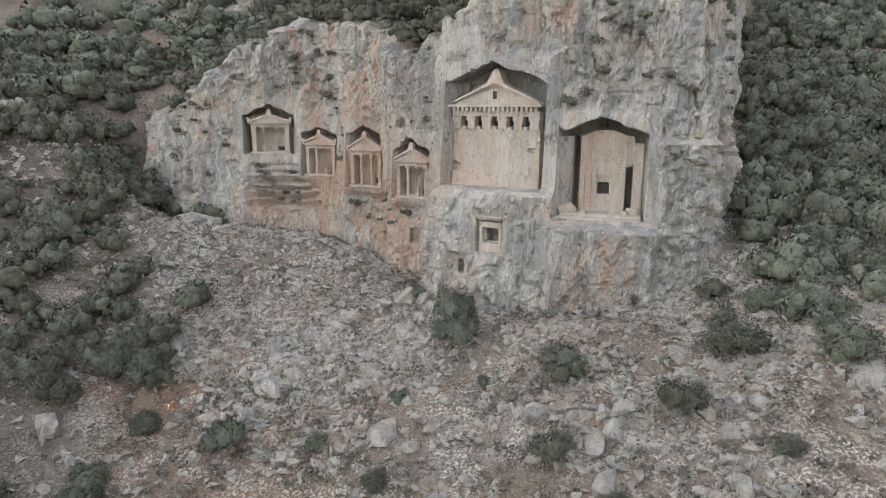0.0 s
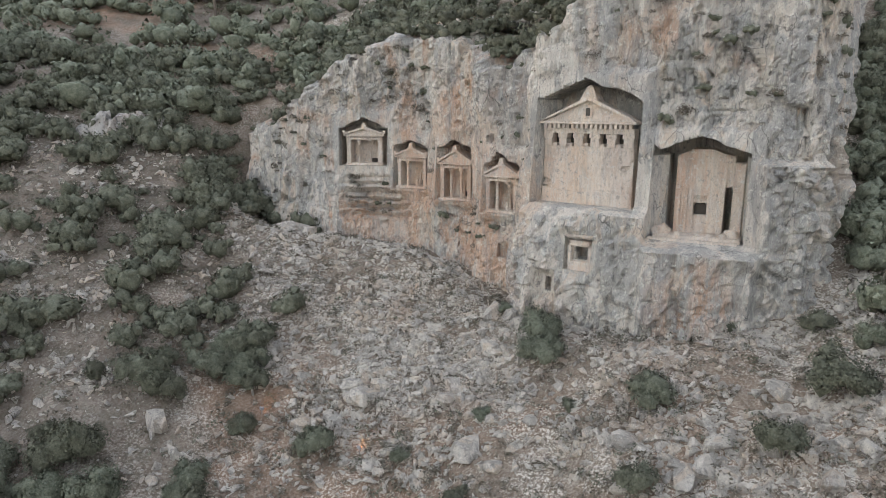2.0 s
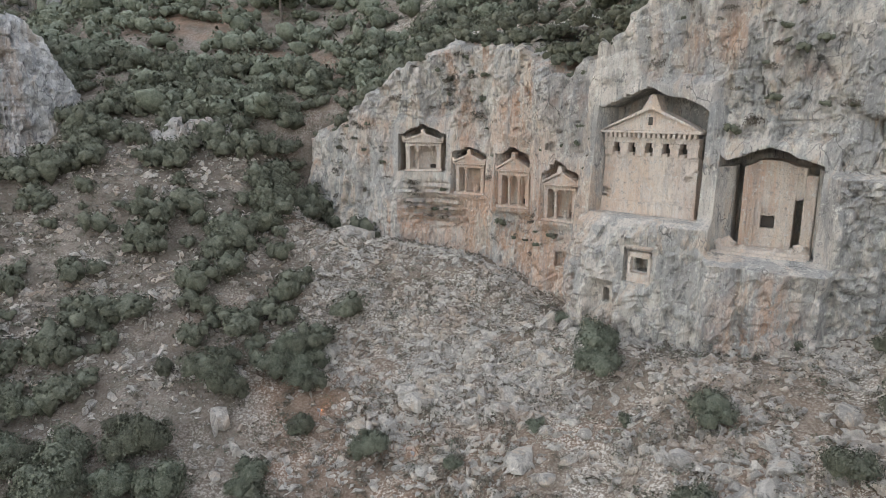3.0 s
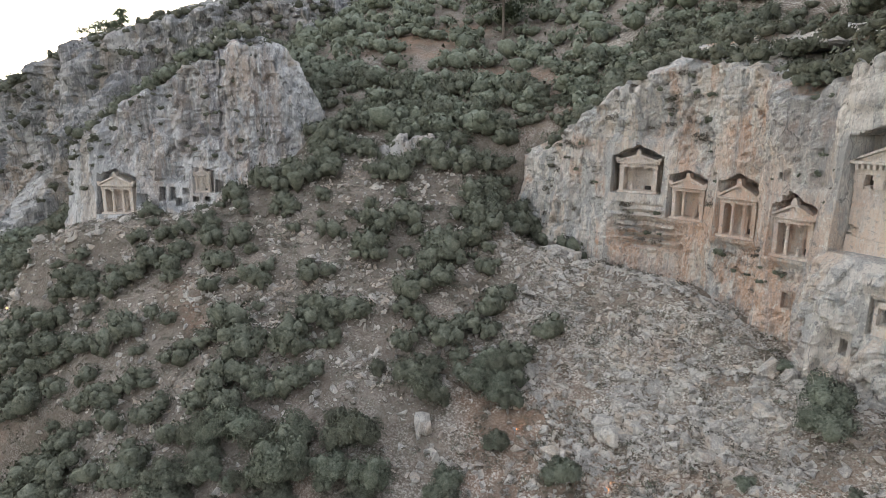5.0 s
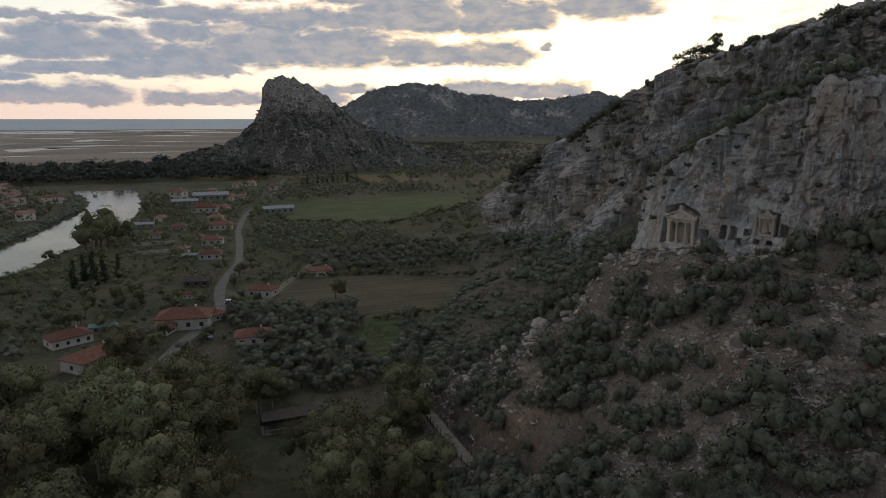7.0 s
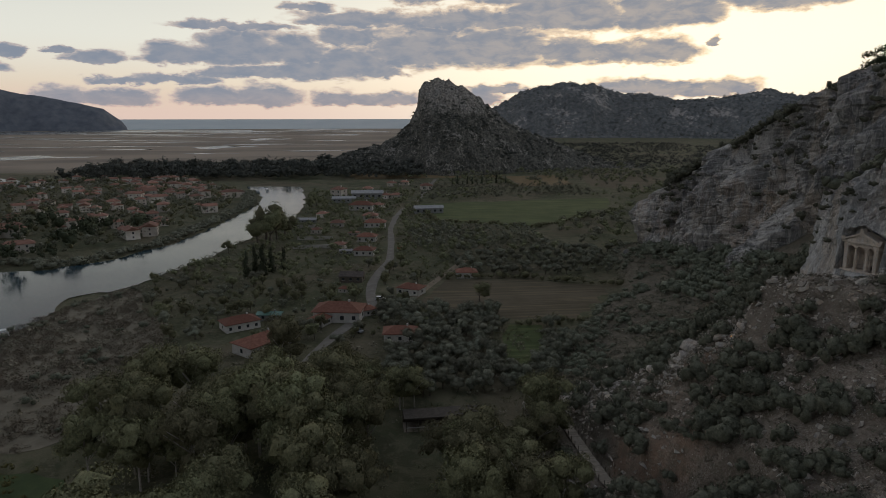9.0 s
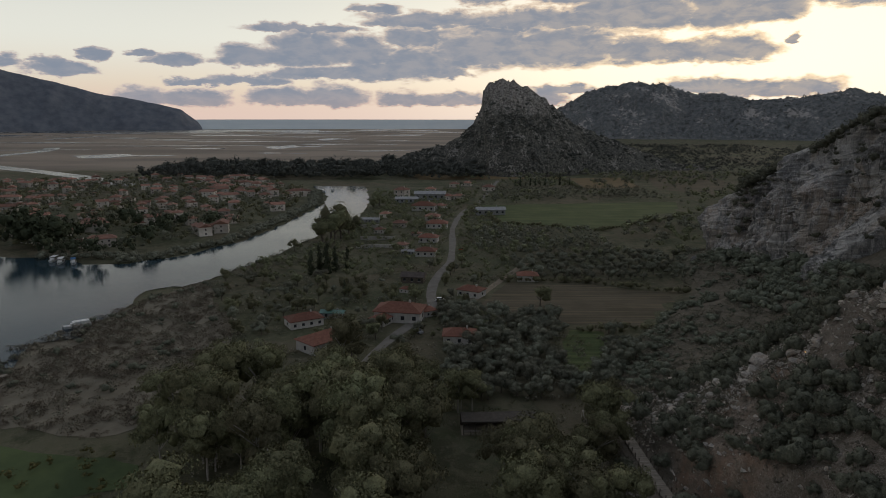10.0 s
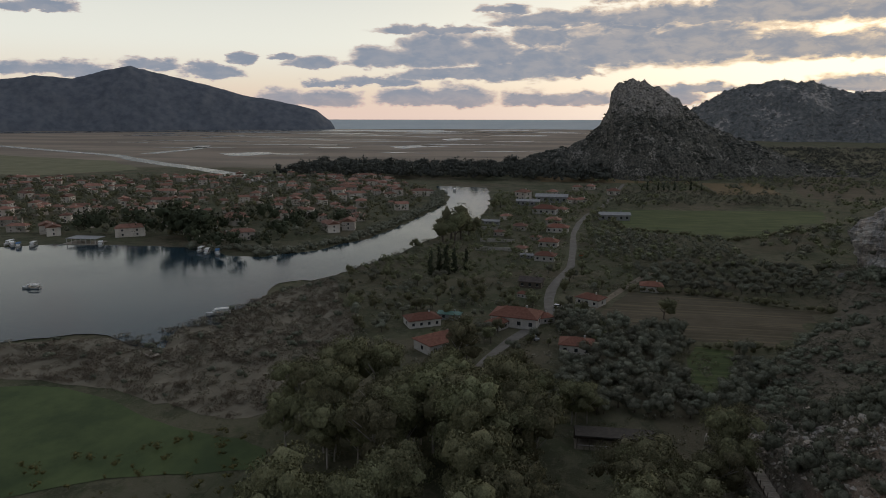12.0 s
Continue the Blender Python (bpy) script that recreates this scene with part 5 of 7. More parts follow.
def leaf_cloud(rng, lobes, count, size, core=20, thin=0.0, droop=0.0):
    """Vertices, triangles and soft normals of a crown: small leaf sprays over the skin of many clumps, round leafy inner masses."""
    L = np.array(lobes, float)
    mid = np.average(L[:, :3], axis=0, weights=L[:, 3] ** 2)
    w = L[:, 3] * L[:, 4]
    k = rng.choice(len(L), count, p=w / w.sum())
    d = unit(rng.normal(size=(count, 3)))
    d[:, 2] = np.where(d[:, 2] < -0.35, -0.6 * d[:, 2], d[:, 2])
    q = np.where(rng.random(count) > thin, rng.uniform(0.8, 1.14, count), rng.uniform(0.4, 0.85, count))[:, None]
    c = L[k, :3] + d * L[k][:, [3, 3, 4]] * q
    a = unit(np.cross(d, rng.normal(size=(count, 3))))
    b = np.cross(d, a) + d * rng.uniform(-0.5, 0.8, (count, 1)) - np.array([0, 0, droop])
    s = (size * rng.uniform(0.6, 1.35, count))[:, None]
    V = np.stack([c - a * s, c + a * s * 0.9 - d * 0.2 * s, c + b * s * 1.2], 1).reshape(-1, 3)
    N = np.repeat(unit(d + 0.5 * unit(c - mid) + 0.6 * rng.normal(size=(count, 3)) + np.array([0, 0, 0.15])), 3, axis=0)
    F = np.arange(3 * count).reshape(-1, 3)
    if core:
        bm = bmesh.new()
        bmesh.ops.create_icosphere(bm, subdivisions=1, radius=1)
        ico = np.array([v.co[:] for v in bm.verts])
        tri = np.array([[v.index for v in f.verts] for f in bm.faces])
        bm.free()
        Vs, Ns, Fs, n = [V], [N], [F], len(V)
        for x, y, z, r, rz in lobes[:core]:
            P = ico * (0.70 + 0.16 * rng.normal(size=(len(ico), 1))) * (r, r, rz) + (x, y, z)
            Vs.append(P)
            Ns.append(unit(ico + 0.55 * unit(P - mid) + (0, 0, 0.1)))
            Fs.append(tri + n)
            n += len(ico)
        V, N, F = np.concatenate(Vs), np.concatenate(Ns), np.concatenate(Fs)
    return V, F, N


def clumps(rng, lobes, n, share):
    """Small clumps sitting on the upper skin of larger lobes."""
    out = list(lobes)
    for x, y, z, r, rz in lobes:
        for _ in range(n):
            d = unit(rng.normal(size=3))
            d[2] = abs(d[2]) * 1.1 - 0.25
            q = share * rng.uniform(0.75, 1.3)
            out.append((x + d[0] * r * 0.85, y + d[1] * r * 0.85, z + d[2] * rz * 0.85, r * q, rz * q * 1.05))
    return out


def lobes_of(rng, kind):
    if kind == "bush":
        base = [(0, 0, 0.46, 0.60, 0.46)] + [(0.5 * math.cos(a), 0.5 * math.sin(a), rng.uniform(0.22, 0.68), rng.uniform(0.28, 0.46), rng.uniform(0.26, 0.42)) for a in rng.uniform(0, 6.28, 6)]
        return clumps(rng, base, 3, 0.42)
    if kind == "olive":
        return clumps(rng, [(0.5 * math.cos(a) * q, 0.5 * math.sin(a) * q, rng.uniform(0.5, 1.0), rng.uniform(0.26, 0.42), rng.uniform(0.22, 0.34)) for a, q in zip(rng.uniform(0, 6.28, 8), rng.uniform(0.2, 1.15, 8))], 2, 0.45)
    if kind == "gum":
        return clumps(rng, [(0.34 * math.cos(a) * q, 0.34 * math.sin(a) * q, z, rng.uniform(0.15, 0.25), rng.uniform(0.13, 0.21)) for a, q, z in zip(rng.uniform(0, 6.28, 12), rng.uniform(0.1, 1.15, 12), rng.uniform(0.42, 1.02, 12))], 4, 0.46)
    if kind == "fir":
        return [((0.24 * (1.1 - z)) * math.cos(a), (0.24 * (1.1 - z)) * math.sin(a), z, 0.10 + 0.13 * (1.05 - z), 0.07) for a, z in zip(rng.uniform(0, 6.28, 13), np.linspace(0.28, 1.0, 13))]
    if kind == "pine":
        return [(0.30 * math.cos(a) * q, 0.30 * math.sin(a) * q, z, rng.uniform(0.15, 0.24), rng.uniform(0.11, 0.17)) for a, q, z in zip(rng.uniform(0, 6.28, 12), rng.uniform(0.2, 1.1, 12), np.linspace(0.36, 0.98, 12))]
    return [(0.03 * math.cos(a), 0.03 * math.sin(a), z, 0.13 * (1.08 - z) + 0.03, 0.14) for a, z in zip(rng.uniform(0, 6.28, 9), np.linspace(0.12, 0.97, 9))]     # cypress


def trunk_mesh(rng, kind, mat):
    bm = bmesh.new()
    if kind in ("bush", "dry"):
        for a in rng.uniform(0, 6.28, 4):
            stem(bm, (0, 0, -0.1), (0.25 * math.cos(a), 0.25 * math.sin(a), 0.5), 0.035, 0.015)
    else:
        top = {"olive": 0.55, "gum": 0.7, "pine": 0.9, "fir": 0.98, "cypress": 0.8}[kind]
        r = {"olive": 0.055, "gum": 0.022, "pine": 0.024, "fir": 0.022, "cypress": 0.02}[kind]
        stem(bm, (0, 0, -0.08), (0.03, 0.02, top), r, r * 0.45, 7)
        for k in range({"olive": 4, "gum": 6, "pine": 7, "fir": 5, "cypress": 0}[kind]):
            a, z = rng.uniform(0, 6.28), top * rng.uniform(0.45, 0.95)
            q = rng.uniform(0.2, 0.4)
            stem(bm, (0.02, 0.01, z), (q * math.cos(a), q * math.sin(a), z + (0.3 if kind != "pine" else 0.03)), r * 0.5, r * 0.2, 5)
    me = bpy.data.meshes.new("trunk")
    bm.to_mesh(me)
    bm.free()
    me.materials.append(mat)
    return me


def stem(bm, a, b, ra, rb, sides=5):
    a, b = Vector(a), Vector(b)
    q = (b - a).to_track_quat("Z", "Y")
    rings = [[bm.verts.new(c + q @ Vector((r * math.cos(6.2832 * k / sides), r * math.sin(6.2832 * k / sides), 0))) for k in range(sides)] for c, r in ((a, ra), (b, rb))]
    for k in range(sides):
        bm.faces.new((rings[0][k - 1], rings[0][k], rings[1][k], rings[1][k - 1]))
    bm.faces.new(rings[1])


PLANTS = {}


def plant_kind(key, kind, leaves, bark, count, size, variants, thin=0.0, core=20, droop=0.0):
    """Meshes of a kind of plant, one metre high or wide, in several shapes: trunk, full crown, and lighter crowns for far woods."""
    r = np.random.default_rng(sum(map(ord, key)))
    PLANTS[key] = []
    for _ in range(variants):
        lobes = lobes_of(r, kind)
        V, F, N = leaf_cloud(r, lobes, count, size, core, thin, droop)
        rare = kind in ("pine", "fir")
        far = leaf_cloud(r, lobes, 84, size * 2.5, min(core, 2))
        middle = leaf_cloud(r, lobes, 330, size * 1.75, 3 if rare else min(core, 6))
        tiny = leaf_cloud(r, lobes, 30, size * 3.8, 0)
        PLANTS[key].append((trunk_mesh(r, kind, bark), mesh_of("crown", V, F, leaves, False, N), far, middle, tiny))


plant_kind("bush", "bush", LEAF, BARK, 3900, 0.033, 6, 0.10, 9)
plant_kind("olive", "olive", OLIVE, BARK, 1000, 0.034, 4, 0.2, 8)
plant_kind("broad", "olive", BROAD, BARK, 1000, 0.034, 4, 0.1, 8)
plant_kind("gum", "gum", GUM_LEAF, PALE_BARK, 4600, 0.0155, 5, 0.12, 12, 0.5)
plant_kind("pine", "pine", PINE, BARK, 3000, 0.024, 2, 0.35, 0)
plant_kind("fir", "fir", PINE, BARK, 2400, 0.024, 1, 0.35, 0)
plant_kind("cypress", "cypress", PINE, BARK, 320, 0.04, 2)
plant_kind("dry", "bush", DRY, BARK, 700, 0.040, 3, 0.6, 0)
plant_kind("reed", "bush", REED, BARK, 500, 0.034, 4, 0.3, 0)


def plant(name, key, x, y, z, size, label, category, group, k=0, turn=0.0, tall=1.0):
    trunk, crown = PLANTS[key][k % len(PLANTS[key])][:2]
    ob = new(name, trunk)
    ob.matrix_world = Matrix.LocRotScale((x, y, z), Euler((0, 0, turn)), (size, size, size * tall))
    c = new("crown", crown)
    c.parent = ob
    return tagged(ob, label, category, group)


def thicket(name, key, spots, mat, label, category, level=2):
    """Many plants as one mesh: spots are rows of x, y, z, size, turn, tall."""
    Vs, Fs, Ns, n = [], [], [], 0
    for i, (x, y, z, s, turn, tall) in enumerate(spots):
        V, F, N = PLANTS[key][i % len(PLANTS[key])][level]
        c, d = math.cos(turn), math.sin(turn)
        P = np.empty_like(V)
        P[:, 0], P[:, 1], P[:, 2] = x + s * (V[:, 0] * c - V[:, 1] * d), y + s * (V[:, 0] * d + V[:, 1] * c), z + s * tall * V[:, 2]
        Vs.append(P)
        Fs.append(F + n)
        if N is not None:
            Ns.append(np.stack([N[:, 0] * c - N[:, 1] * d, N[:, 0] * d + N[:, 1] * c, N[:, 2]], -1))
        n += len(V)
    if Vs:
        tagged(new(name, mesh_of(name, np.concatenate(Vs), np.concatenate(Fs), mat, False, np.concatenate(Ns) if Ns else None)), label, category, kind="stuff")


def on_rock(wall, x, y, depth):
    """True where places lie on a cliff's rock, from its foot line back to depth."""
    s = np.arange(0, wall.length, 1.0)
    P, N = wall.at(s), wall.out(s, 3)
    k = np.argmin((x[:, None] - P[:, 0]) ** 2 + (y[:, None] - P[:, 1]) ** 2, axis=1)
    d = (x - P[k, 0]) * N[k, 0] + (y - P[k, 1]) * N[k, 1]
    return (d > -depth) & (d < 1.2) & (k > 0) & (k < len(s) - 1)


def inside(x, y, outline):
    """True where places lie within an outline."""
    hit = np.zeros(x.shape, bool)
    for (xa, ya), (xb, yb) in zip(outline, outline[1:] + outline[:1]):
        cross = (ya > y) != (yb > y)
        hit ^= cross & (x < (xb - xa) * (y - ya) / ((yb - ya) or 1e-9) + xa)
    return hit


def scatter(seed, n, area, size, chance, tall=(0.8, 1.15), sink=0.06, skew=1):
    """Random places with a size, a turn and a stretch; chance(x, y, height) is the share that stays."""
    r = np.random.default_rng(seed)
    x, y = r.uniform(area[0], area[1], n), r.uniform(area[2], area[3], n)
    z = height(x, y)
    s = r.uniform(*size, n) * r.uniform(0.7, 1.15, n)
    if skew > 1:        # many small ones, few large
        s = size[0] + (size[1] - size[0]) * r.random(n) ** skew
    keep = r.random(n) < chance(x, y, z)
    return np.stack([x, y, z - sink * s, s, r.uniform(0, 6.28, n), r.uniform(*tall, n)], -1)[keep]




def off_rock(x, y, depth=7):
    walk_y = np.interp(x, [-135, -115, -98, -80], [40.5, 41.2, 43, 45])
    path = (np.abs(y - walk_y) < 2.2) | ((y < walk_y) & (y > walk_y - 3.5))
    return ~(path & (x > -136) & (x < -82)) & ~np.any([on_rock(w, x, y, depth) for w in (WALL_A, WALL_B)] + [on_rock(WALL_C, x, y, 30) & (x < -125)], axis=0)


def scree(x, y):
    """The stony fan under the near cliff, and the bare rib under the middle one."""
    fan = smooth(x - 0.35 * (90 - y), -32, -25) * smooth(x, 46, 36) * smooth(y, 96, 84)
    rib = smooth(np.abs((y - 74) - 0.83 * (x + 100)), 11, 4) * smooth(x, -90, -98) * smooth(x, -150, -138)
    return fan, rib


def bush_chance(x, y, z):
    """Thick scrub on the hill west of the near cliff, thin on the scree below it."""
    fan, rib = scree(x, y)
    patch = vnoise(x / 9, y / 9, seed=40) * 0.6 + 0.5
    thick = 0.66 + 0.4 * smooth(y, 56, 34) * smooth(x, -24, -34) + 0.85 * smooth(y, 80, 108) + 0.5 * smooth(x, 36, 46)
    thick = np.maximum(thick - 1.5 * fan, 0.008) * (1 - 0.85 * rib) * (1 - 0.25 * smooth(x, -44, -36) * smooth(x, -20, -28) * smooth(y, 82, 76))
    apron, _ = foot_of(x, y)
    thick = thick * (1 - 0.9 * smooth(apron, 9, 5) * (x > -19)) * (1 - 0.9 * smooth(foot_of(x, y, MIDDLE_FOOT)[0], 7, 4))
    return np.where((z > 3) & off_rock(x, y), thick * np.clip(0.9 * patch + 0.3, 0, 2), 0)


BUSH_LABEL = "dense grey-green evergreen bush on the stony slope"
near = scatter(11, 4900, (-145, 72, 22, 118), (1.3, 3.6), bush_chance, (1.0, 1.45))
lone = np.array([(9.5, 62.5, 3.3), (17.5, 50.0, 2.7), (23.5, 40.5, 2.5), (29.0, 44.0, 3.0), (-17.5, 71.5, 3.0), (-20.5, 67.5, 2.8), (-22.5, 64.5, 2.4), (-12.0, 54.6, 2.5), (3.5, 55.0, 1.1), (14.0, 41.5, 2.3), (27.5, 58.0, 1.5), (-22.5, 51.0, 2.4), (32.0, 52.5, 1.8), (34.5, 38.5, 2.6), (35.5, 44.0, 3.2), (-28.0, 78.5, 2.6), (-26.5, 70.0, 2.4), (33.5, 47.5, 2.0), (-4.0, 52.5, 1.2), (11.0, 53.0, 1.0), (7.0, 69.0, 1.3), (1.0, 46.5, 1.4), (27.5, 34.5, 1.3), (-29.5, 97.5, 2.4), (-28.0, 93.5, 2.6), (-33.0, 99.0, 3.0), (-27.0, 89.5, 2.3), (-31.0, 92.5, 2.7), (-36.0, 96.0, 2.8), (-34.5, 103.0, 3.0), (-25.6, 93.8, 1.6)])
near = np.concatenate([near, np.column_stack([lone[:, :2], height(lone[:, 0], lone[:, 1]) - 0.15, lone[:, 2], np.arange(len(lone)), np.full(len(lone), 1.2)])])
near = near[np.argsort(np.hypot(near[:, 0], near[:, 1]))]
for i, (x, y, z, s, a, b) in enumerate(near[:320]):
    plant("bush", "bush", x, y, z, s, BUSH_LABEL, "bush", "hillside bushes", i, a, b)
thicket("bushes_slope", "bush", near[320:], LEAF, "dense grey-green evergreen scrub on the upper slope", "scrub", 3)
east = scatter(14, 640, (38, 96, 40, 112), (2.0, 3.8), lambda x, y, z: np.where(off_rock(x, y, 4) & (y - 43 > -1.2 * (x - 40)), 0.85, 0), (1.0, 1.4))
thicket("bushes_east", "bush", east, LEAF, "thick dark evergreen wood beside the near cliff", "scrub", 3)
upper = scatter(12, 5200, (-300, 100, 100, 300), (2.8, 5.2), lambda x, y, z: np.where((z > 10) & off_rock(x, y, 9), 0.85, 0), (0.8, 1.2))
thicket("bushes_upper", "bush", upper, LEAF, "thick evergreen scrub covering the hill above the cliffs", "scrub")
small = scatter(13, 21000, (-150, 50, 24, 100), (0.35, 1.05), lambda x, y, z: np.where((z > 3) & off_rock(x, y, 3), 0.3 + 0.2 * (x < -75) + 0.5 * (vnoise(x / 5, y / 5, seed=8) > 0.0), 0), (0.6, 1.0))
thicket("low_scrub_green", "bush", small[::4], LEAF, "low green cushions of scrub among the stones", "scrub", 4)
thicket("low_scrub_dry", "dry", np.concatenate([small[1::4], small[2::4], small[3::4]]), DRY, "low dry grey-brown scrub among the stones", "scrub", 4)


def ledge_plants(wall, seed, n, lo, hi, size, key, mat, name, label, lean, lean_from):
    """Tufts rooted in cracks of a cliff."""
    r = np.random.default_rng(seed)
    s = r.uniform(wall.length * lo, wall.length * hi, n)
    top = np.interp(s, wall.knots, wall.tops)
    P, N = wall.at(s), wall.out(s)
    foot = height(P[:, 0], P[:, 1])
    z = foot + (top - foot) * r.uniform(0.05, 1.0, n) ** 0.7
    off = -lean * (z - lean_from) - 0.3
    rows = np.stack([P[:, 0] + N[:, 0] * off, P[:, 1] + N[:, 1] * off, z - 0.3, r.uniform(*size, n), r.uniform(0, 6.28, n), r.uniform(0.7, 1.2, n)], -1)
    clear = np.ones(n, bool)
    for c, w, z0, z1, za, depth in (HOLLOWS_A if wall is WALL_A else HOLLOWS_B if wall is WALL_B else []):
        clear &= ~((abs(s - c) < w + 1.2) & (z > z0 - 1.4) & (z < za + 1))
    thicket(name, key, rows[clear], mat, label, "scrub", 3 if wall is WALL_A else 2)


ledge_plants(WALL_A, 21, 210, 0.05, 0.80, (0.4, 1.1), "bush", LEAF, "cliff_tufts_green", "green tufts rooted in cracks of the cliff", 0.07, 52)
ledge_plants(WALL_A, 22, 260, 0.05, 0.80, (0.4, 1.3), "dry", DRY, "cliff_tufts_dry", "dry grey tufts rooted in cracks of the cliff", 0.07, 52)
ledge_plants(WALL_B, 23, 130, 0.1, 1.0, (0.5, 1.5), "bush", LEAF, "cliff_tufts_middle", "green tufts rooted in cracks of the cliff", 0.16, 50)
ledge_plants(WALL_C, 24, 280, 0.0, 1.0, (1.2, 3.6), "bush", LEAF, "cliff_tufts_far", "dark bushes rooted on ledges of the far cliff", 0.34, 15)


def rim(wall, seed, n, size, name, lo, hi, deep, lean, lean_from, level=2, key="bush", rise=0.22, label="evergreen scrub along the cliff's rim"):
    """Bushes along the top of a cliff."""
    r = np.random.default_rng(seed)
    s = r.uniform(wall.length * lo, wall.length * hi, n)
    P, N = wall.at(s), wall.out(s)
    top = np.interp(s, wall.knots, wall.tops)
    b = r.uniform(0.5, deep, n)
    off = -lean * (top - lean_from) - b
    z = np.maximum(top + b * rise, height(P[:, 0] + N[:, 0] * off, P[:, 1] + N[:, 1] * off))
    thicket(name, key, np.stack([P[:, 0] + N[:, 0] * off, P[:, 1] + N[:, 1] * off, z - 0.3, r.uniform(*size, n), r.uniform(0, 6.28, n), r.uniform(0.8, 1.2, n)], -1), LEAF, label, "scrub", level)


rim(WALL_A, 31, 780, (1.2, 3.2), "rim_bushes_near", 0.0, 1.0, 34, 0.07, 52)
rim(WALL_A, 36, 240, (0.7, 2.2), "rim_bushes_edge", 0.0, 0.9, 9, 0.07, 52, 3)
rim(WALL_B, 32, 200, (1.2, 3.2), "rim_bushes_middle", 0.0, 1.0, 18, 0.16, 50)
rim(WALL_B, 35, 46, (1.0, 3.0), "rim_bushes_gully", 0.25, 0.7, 16, 0.16, 50, 3)
rim(WALL_C, 33, 420, (1.8, 4.2), "rim_bushes_far", 0.0, 1.0, 22, 0.34, 15)
rim(WALL_C, 34, 460, (2.2, 5.2), "rim_bushes_shoulder", 0.05, 0.55, 24, 0.34, 15)
rim(WALL_C, 37, 190, (3.6, 6.4), "rim_wood_far", 0.0, 0.3, 18, 0.34, 15, 2, "broad", 0.16, "dark evergreen wood above the far cliff's rim")

# ---------------------------------------------------------------- loose stones


def stone_mesh(seed, points=11, flat_z=0.8):
    """A broken stone: the hull of a few random corners."""
    r = np.random.default_rng(seed)
    bm = bmesh.new()
    for d in unit(r.normal(size=(points, 3))) * r.uniform(0.75, 1.05, (points, 1)) * (1.0, r.uniform(0.65, 1.0), flat_z):
        bm.verts.new(d)
    bmesh.ops.convex_hull(bm, input=bm.verts)
    bmesh.ops.delete(bm, geom=[v for v in bm.verts if not v.link_faces], context="VERTS")
    bmesh.ops.triangulate(bm, faces=bm.faces)
    bmesh.ops.recalc_face_normals(bm, faces=bm.faces)
    bm.verts.index_update()
    V = np.array([v.co[:] for v in bm.verts])
    F = np.array([[v.index for v in f.verts] for f in bm.faces])
    bm.free()
    return V, F


STONES = [stone_mesh(k, 8) for k in range(12)]
BOULDERS = [mesh_of("boulder", *stone_mesh(k + 40, 20, 0.85), STONE) for k in range(5)]


def stone_field(name, rows, label):
    Vs, Fs, n = [], [], 0
    for i, (x, y, z, s, a, b) in enumerate(rows):
        V, F = STONES[i % 12]
        c, d = math.cos(a), math.sin(a)
        Vs.append(np.stack([x + s * (V[:, 0] * c - V[:, 1] * d) * b, y + s * (V[:, 0] * d + V[:, 1] * c), z + s * V[:, 2]], -1))
        Fs.append(F + n)
        n += len(V)
    tagged(new(name, mesh_of(name, np.concatenate(Vs), np.concatenate(Fs), STONE)), label, "stones", kind="stuff")


def stone_chance(x, y, z):
    fan, rib = scree(x, y)
    clump = vnoise(x / 6, y / 6, seed=61) * 0.5 + 0.5
    return np.where((z > 3) & off_rock(x, y, 4), (0.26 + 0.72 * fan + 0.65 * rib) * (0.12 + 2.0 * clump**2), 0)


stone_field("scree_stones", scatter(41, 105000, (-70, 52, 26, 98), (0.10, 0.85), stone_chance, (0.7, 1.5), 0.02, 3.4), "pale limestone rubble strewn over the slope")
stone_field("rib_stones", scatter(42, 26000, (-150, -70, 30, 92), (0.12, 1.0), stone_chance, (0.7, 1.5), 0.05, 3.2), "pale limestone rubble on the bare rib")
rocks = scatter(43, 2600, (-150, 52, 26, 96), (0.5, 1.9), lambda x, y, z: stone_chance(x, y, z) * 0.6, (0.7, 1.4), 0.05, 2.5)
rocks = rocks[(np.hypot(rocks[:, 0] + 18.1, rocks[:, 1] - 59) > 3.5) & (np.hypot(rocks[:, 0] + 7.9, rocks[:, 1] - 54.4) > 4)]
rocks = rocks[np.argsort(np.hypot(rocks[:, 0], rocks[:, 1]))][:215]
for i, (x, y, z, s, a, b) in enumerate(rocks):
    ob = tagged(new("boulder", BOULDERS[i % 5]), "pale angular limestone boulder lying on the scree", "boulder", "boulders")
    ob.matrix_world = Matrix.LocRotScale((x, y, z), Euler((0.2 * math.sin(i), 0.2 * math.cos(i * 2.1), a)), (s * b, s, s * 0.9))
r = np.random.default_rng(44)
for f in np.linspace(0, 1, 64) ** 0.8:       # the bare rib below the middle cliff
    x, y = np.interp(f, [0, 0.3, 0.62, 1], [-84, -104, -122, -141]) + r.normal() * 3.2, np.interp(f, [0, 0.3, 0.62, 1], [75.5, 69, 57, 41]) + r.normal() * 3.0
    s = 0.45 + 1.3 * r.random() ** 2
    ob = tagged(new("boulder", BOULDERS[int(r.integers(5))]), "pale angular limestone boulder on the bare rib", "boulder", "boulders")
    ob.matrix_world = Matrix.LocRotScale((x, y, float(height(x, y)) + 0.15 * s), Euler((0.2 * r.normal(), 0.2 * r.normal(), r.uniform(0, 6))), (s * r.uniform(0.9, 1.6), s, s * r.uniform(0.6, 0.95)))
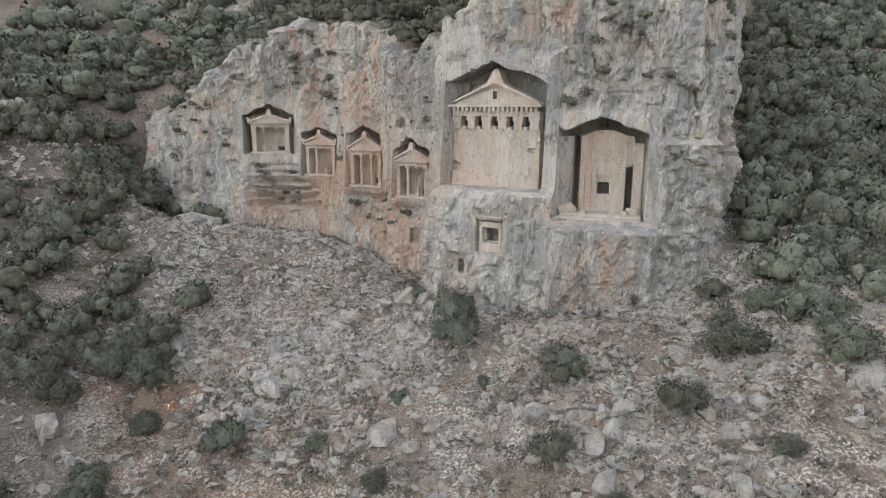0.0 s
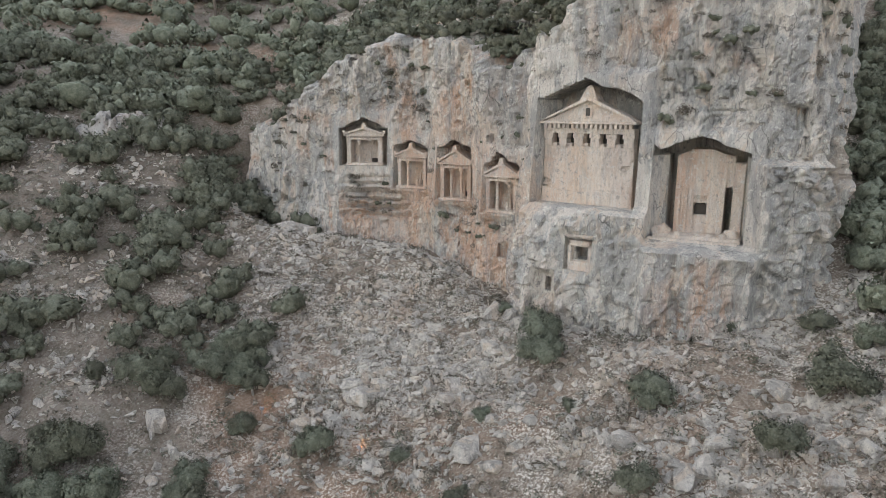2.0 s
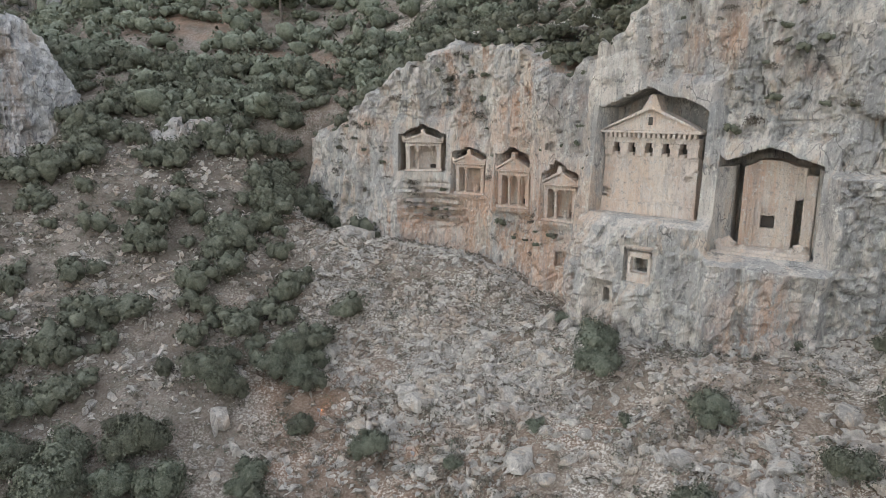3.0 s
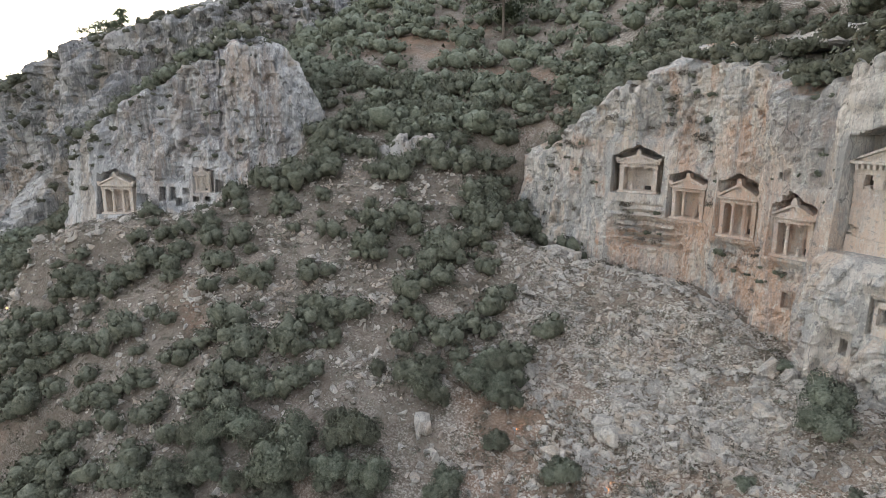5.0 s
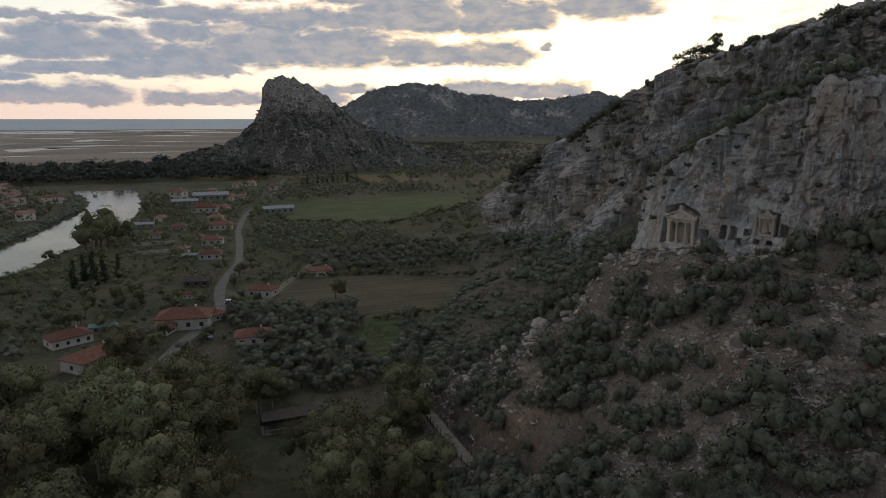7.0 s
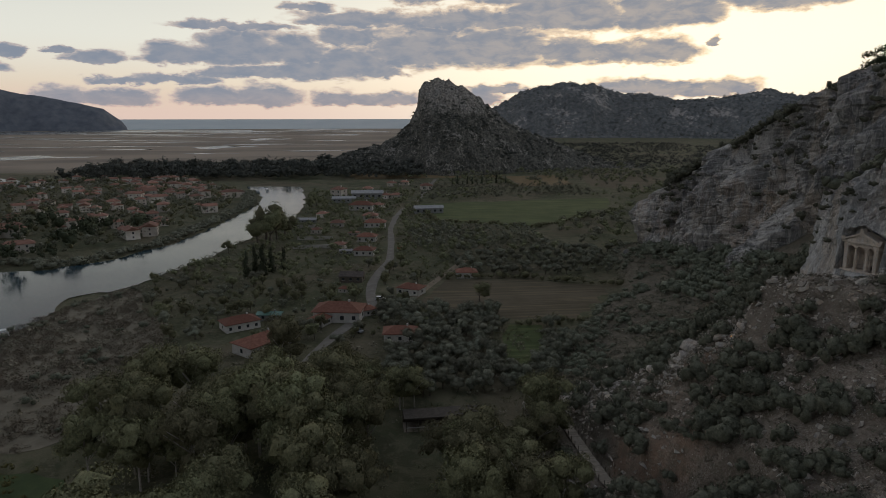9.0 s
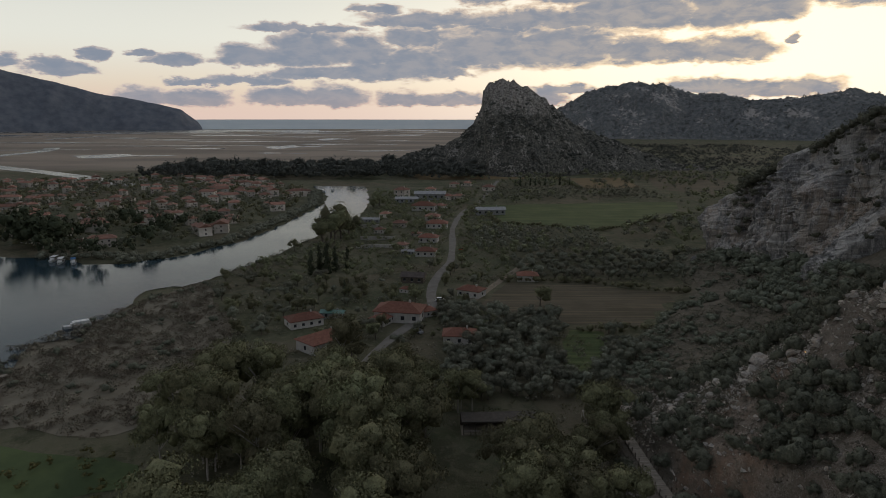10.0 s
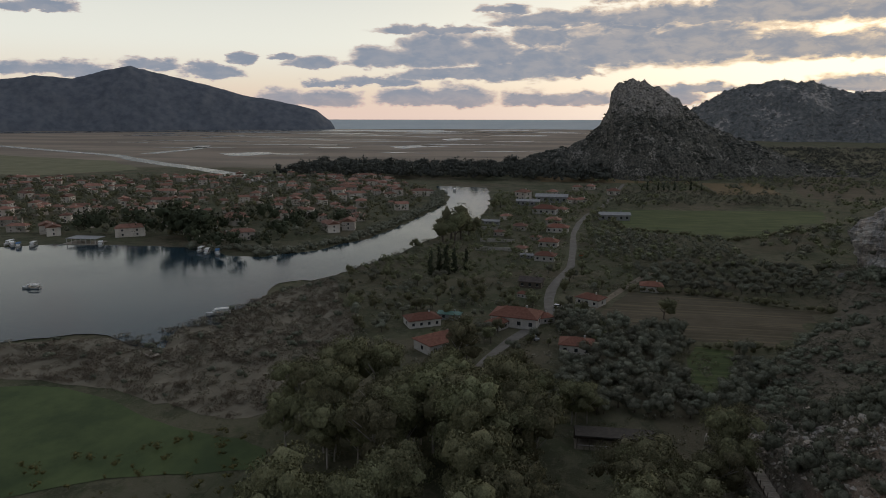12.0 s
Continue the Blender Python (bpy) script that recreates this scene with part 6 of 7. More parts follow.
for x, y, s in [(-142, 38.5, 3.2), (-145.5, 37.5, 2.7), (-139, 39.5, 2.5), (-148, 38, 2.0)]:
    ob = tagged(new("boulder", BOULDERS[int(s * 10) % 5]), "great weathered limestone crag at the hill's foot", "boulder", "boulders")
    ob.matrix_world = Matrix.LocRotScale((x, y, float(height(x, y)) + 1.0), Euler((0.1, 0.2, s)), (s, s, s * 1.3))
for x, y, s, label in [(-20.9, 87.4, 2.3, "great pale limestone block at the cliff's foot"), (-18.3, 86.4, 1.5, "great pale limestone block beside another"), (17.2, 41.3, 1.45, "great grey limestone block on the scree"),
                       (18.8, 41.6, 1.3, "great grey limestone block on the scree"), (16.6, 37.6, 1.3, "great grey limestone block on the scree"), (20.2, 43.2, 1.2, "great grey limestone block on the scree"),
                       (-120, 64, 2.2, "pale limestone block on the bare rib"), (-112, 66, 1.7, "pale limestone block on the bare rib"), (-121, 58, 2.4, "long pale limestone slab on the bare rib"), (30.4, 57.4, 1.0, "pale boulder on the tomb's terrace")]:
    z = float(height(x, y)) if s > 1.1 else 48.6
    ob = tagged(new("boulder", BOULDERS[int(s * 10) % 5]), label, "boulder", "boulders")
    ob.matrix_world = Matrix.LocRotScale((x, y, z + 0.1 * s), Euler((0.15, 0.1, s * 3)), (s * 1.3, s, s * 0.85))

# ---------------------------------------------------------------- houses
SLATE = plain("dark_old_tiles", (0.07, 0.06, 0.055), (0.12, 0.10, 0.09), 0.8)
GREEN_TIN = plain("green_sheet_roof", (0.10, 0.20, 0.17), (0.14, 0.26, 0.22), 0.5, 0.5, 0.4)
TOWN_ROOF = plain("faded_roof_tiles", (0.195, 0.10, 0.075), (0.31, 0.172, 0.13), 0.5, 0.85, 0.2, 0.7)
CREAM = plain("cream_plaster", (0.48, 0.43, 0.375), (0.68, 0.635, 0.58), 0.15, 0.9, 0.2, 0.6)
def house_kind(w, d, h, storeys, hip, wall_mat, roof_mat, sills=True):
    """A house: walls, tiled roof with eaves, windows with frames, a door and a chimney."""
    t = new("house")
    box_part("wall", t, wall_mat, -w / 2, w / 2, -d / 2, d / 2, -0.3, h)
    e, rise = 0.5, d * 0.24
    bm = bmesh.new()
    x0 = w / 2 + e
    r = (w / 2 - d / 2 * hip) if hip else w / 2 + e
    v = [bm.verts.new(p) for p in ((-x0, -d / 2 - e, h - 0.08), (x0, -d / 2 - e, h - 0.08), (x0, d / 2 + e, h - 0.08), (-x0, d / 2 + e, h - 0.08), (-r, 0, h + rise), (r, 0, h + rise),
                                   (-x0, -d / 2 - e, h + 0.1), (x0, -d / 2 - e, h + 0.1), (x0, d / 2 + e, h + 0.1), (-x0, d / 2 + e, h + 0.1))]
    for f in ((0, 3, 2, 1), (0, 1, 7, 6), (1, 2, 8, 7), (2, 3, 9, 8), (3, 0, 6, 9), (6, 7, 5, 4), (8, 9, 4, 5), (7, 8, 5), (9, 6, 4)):
        bm.faces.new([v[k] for k in f])
    roof = part("roof", bm, roof_mat, t)
    part("chimney", box(bmesh.new(), w * 0.2, w * 0.2 + 0.6, -0.3, 0.3, h + rise * 0.5, h + rise + 0.6), wall_mat, roof)
    n = max(2, int(w / 3.2)) if sills else 2
    for k in range(storeys):
        z = 1.0 + k * 2.8
        for i in range(n):
            x = -w / 2 + (i + 0.5) * w / n
            for s in (-1, 1):
                y = s * (d / 2 + 0.02)
                if k == 0 and i == n // 2 and s == 1:
                    box_part("door", t, BARK, x - 0.5, x + 0.5, min(y, y + s * 0.05), max(y, y + s * 0.05), 0, 2.1)
                    continue
                win = box_part("window", t, GLASS, x - 0.55, x + 0.55, min(y, y + s * 0.05), max(y, y + s * 0.05), z, z + 1.2)
                if sills:
                    part("sill", box(bmesh.new(), x - 0.65, x + 0.65, min(y, y + s * 0.12), max(y, y + s * 0.12), z - 0.1, z - 0.01), PLASTER, win)
        for s in (-1, 1):
            x = s * (w / 2 + 0.02)
            box_part("window", t, GLASS, min(x, x + s * 0.05), max(x, x + s * 0.05), -0.5, 0.5, z, z + 1.2)
    return t


KINDS = [house_kind(11, 8, 3.2, 1, 0.9, PLASTER, ROOF), house_kind(14, 9, 3.3, 1, 0.9, PLASTER, ROOF), house_kind(9, 8, 6.0, 2, 0.8, PLASTER, ROOF), house_kind(12, 8.5, 6.0, 2, 0.0, PLASTER, ROOF),
         house_kind(18, 9, 5.8, 2, 0.6, PLASTER, ROOF), house_kind(16, 6, 3.0, 1, 0.0, METAL, METAL), house_kind(10, 7, 2.8, 1, 0.0, BARK, SLATE), house_kind(9, 4, 2.6, 1, 0.0, METAL, GREEN_TIN),
         house_kind(10, 8, 3.4, 1, 0.9, CREAM, TOWN_ROOF, False), house_kind(9, 8.5, 6.0, 2, 0.8, CREAM, TOWN_ROOF, False), house_kind(12, 8.5, 6.0, 2, 0.0, CREAM, TOWN_ROOF, False), house_kind(17, 9, 5.8, 2, 0.6, CREAM, TOWN_ROOF, False)]
HOUSE_LABELS = ["low white house with a red tiled hip roof among trees", "long low white house with a red tiled hip roof", "two-storey white village house with a red hip roof", "two-storey white house with a red gable roof",
                "long two-storey white guest house with a red roof", "long grey metal farm shed beside the road",
                "low dark timber barn with an old dark roof", "low garden shed with a green sheet roof", "low cream village house with a faded red hip roof", "two-storey cream town house with a faded red hip roof",
                "two-storey cream town house with a faded red gable roof", "long two-storey cream guest house with a faded red roof"]


def put_house(k, x, y, turn, scale=1.0):
    ob = copy_thing(KINDS[k], Matrix.LocRotScale((x, y, 0), Euler((0, 0, radians(turn))), (scale, scale, scale)))
    ob.scale = (scale, scale, scale)
    tagged(ob, HOUSE_LABELS[k], "shed" if k in (5, 6, 7) else "house", "village houses")


NEAR_HOUSES = [(0, -204, 8, 86, 0.95), (1, -229, -13, 80, 1.2), (0, -224, -19, 150, 0.75), (0, -233, -4, 120, 0.7), (1, -199, -36, 137, 1.05), (1, -222, -47, 120, 0.85), (0, -260, 15, 60, 0.9), (0, -286, 42, 85, 0.85), (6, -284, -10, 80, 1.0),
               (7, -230, -38, 85, 0.9), (0, -266, -12, 70, 0.5)]
ROAD_HOUSES = [(0, -340, -5, 80, 0.95), (0, -379, -4, 80, 1.0), (8, -360, -19, 75, 0.7), (5, -344, -14, 85, 0.55), (8, -477, -37, 80, 0.8), (1, -430, 1, 85, 1.0), (8, -433, -24, 85, 0.9), (5, -585, -5, 88, 1.7), (9, -597, -31, 60, 1.25),
               (5, -489, 42, 95, 1.35), (8, -653, 54, 90, 1.2), (1, -513, -9, 80, 1.3), (8, -583, 10, 70, 1.0), (8, -582, 21, 85, 1.0), (8, -461, -2, 80, 1.0), (8, -520, 4, 60, 0.9), (5, -560, -25, 88, 1.2), (8, -410, -36, 85, 0.7), (8, -398, -12, 70, 0.6),
               (8, -690, 20, 85, 1.0), (8, -700, 34, 70, 1.0), (8, -640, -5, 80, 1.0), (5, -452, -46, 85, 0.8)]
for k, x, y, turn, scale in NEAR_HOUSES + ROAD_HOUSES:
    put_house(k, x, y, turn, scale)
GARDEN_WALL = plain("pale_block_wall", (0.40, 0.38, 0.35), (0.52, 0.50, 0.46), 0.6)
for x, y, long in ((-386, -35, 21), (-360, -34, 22), (-430, -44, 14)):
    wall = tagged(empty("garden_wall", pose(x, y, 0, 0, 0, 90)), "long low pale block wall in the gardens", "wall")
    box_part("wall", wall, GARDEN_WALL, -long / 2, long / 2, -0.15, 0.15, -0.2, 1.9)
    box_part("coping", wall, GARDEN_WALL, -long / 2 - 0.1, long / 2 + 0.1, -0.22, 0.22, 1.9, 2.05)
TOWN = [(-649, -660), (-689, -583), (-737, -456), (-790, -306), (-850, -252), (-700, -165), (-640, -125), (-530, -115), (-425, -128), (-388, -146), (-350, -165), (-352, -193), (-362, -285), (-345, -400)]
r = np.random.default_rng(77)
town_spots = []
while len(town_spots) < 250:
    x, y = r.uniform(-850, -345), r.uniform(-640, -112)
    if inside(np.array([x]), np.array([y]), TOWN)[0] and all(math.hypot(x - a, y - b) > 10.5 for a, b in town_spots):
        town_spots.append((x, y))
for i, (x, y) in enumerate(town_spots):
    put_house(int(r.choice([8, 8, 9, 9, 10, 10, 11])), x, y, r.choice([20, 35, 110, 125, 80]) + r.uniform(-8, 8), r.uniform(0.68, 1.02))
for k in KINDS:
    for o in (k, *k.children_recursive)[::-1]:
        bpy.data.objects.remove(o)

# ---------------------------------------------------------------- trees of the plain


def grove(seed, n, area, size, key, name, label, category, group, chance=None, tall=(0.9, 1.2)):
    for i, (x, y, z, s, a, b) in enumerate(scatter(seed, n, area, size, chance or (lambda x, y, z: np.ones(x.shape)), tall, 0.0)):
        plant(name, key, x, y, z, s, label, category, group, i, a, b)


YARD = [(-150, -2), (-98, -2), (-98, 13), (-150, 22)]
GUM = "tall grey-green gum tree with a pale forked trunk"
grove(51, 88, (-152, -86, -62, 0), (11.5, 15.5), "gum", "gum_tree", GUM, "tree", "gum trees", lambda x, y, z: np.where(inside(x, y, YARD) | ((x > -120) & (y < -45)), 0, 0.9), (1.0, 1.25))
grove(52, 16, (-118, -97, 13, 31), (10.5, 13.5), "gum", "gum_tree", GUM, "tree", "gum trees", None, (1.0, 1.2))
grove(53, 26, (-175, -142, -30, 10), (9, 13), "gum", "gum_tree", GUM, "tree", "gum trees", lambda x, y, z: np.where(inside(x, y, YARD) | ((x < -156) & (y > -6)), 0, 0.9), (1.0, 1.2))

for i, (x, y, s) in enumerate([(-122, 34.5, 11), (-126.5, 36, 12), (-119, 32, 10.5), (-130, 36, 11)]):
    plant("gum_tree", "gum", x, y, float(height(x, y)), s, GUM, "tree", "gum trees", i, i * 1.7, 1.1)


def clear_of_roads(x, y):
    road = (np.abs(y - np.interp(-x, [150, 190, 225, 236, 269, 323, 422, 500, 720], [-26, -20, -10, -4, -1, 8, 11, 21, 68])) < 4) & (x < -160)
    house = np.zeros(x.shape, bool)
    for hx, hy in ((-204, 8), (-229, -13), (-199, -36), (-222, -47), (-260, 15), (-286, 42), (-340, -5), (-379, -4), (-430, 1), (-284, -10)):
        house |= (np.hypot(x - hx, y - hy) < 8.5) | ((x > hx) & (x < hx + 13) & (np.abs(y - hy) < 5))
    brown = inside(x, y, [(-285, 29), (-240, 13), (-216, 51), (-212, 95), (-222, 110), (-260, 113), (-281, 67)])
    green = inside(x, y, [(-545, 32), (-570, 217), (-480, 186), (-412, 108), (-442, 43)])
    river = inside(x, y, BANK_TOWN + BANK_NEAR)
    return ~(road | house | brown | green | river)


OLIVE_LABEL = "silver-green olive tree in the grove"
grove(54, 420, (-236, -158, 2, 62), (3.2, 4.8), "olive", "olive_tree", OLIVE_LABEL, "tree", "olive trees", lambda x, y, z: np.where(clear_of_roads(x, y) & (z < 4) & ~inside(x, y, [(-225, 47), (-224, 61), (-204, 58), (-172, 45), (-172, 35), (-190, 40)]), 0.72, 0))
rows = [(x + 1.2 * math.sin(3 * x + y), y + 1.2 * math.cos(5 * y), 0.0, 3.6 + 0.9 * math.sin(x * y), x * y, 0.95) for x in np.arange(-332, -286, 7.5) for y in np.arange(42, 150, 6.0)]
for i, (x, y, z, s, a, b) in enumerate(rows):
    plant("olive_tree", "olive", x, y, z, s, OLIVE_LABEL, "tree", "olive trees", i, a, b)
thicket("olive_grove_far", "olive", [(x + math.sin(7 * x), y + math.cos(3 * y), 0, 3.8 + math.sin(y), x, 0.95) for x in np.arange(-418, -352, 6.5) for y in np.arange(26, 104, 6.0)], OLIVE, "far grey-green olive grove", "trees")
MIXED = "rounded green broadleaf tree beside the village gardens"
village = scatter(55, 4600, (-640, -205, -100, 40), (1.3, 4.6), lambda x, y, z: np.where(clear_of_roads(x, y) & (y > np.interp(-x, [200, 270, 310, 350, 400, 460, 536, 606], [-62, -98, -92, -79, -68, -52, -52, -58])), 0.34, 0), (0.9, 1.25), 0.0, 1.6)
village = village[np.argsort(-village[:, 0])]
for i, (x, y, z, s, a, b) in enumerate(village[:190]):
    plant("garden_tree", "broad" if i % 3 else "olive", x, y, z, s, MIXED, "tree", "garden trees", i, a, b)
thicket("garden_trees_far", "broad", village[190:], BROAD, "trees between the far village houses", "trees")
for i, (x, y, s) in enumerate([(-384, -63, 16), (-378, -60, 14), (-390, -58, 12), (-372, -66, 11), (-398, -54, 10), (-352, -78, 5), (-244, 41, 6.0), (-420, -50, 7), (-520, -50, 8), (-530, -46, 9)]):
    plant("river_tree", "broad", x, y, 0, s, "large dark broadleaf tree by the river", "tree", "river trees", i, i * 1.3, 1.15)
for i, (x, y, s) in enumerate([(-300, -55, 13), (-297, -51, 14), (-303, -48, 12), (-308, -43, 10.5), (-294, -58, 12), (-262, -38, 6)]):
    plant("cypress_tree", "cypress", x, y, 0, s, "slim dark cypress tree in a garden", "tree", "cypress trees", i, i, 1.0)
for i, (x, y, z, s) in enumerate([(-257, 212, 0, 18.5), (-245, 215, 0, 21), (-46, 138, 0, 15), (-228, 214, 0, 9)]):
    plant("pine_tree", "fir" if i == 1 else "pine", x, y, float(height(x, y)) - 0.3, s, "tall open pine standing on the ridge", "tree", "pine trees", i, i * 2.0, 1.0)

wood = scatter(56, 4600, (-860, -340, -650, -108), (2.6, 6.0), lambda x, y, z: np.where(inside(x, y, TOWN), 0.85, 0), (0.8, 1.3), 0.0)
thicket("town_trees", "broad", wood[::2], BROAD, "dark trees between the houses of the river town", "trees")
thicket("town_trees_pale", "olive", wood[1::2], OLIVE, "grey-green trees between the houses of the river town", "trees")
dark = scatter(57, 70, (-372, -340, -300, -205), (9, 15), lambda x, y, z: np.where(inside(x, y, TOWN), 1, 0), (1.0, 1.4), 0.0)
dark = np.concatenate([dark, scatter(65, 60, (-440, -345, -300, -140), (6, 10), lambda x, y, z: np.where(inside(x, y, TOWN), 1, 0), (1.0, 1.5), 0.0),
                       scatter(68, 60, (-366, -325, -252, -150), (4, 8), lambda x, y, z: np.where(inside(x, y, TOWN) | inside(x, y, BANK_TOWN + BANK_NEAR) | (vnoise(x / 20, y / 20, seed=4) < -0.1), 0, 1), (0.9, 1.4), 0.0)])
thicket("town_pines", "broad", dark, PINE, "tall dark trees along the town's river bank", "trees")
belt = scatter(58, 1500, (-960, -770, -360, 60), (7, 13), lambda x, y, z: np.where(~inside(x, y, BANK_TOWN + BANK_NEAR), 0.8, 0), (0.8, 1.3), 0.0)
thicket("foot_wood", "broad", belt, FAR_HAZE_LEAF, "dark wood along the foot of the cone hill", "trees")
conev = np.array([v.co[:] for v in bpy.data.objects["backdrop_cone_hill"].data.vertices])
r = np.random.default_rng(9)
pick = conev[(conev[:, 2] > 4) & (conev[:, 0] > -975)]
pick = pick[r.choice(len(pick), 3600)]
wild = vnoise(pick[:, 0] / 22, pick[:, 1] / 22, pick[:, 2] / 22, seed=18) + 0.5 * vnoise(pick[:, 0] / 7, pick[:, 1] / 7, seed=19)
pick = pick[r.random(len(pick)) < np.clip(0.6 + 1.6 * wild, 0.03, 1) * (1 - 0.88 * smooth(pick[:, 2], 72, 100))]
thicket("cone_scrub", "bush", [(x + r.uniform(-1, 1), y + r.uniform(-1, 1), z - 1.6, r.uniform(1.6, 4.8), r.uniform(0, 6.28), 0.9) for x, y, z in pick], FAR_HAZE_LEAF, "dark scrub on the cone hill's flanks", "scrub")
hillv = np.array([v.co[:] for v in bpy.data.objects["backdrop_hills"].data.vertices])
facing = hillv[: len(hillv) * 32 // 61]
facing = facing[facing[:, 2] > 3]
facing = facing[r.choice(len(facing), 4200)]
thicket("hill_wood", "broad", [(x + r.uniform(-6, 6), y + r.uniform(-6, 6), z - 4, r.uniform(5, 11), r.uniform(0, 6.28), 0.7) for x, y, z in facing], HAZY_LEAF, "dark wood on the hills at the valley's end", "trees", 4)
plain_trees = scatter(59, 3600, (-900, -330, 20, 420), (3.0, 6.5), lambda x, y, z: np.where(clear_of_roads(x, y) & (z < 2), np.clip(0.15 + 0.9 * (vnoise(x / 45, y / 45, seed=70) > 0.12) + 0.9 * smooth(y - 0.55 * (-x - 340) - 105, -10, 25) * (x > -480), 0, 0.9), 0), (0.8, 1.2), 0.0)
valley = scatter(64, 6000, (-1700, -800, 215, 800), (3, 8), lambda x, y, z: np.where(inside(x, y, [(-668, 232), (-760, 250), (-905, 280), (-900, 372), (-720, 330), (-600, 262)]), 0, np.clip(0.35 + 0.8 * (vnoise(x / 90, y / 60, seed=72) > 0.0), 0, 1)), (0.6, 1.0), 0.0, 1.4)
thicket("valley_trees", "broad", valley, FAR_HAZE_LEAF, "dark hedges and woods across the far valley", "trees", 4)
thicket("orchard_far", "olive", [(x + 1.5 * math.sin(7 * x + y), y + 1.5 * math.cos(3 * y + x), 0, 3.4 + math.sin(y * x), x, 0.9) for x in np.arange(-668, -576, 8.0) for y in np.arange(52, 214, 5.6)], OLIVE, "dark rows of olive and citrus trees beyond the green field", "trees", 4)
thicket("plain_trees", "olive", plain_trees[::2], OLIVE, "scattered trees and hedges between the fields", "trees")
thicket("plain_trees_dark", "broad", plain_trees[1::2], BROAD, "scattered dark trees and hedges between the fields", "trees")
hedge = [(x, y, 0, 3.0 + math.sin(x + y), x, 1.0) for a, b in [((-540, 34), (-446, 44)), ((-446, 44), (-414, 108)), ((-414, 108), (-480, 186)), ((-214, 50), (-216, 104)), ((-216, 104), (-258, 113)), ((-284, 30), (-280, 68)), ((-280, 68), (-258, 112)), ((-785, 150), (-660, 150))]
         for f in np.linspace(0, 1, int(math.hypot(b[0] - a[0], b[1] - a[1]) / 3.4)) for x, y in [(a[0] + (b[0] - a[0]) * f, a[1] + (b[1] - a[1]) * f)]]
thicket("field_hedges", "bush", hedge, BROAD, "dark hedges round the fields", "hedge")
foot = scatter(60, 6800, (-340, -120, 20, 135), (1.2, 3.2), lambda x, y, z: np.where((z > 0.4) & (z < 26) & off_rock(x, y, 3) & (x < -125), 0.5 * (vnoise(x / 14, y / 14, seed=71) * 1.1 + 0.45) * (1 - 0.3 * smooth(x, -290, -260) * smooth(z, 4, 10)), 0), (0.7, 1.1))
herb_area = [(-560, 40), (-560, -50), (-400, -70), (-280, -98), (-230, -80), (-140, -66), (-104, -60), (-88, -120), (-78, -120), (-80, 30), (-140, 36), (-330, 120)]
herbs = scatter(66, 15000, (-560, -78, -120, 120), (0.7, 2.6), lambda x, y, z: np.where(inside(x, y, herb_area) & clear_of_roads(x, y) & (z < 3), 0.25 + 0.55 * (vnoise(x / 12, y / 12, seed=9) > 0), 0), (0.5, 0.9), 0.0, 2)
thicket("garden_herbs", "bush", herbs[::2], BROAD, "low green herbs and brambles in the gardens", "scrub", 4)
thicket("garden_herbs_dry", "dry", herbs[1::2], DRY, "low dry brown weeds in the gardens", "scrub", 4)
fence_trees = [(-302, 9), (-296, 7), (-290, -8), (-284, 5), (-276, 4), (-270, -9), (-256, 6), (-250, -8), (-240, 4), (-214, -6), (-206, -20), (-208, -8), (-198, -12), (-190, -26), (-188, -14), (-180, -30), (-178, -18), (-172, -32), (-310, -3), (-316, 13)]
for i, (x, y) in enumerate(fence_trees):
    plant("roadside_tree", "broad" if i % 3 else "olive", x, y, 0, 3.2 + 1.3 * math.sin(i * 2.1), "rounded green tree beside the village road", "tree", "roadside trees", i, i * 1.1, 1.15)
low = scatter(67, 9000, (-345, -112, 36, 140), (0.7, 1.9), lambda x, y, z: np.where((z > 0.3) & (z < 30) & off_rock(x, y, 3) & clear_of_roads(x, y), 0.85, 0), (0.6, 0.9))
thicket("slope_herbs", "bush", low[::2], LEAF, "low grey-green thorn cushions on the stony slope", "scrub", 4)
thicket("slope_herbs_dry", "dry", low[1::2], DRY, "low dry grass tufts on the stony slope", "scrub", 4)
thicket("foot_scrub", "bush", foot, LEAF, "scrub on the stony ground under the far cliff", "scrub")

for i in range(12):
    f = i / 11
    plant("cypress_tree", "cypress", -695 + -12 * f, 86 + 61 * f, 0, 7 + 3 * math.sin(i * 2.3), "dark cypress in a row beside the vineyard", "tree", "cypress trees", i, i, 1.0)


def palm(x, y, tall):
    """A palm: ringed trunk and a crown of drooping fronds."""
    bm = bmesh.new()
    lathe(bm, [(0.32, -0.2), (0.24, 0.5), (0.2, tall * 0.5), (0.22, tall * 0.9), (0.3, tall), (0.1, tall + 0.3)], 9)
    me = bpy.data.meshes.new("trunk")
    bm.to_mesh(me)
    bm.free()
    me.materials.append(BARK)
    t = tagged(new("palm_tree", me), "small palm tree with drooping green fronds in a garden", "tree")
    t.matrix_world = pose(x, y, 0)
    for k in range(16):
        a, lift = 2.399 * k, 0.9 - 0.1 * (k % 6)
        V = []
        for f in np.linspace(0, 1, 6):
            w = 0.32 * (1 - f) ** 0.6 * (0.4 + min(1, 4 * f))
            r_, z = 2.6 * f, tall + 0.1 + 1.9 * lift * f - 2.4 * f * f
            V += [(r_ * math.cos(a) - w * math.sin(a), r_ * math.sin(a) + w * math.cos(a), z - 0.12), (r_ * math.cos(a), r_ * math.sin(a), z), (r_ * math.cos(a) + w * math.sin(a), r_ * math.sin(a) - w * math.cos(a), z - 0.12)]
        frond = new("frond", mesh_of("frond", V, grid_faces(6, 3), BROAD))
        frond.parent = t


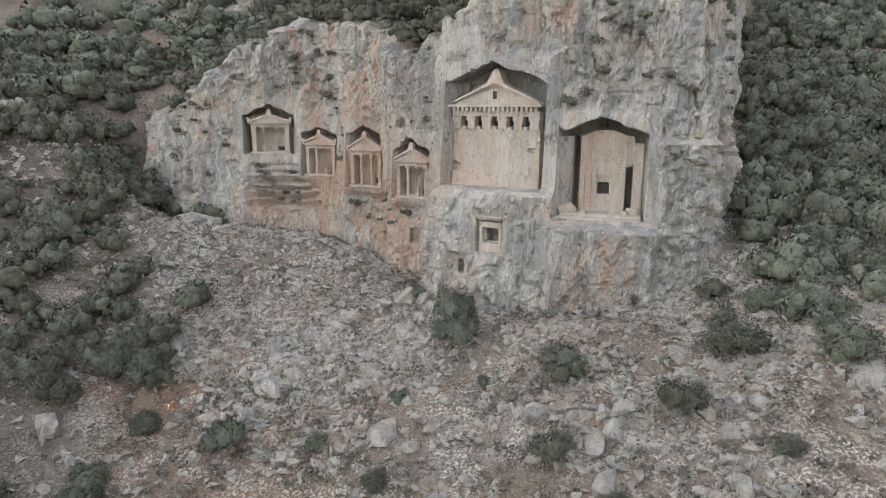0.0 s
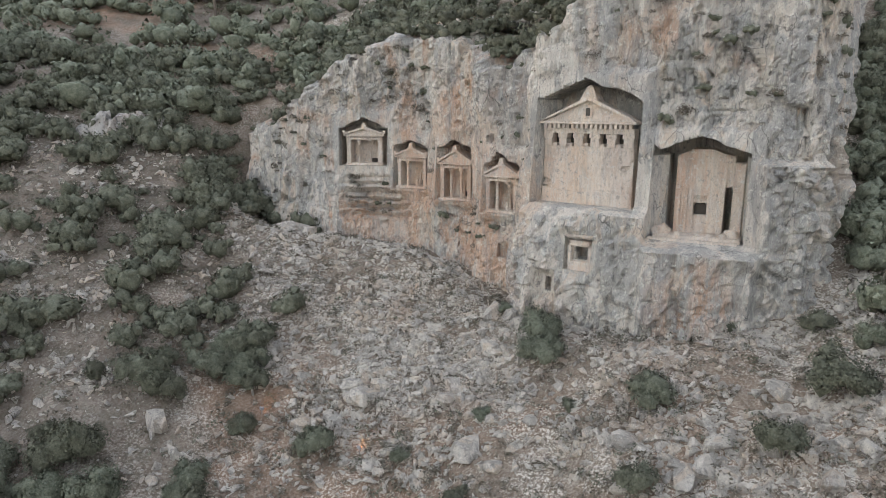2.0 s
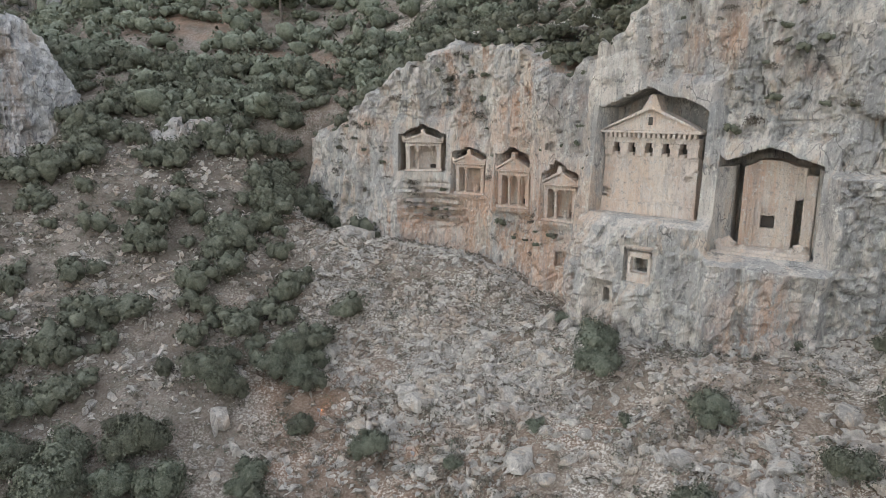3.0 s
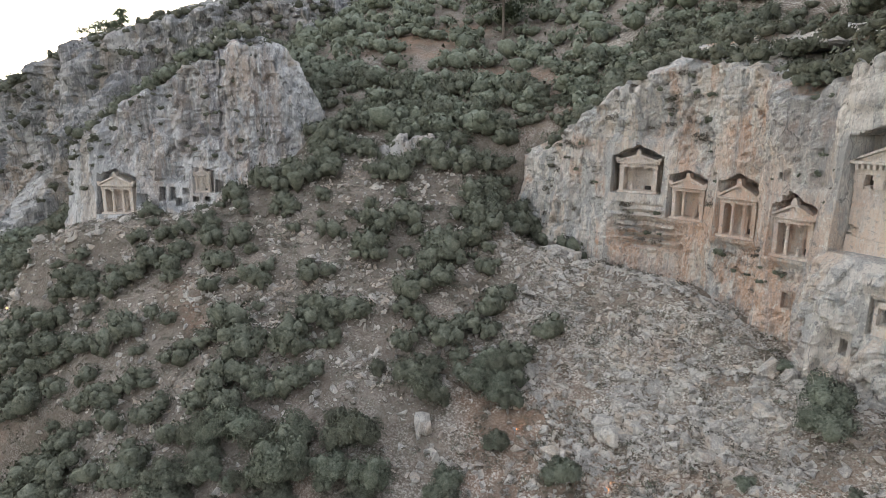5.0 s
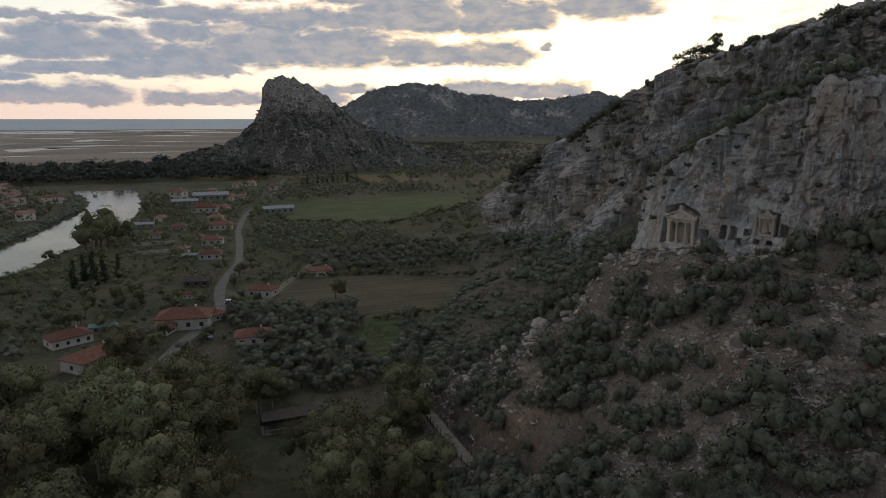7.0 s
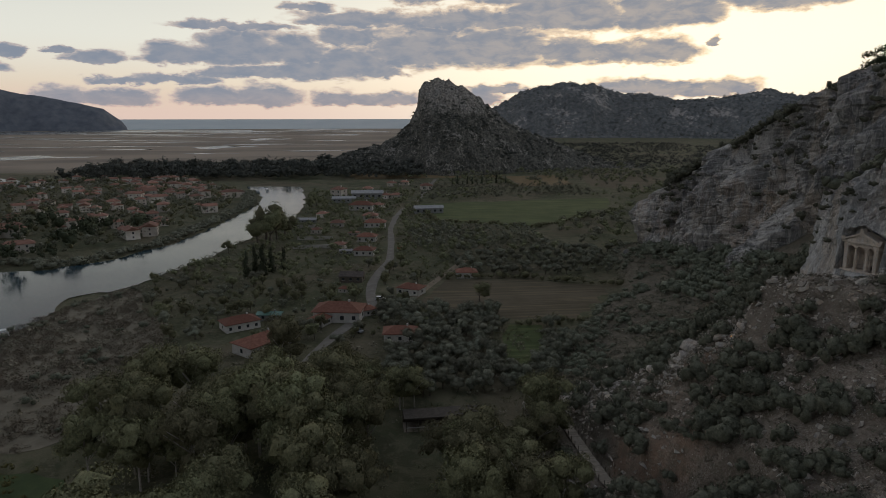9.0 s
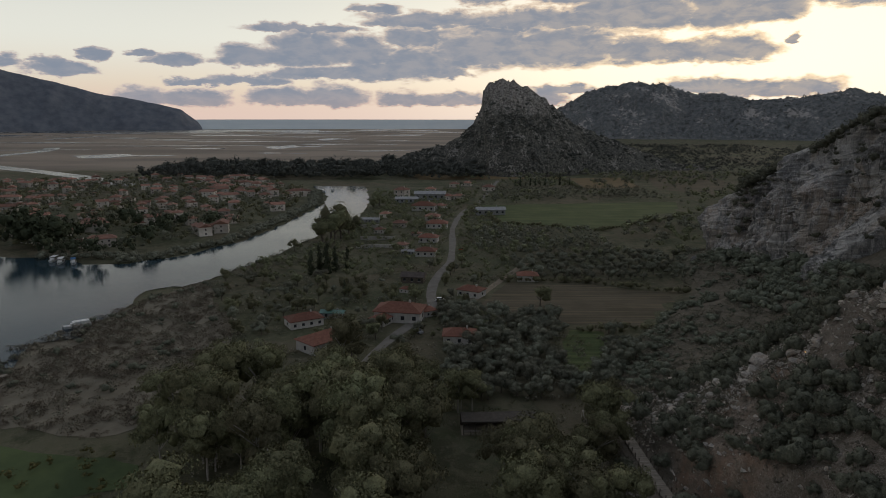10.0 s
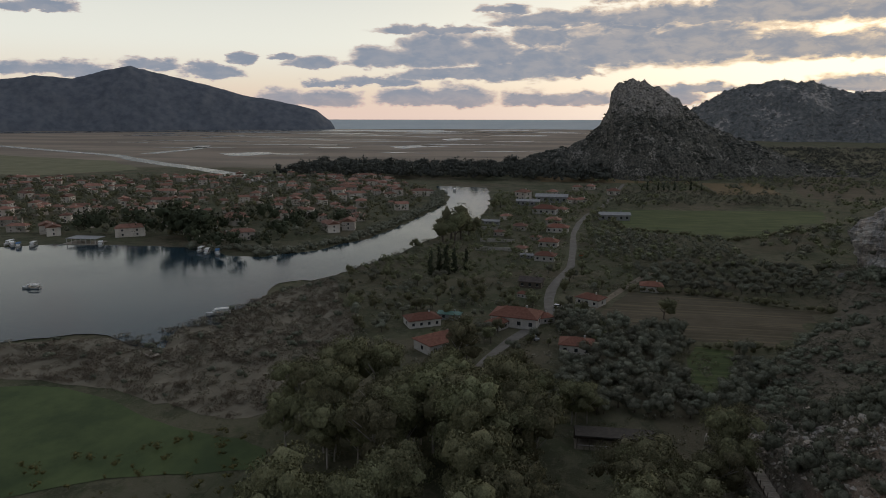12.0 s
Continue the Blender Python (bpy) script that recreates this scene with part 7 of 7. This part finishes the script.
palm(-181, -49, 4.0)
palm(-192, -55, 5.0)

# ---------------------------------------------------------------- reeds
REED_BED = [(-187, -151), (-199, -134), (-268, -112), (-285, -102), (-240, -84), (-227, -72), (-190, -66), (-150, -66), (-138, -78), (-146, -108), (-152, -132), (-152, -190), (-170, -192)]


REED_SOIL = plain("reed_litter", (0.15, 0.132, 0.098), (0.235, 0.21, 0.158), 0.12, detail=8)
flat("field_reed_bed", REED_BED, 0.08, REED_SOIL, "trodden brown reed litter on the bank", "field", 2.0, 8)
reeds = scatter(61, 7500, (-300, -135, -195, -60), (1.0, 2.3), lambda x, y, z: np.where(inside(x, y, REED_BED), 0.35 + 0.6 * (vnoise(x / 10, y / 10, seed=5) > -0.15), 0), (0.7, 1.25), 0.15)
thicket("reeds", "reed", reeds, REED, "pale dry reeds on the river bank", "reeds")
bankside = scatter(62, 2600, (-420, -140, -195, -50), (1.2, 3.2), lambda x, y, z: np.where(inside(x, y, REED_BED), 0.6, 0) + np.where(~inside(x, y, BANK_TOWN + BANK_NEAR) & inside(x, y, [(-270, -122), (-430, -92), (-430, -66), (-260, -95)]), 0.7, 0), (0.7, 1.1), 0.0)
thicket("bank_shrubs_dry", "dry", np.concatenate([bankside[::2], bankside[3::4]]), DRY, "grey-brown leafless shrubs along the river", "shrubs")
thicket("bank_shrubs", "bush", bankside[1::4], LEAF, "dark shrubs along the river", "shrubs")
far_bank = [(-334 + 3 * math.sin(y), y, 0, 3 + math.sin(y * 2), y, 1.0) for y in np.arange(-205, -140, 3.0)] + [(x, np.interp(-x, [320, 334, 378, 421, 474, 551, 640], [-156, -139, -117, -109, -103, -96, -112]) - 4 + 2 * math.sin(x), 0, 3.4 + math.sin(x * 3), x, 1.0) for x in np.arange(-640, -318, 3.4)]
far_bank += [(x + 2.5 * math.sin(7 * x + y), y - 4 + 2 * math.cos(5 * x), 0, 3.6 + 1.3 * math.sin(x * 5), x, 1.0) for x, y, *_ in far_bank]
thicket("far_bank_shrubs", "bush", far_bank, OLIVE, "grey-green shrubs along the town's bank", "shrubs")
meadow = scatter(63, 500, (-150, -85, -175, -60), (0.9, 2.4), lambda x, y, z: np.where(inside(x, y, [(-126, -84), (-140, -70), (-100, -60), (-86, -90), (-88, -170), (-104, -120)]), 0.7, 0.02), (0.7, 1.1), 0.0)
thicket("meadow_shrubs", "olive", meadow, LIME, "yellow-green shrubs at the meadow's edge", "shrubs")


# ---------------------------------------------------------------- boats, cars, boardwalk, lamp
def boat(x, y, turn, length, canopy, label):
    t = empty("boat", Matrix.LocRotScale((x, y, 0.3), Euler((0, 0, radians(turn))), (length / 9,) * 3))
    tagged(t, label, "boat", "river boats")
    bm = bmesh.new()
    st = [(-4.5, 1.1, 0.9), (-2, 1.35, 0.8), (1.5, 1.3, 0.85), (3.5, 0.8, 1.05), (4.6, 0.05, 1.3)]
    rings = [[bm.verts.new(p) for p in ((u, -w, h), (u, -w * 0.8, 0.05), (u, 0, -0.2), (u, w * 0.8, 0.05), (u, w, h))] for u, w, h in st]
    for a, b in zip(rings, rings[1:]):
        for k in range(4):
            bm.faces.new((a[k], b[k], b[k + 1], a[k + 1]))
    bm.faces.new(rings[0])
    bmesh.ops.solidify(bm, geom=bm.faces[:], thickness=0.12)
    part("hull", bm, BOAT_WHITE, t)
    box_part("deck", t, BOARDS, -4.2, 2.6, -1.0, 1.0, 0.3, 0.38)
    for px in (-3.6, -1.2, 1.1):
        for py in (-0.98, 0.98):
            box_part("post", t, METAL, px - 0.04, px + 0.04, py - 0.04, py + 0.04, 0.35, 2.1)
    part("canopy", prism(bmesh.new(), [(-3.9, 2.1), (1.4, 2.1), (1.3, 2.2), (-1.0, 2.3), (-3.8, 2.2)], -1.05, 1.05), canopy, t)
    part("bow_deck", prism(bmesh.new(), [(1.9, 0.86), (4.3, 1.1), (4.3, 1.18), (1.9, 0.96)], -0.55, 0.55), BOAT_WHITE, t)
    part("cabin", box(bmesh.new(), 0.9, 2.0, -0.8, 0.8, 0.38, 1.7, 0.08), BOAT_WHITE, t)
    for px in (-3, -1.4, 0.2):
        box_part("bench", t, BOARDS, px - 0.25, px + 0.25, -0.95, 0.95, 0.38, 0.75)


boat(-219, -126, -55, 9, BOAT_WHITE, "long white river boat with a canopy moored at the reeds")
boat(-239, -226, -80, 8, BOAT_WHITE, "white tour boat crossing the still river")
for i, (x, y, c) in enumerate([(-326, -196, BOAT_WHITE), (-322, -190, BOAT_WHITE), (-321, -183, BOAT_BLUE), (-318, -306, BOAT_BLUE), (-320, -312, BOAT_WHITE), (-324, -318, BOAT_WHITE), (-322, -300, BOAT_WHITE), (-330, -262, BOAT_WHITE), (-640, -112, BOAT_WHITE), (-652, -104, BOAT_WHITE)]):
    boat(x, y, 10 + 9 * i % 40, 10, c, "blue-covered tour boat moored at the town quay" if c is BOAT_BLUE else "white tour boat moored at the town quay")
quay = tagged(empty("quay_pavilion", pose(-337, -277, 0, 0, 0, 4)), "long flat-roofed quay pavilion on the town bank", "pavilion")
box_part("roof", quay, METAL, -5, 5, -9.5, 9.5, 3.4, 3.7, 0.05)
box_part("floor", quay, BOARDS, -5, 7, -10.5, 10.5, 0.4, 0.7)
for y in np.arange(-9, 9.1, 3.0):
    box_part("post", quay, PLASTER, 4.6, 4.85, y - 0.12, y + 0.12, 0.7, 3.4)
pier = tagged(empty("pier", pose(-175, -125, 0.2, 0, 0, 60)), "small grey timber pier in the reeds", "pier")
for s in (-1, 1):
    box_part("beam", pier, BOARDS, -4, 4, s * 1.3 - 0.2, s * 1.3 + 0.2, 0.5, 0.8)
box_part("deck", pier, BOARDS, 2.4, 4, -1.5, 1.5, 0.8, 0.9)

cafe = tagged(empty("garden_pavilion", pose(-142, 15, 0, 0, 0, 92)), "dark open garden pavilion under the gum trees", "pavilion")
# the roof's dark colour carries the shade of the trees over it
box_part("roof", cafe, SHADE_DARK, -9, 9, -2.6, 2.6, 3.2, 3.5, 0.05)
box_part("floor", cafe, BOARDS, -9, 9, -2.4, 2.4, 0.0, 0.25)
for x in np.arange(-8.5, 9, 2.8):
    for y in (-2.3, 2.3):
        box_part("post", cafe, BARK, x - 0.1, x + 0.1, y - 0.1, y + 0.1, 0.25, 3.2)
box_part("rail", cafe, PLASTER, -8.5, 3.5, -2.4, -2.3, 1.0, 1.2)
box_part("back_wall", cafe, BARK, -9, 9, 2.35, 2.5, 0.25, 3.2)


def car(x, y, turn, paint, label):
    t = empty("car", pose(x, y, 0.18, 0, 0, turn))
    tagged(t, label, "car", "cars")
    part("body", prism(bmesh.new(), [(-2.1, 0.35), (2.1, 0.35), (2.1, 0.8), (1.2, 0.95), (-2.0, 0.98)], -0.85, 0.85), paint, t)
    part("cabin", prism(bmesh.new(), [(-1.9, 0.97), (1.0, 0.95), (0.4, 1.45), (-1.5, 1.48)], -0.75, 0.75), GLASS, t)
    part("roof", prism(bmesh.new(), [(-1.5, 1.48), (0.4, 1.45), (0.35, 1.52), (-1.45, 1.55)], -0.76, 0.76), paint, t)
    for wx in (-1.3, 1.3):
        for wy in (-0.8, 0.8):
            bm = bmesh.new()
            bmesh.ops.create_cone(bm, cap_ends=True, segments=12, radius1=0.33, radius2=0.33, depth=0.2, matrix=Matrix.Translation((wx, wy, 0.33)) @ Matrix.Rotation(math.pi / 2, 4, "X"))
            part("wheel", bm, GLASS, t)


car(-251, 2, 80, BOAT_WHITE, "white car driving on the dusty road")
car(-212, -6, 40, METAL, "silver car parked beside the house")
RED = plain("orange_paint", (0.50, 0.10, 0.04), (0.56, 0.14, 0.06), 1.0, 0.4, 0.4)
car(-352, 15, 85, RED, "orange tractor-like car parked by the road")

walkway = tagged(empty("boardwalk", Matrix.Identity(4)), "pale timber boardwalk with low rails along the hill's foot", "boardwalk")
line = np.array([(-131, 40.5), (-124, 41.0), (-115, 41.2), (-106, 41.6), (-98, 43.0), (-90, 44.5), (-80, 45)])
k = np.concatenate([[0], np.cumsum(np.hypot(*np.diff(line, axis=0).T))])
plank = bpy.data.meshes.new("plank")
bm = box(bmesh.new(), -0.13, 0.13, -1.15, 1.15, -0.04, 0.04)
bm.to_mesh(plank)
bm.free()
plank.materials.append(BOARDS)
post_me = bpy.data.meshes.new("post")
bm = box(bmesh.new(), -0.06, 0.06, -0.06, 0.06, -3.0, 1.0)
bm.to_mesh(post_me)
bm.free()
post_me.materials.append(BARK)
count = 0
for s in np.arange(0, k[-1], 0.3):
    x, y = np.interp(s, k, line[:, 0]), np.interp(s, k, line[:, 1])
    x2, y2 = np.interp(s + 0.5, k, line[:, 0]), np.interp(s + 0.5, k, line[:, 1])
    turn = math.atan2(y2 - y, x2 - x)
    z = 6.1
    ob = new("plank", plank)
    ob.parent, ob.matrix_world = walkway, Matrix.LocRotScale((x, y, z), Euler((0, 0, turn)), None)
    if count % 7 == 0:
        for side in (-1.12, 1.12):
            p = new("post", post_me)
            p.parent, p.matrix_world = walkway, Matrix.LocRotScale((x - side * math.sin(turn), y + side * math.cos(turn), z), Euler((0, 0, turn)), None)
    count += 1

GLOW, gt, gb = material("orange_glow")
gb.inputs["Base Color"].default_value = (1.0, 0.5, 0.15, 1)
gb.inputs["Emission Color"].default_value = (1.0, 0.33, 0.06, 1)
gb.inputs["Emission Strength"].default_value = 4.0
FLOODS = [(-18.1, 59.0, (-17.4, 60.4)), (-7.9, 54.4, (-7.0, 56.0))]


def flood_lamp(x, y, at):
    """A small ground floodlight that warms the rock in front of it."""
    z = float(height(x, y))
    turn = math.degrees(math.atan2(at[1] - y, at[0] - x)) - 90
    t = tagged(empty("flood_lamp", pose(x, y, z, 0, 0, turn)), "small lit orange floodlight on a short stake among the stones", "lamp", "flood lamps")
    box_part("stake", t, METAL, -0.03, 0.03, -0.03, 0.03, -0.3, 0.5)
    head = box_part("head", t, METAL, -0.22, 0.22, -0.1, 0.08, 0.5, 0.82, 0.03)
    part("lens", box(bmesh.new(), -0.18, 0.18, 0.085, 0.11, 0.54, 0.78), GLOW, head)
    beam = bpy.data.lights.new("flood_beam", "SPOT")
    beam.energy, beam.color, beam.spot_size, beam.spot_blend, beam.shadow_soft_size = 160.0, (1.0, 0.42, 0.12), radians(85), 0.9, 0.12
    spot = new("flood_beam", beam)
    spot.matrix_world = look((x, y, z + 0.75), (at[0], at[1], float(height(*at)) + 0.1))


lamp = tagged(empty("path_lamp", pose(-106.3, 64.4, float(height(-106.3, 64.4)))), "small lit orange lamp on a short post", "lamp")
box_part("post", lamp, METAL, -0.05, 0.05, -0.05, 0.05, -0.2, 1.6)
bm = bmesh.new()
bmesh.ops.create_icosphere(bm, subdivisions=2, radius=0.10, matrix=Matrix.Translation((0, 0, 1.75)))
part("bulb", bm, GLOW, lamp)
for x, y, at in FLOODS:
    flood_lamp(x, y, at)
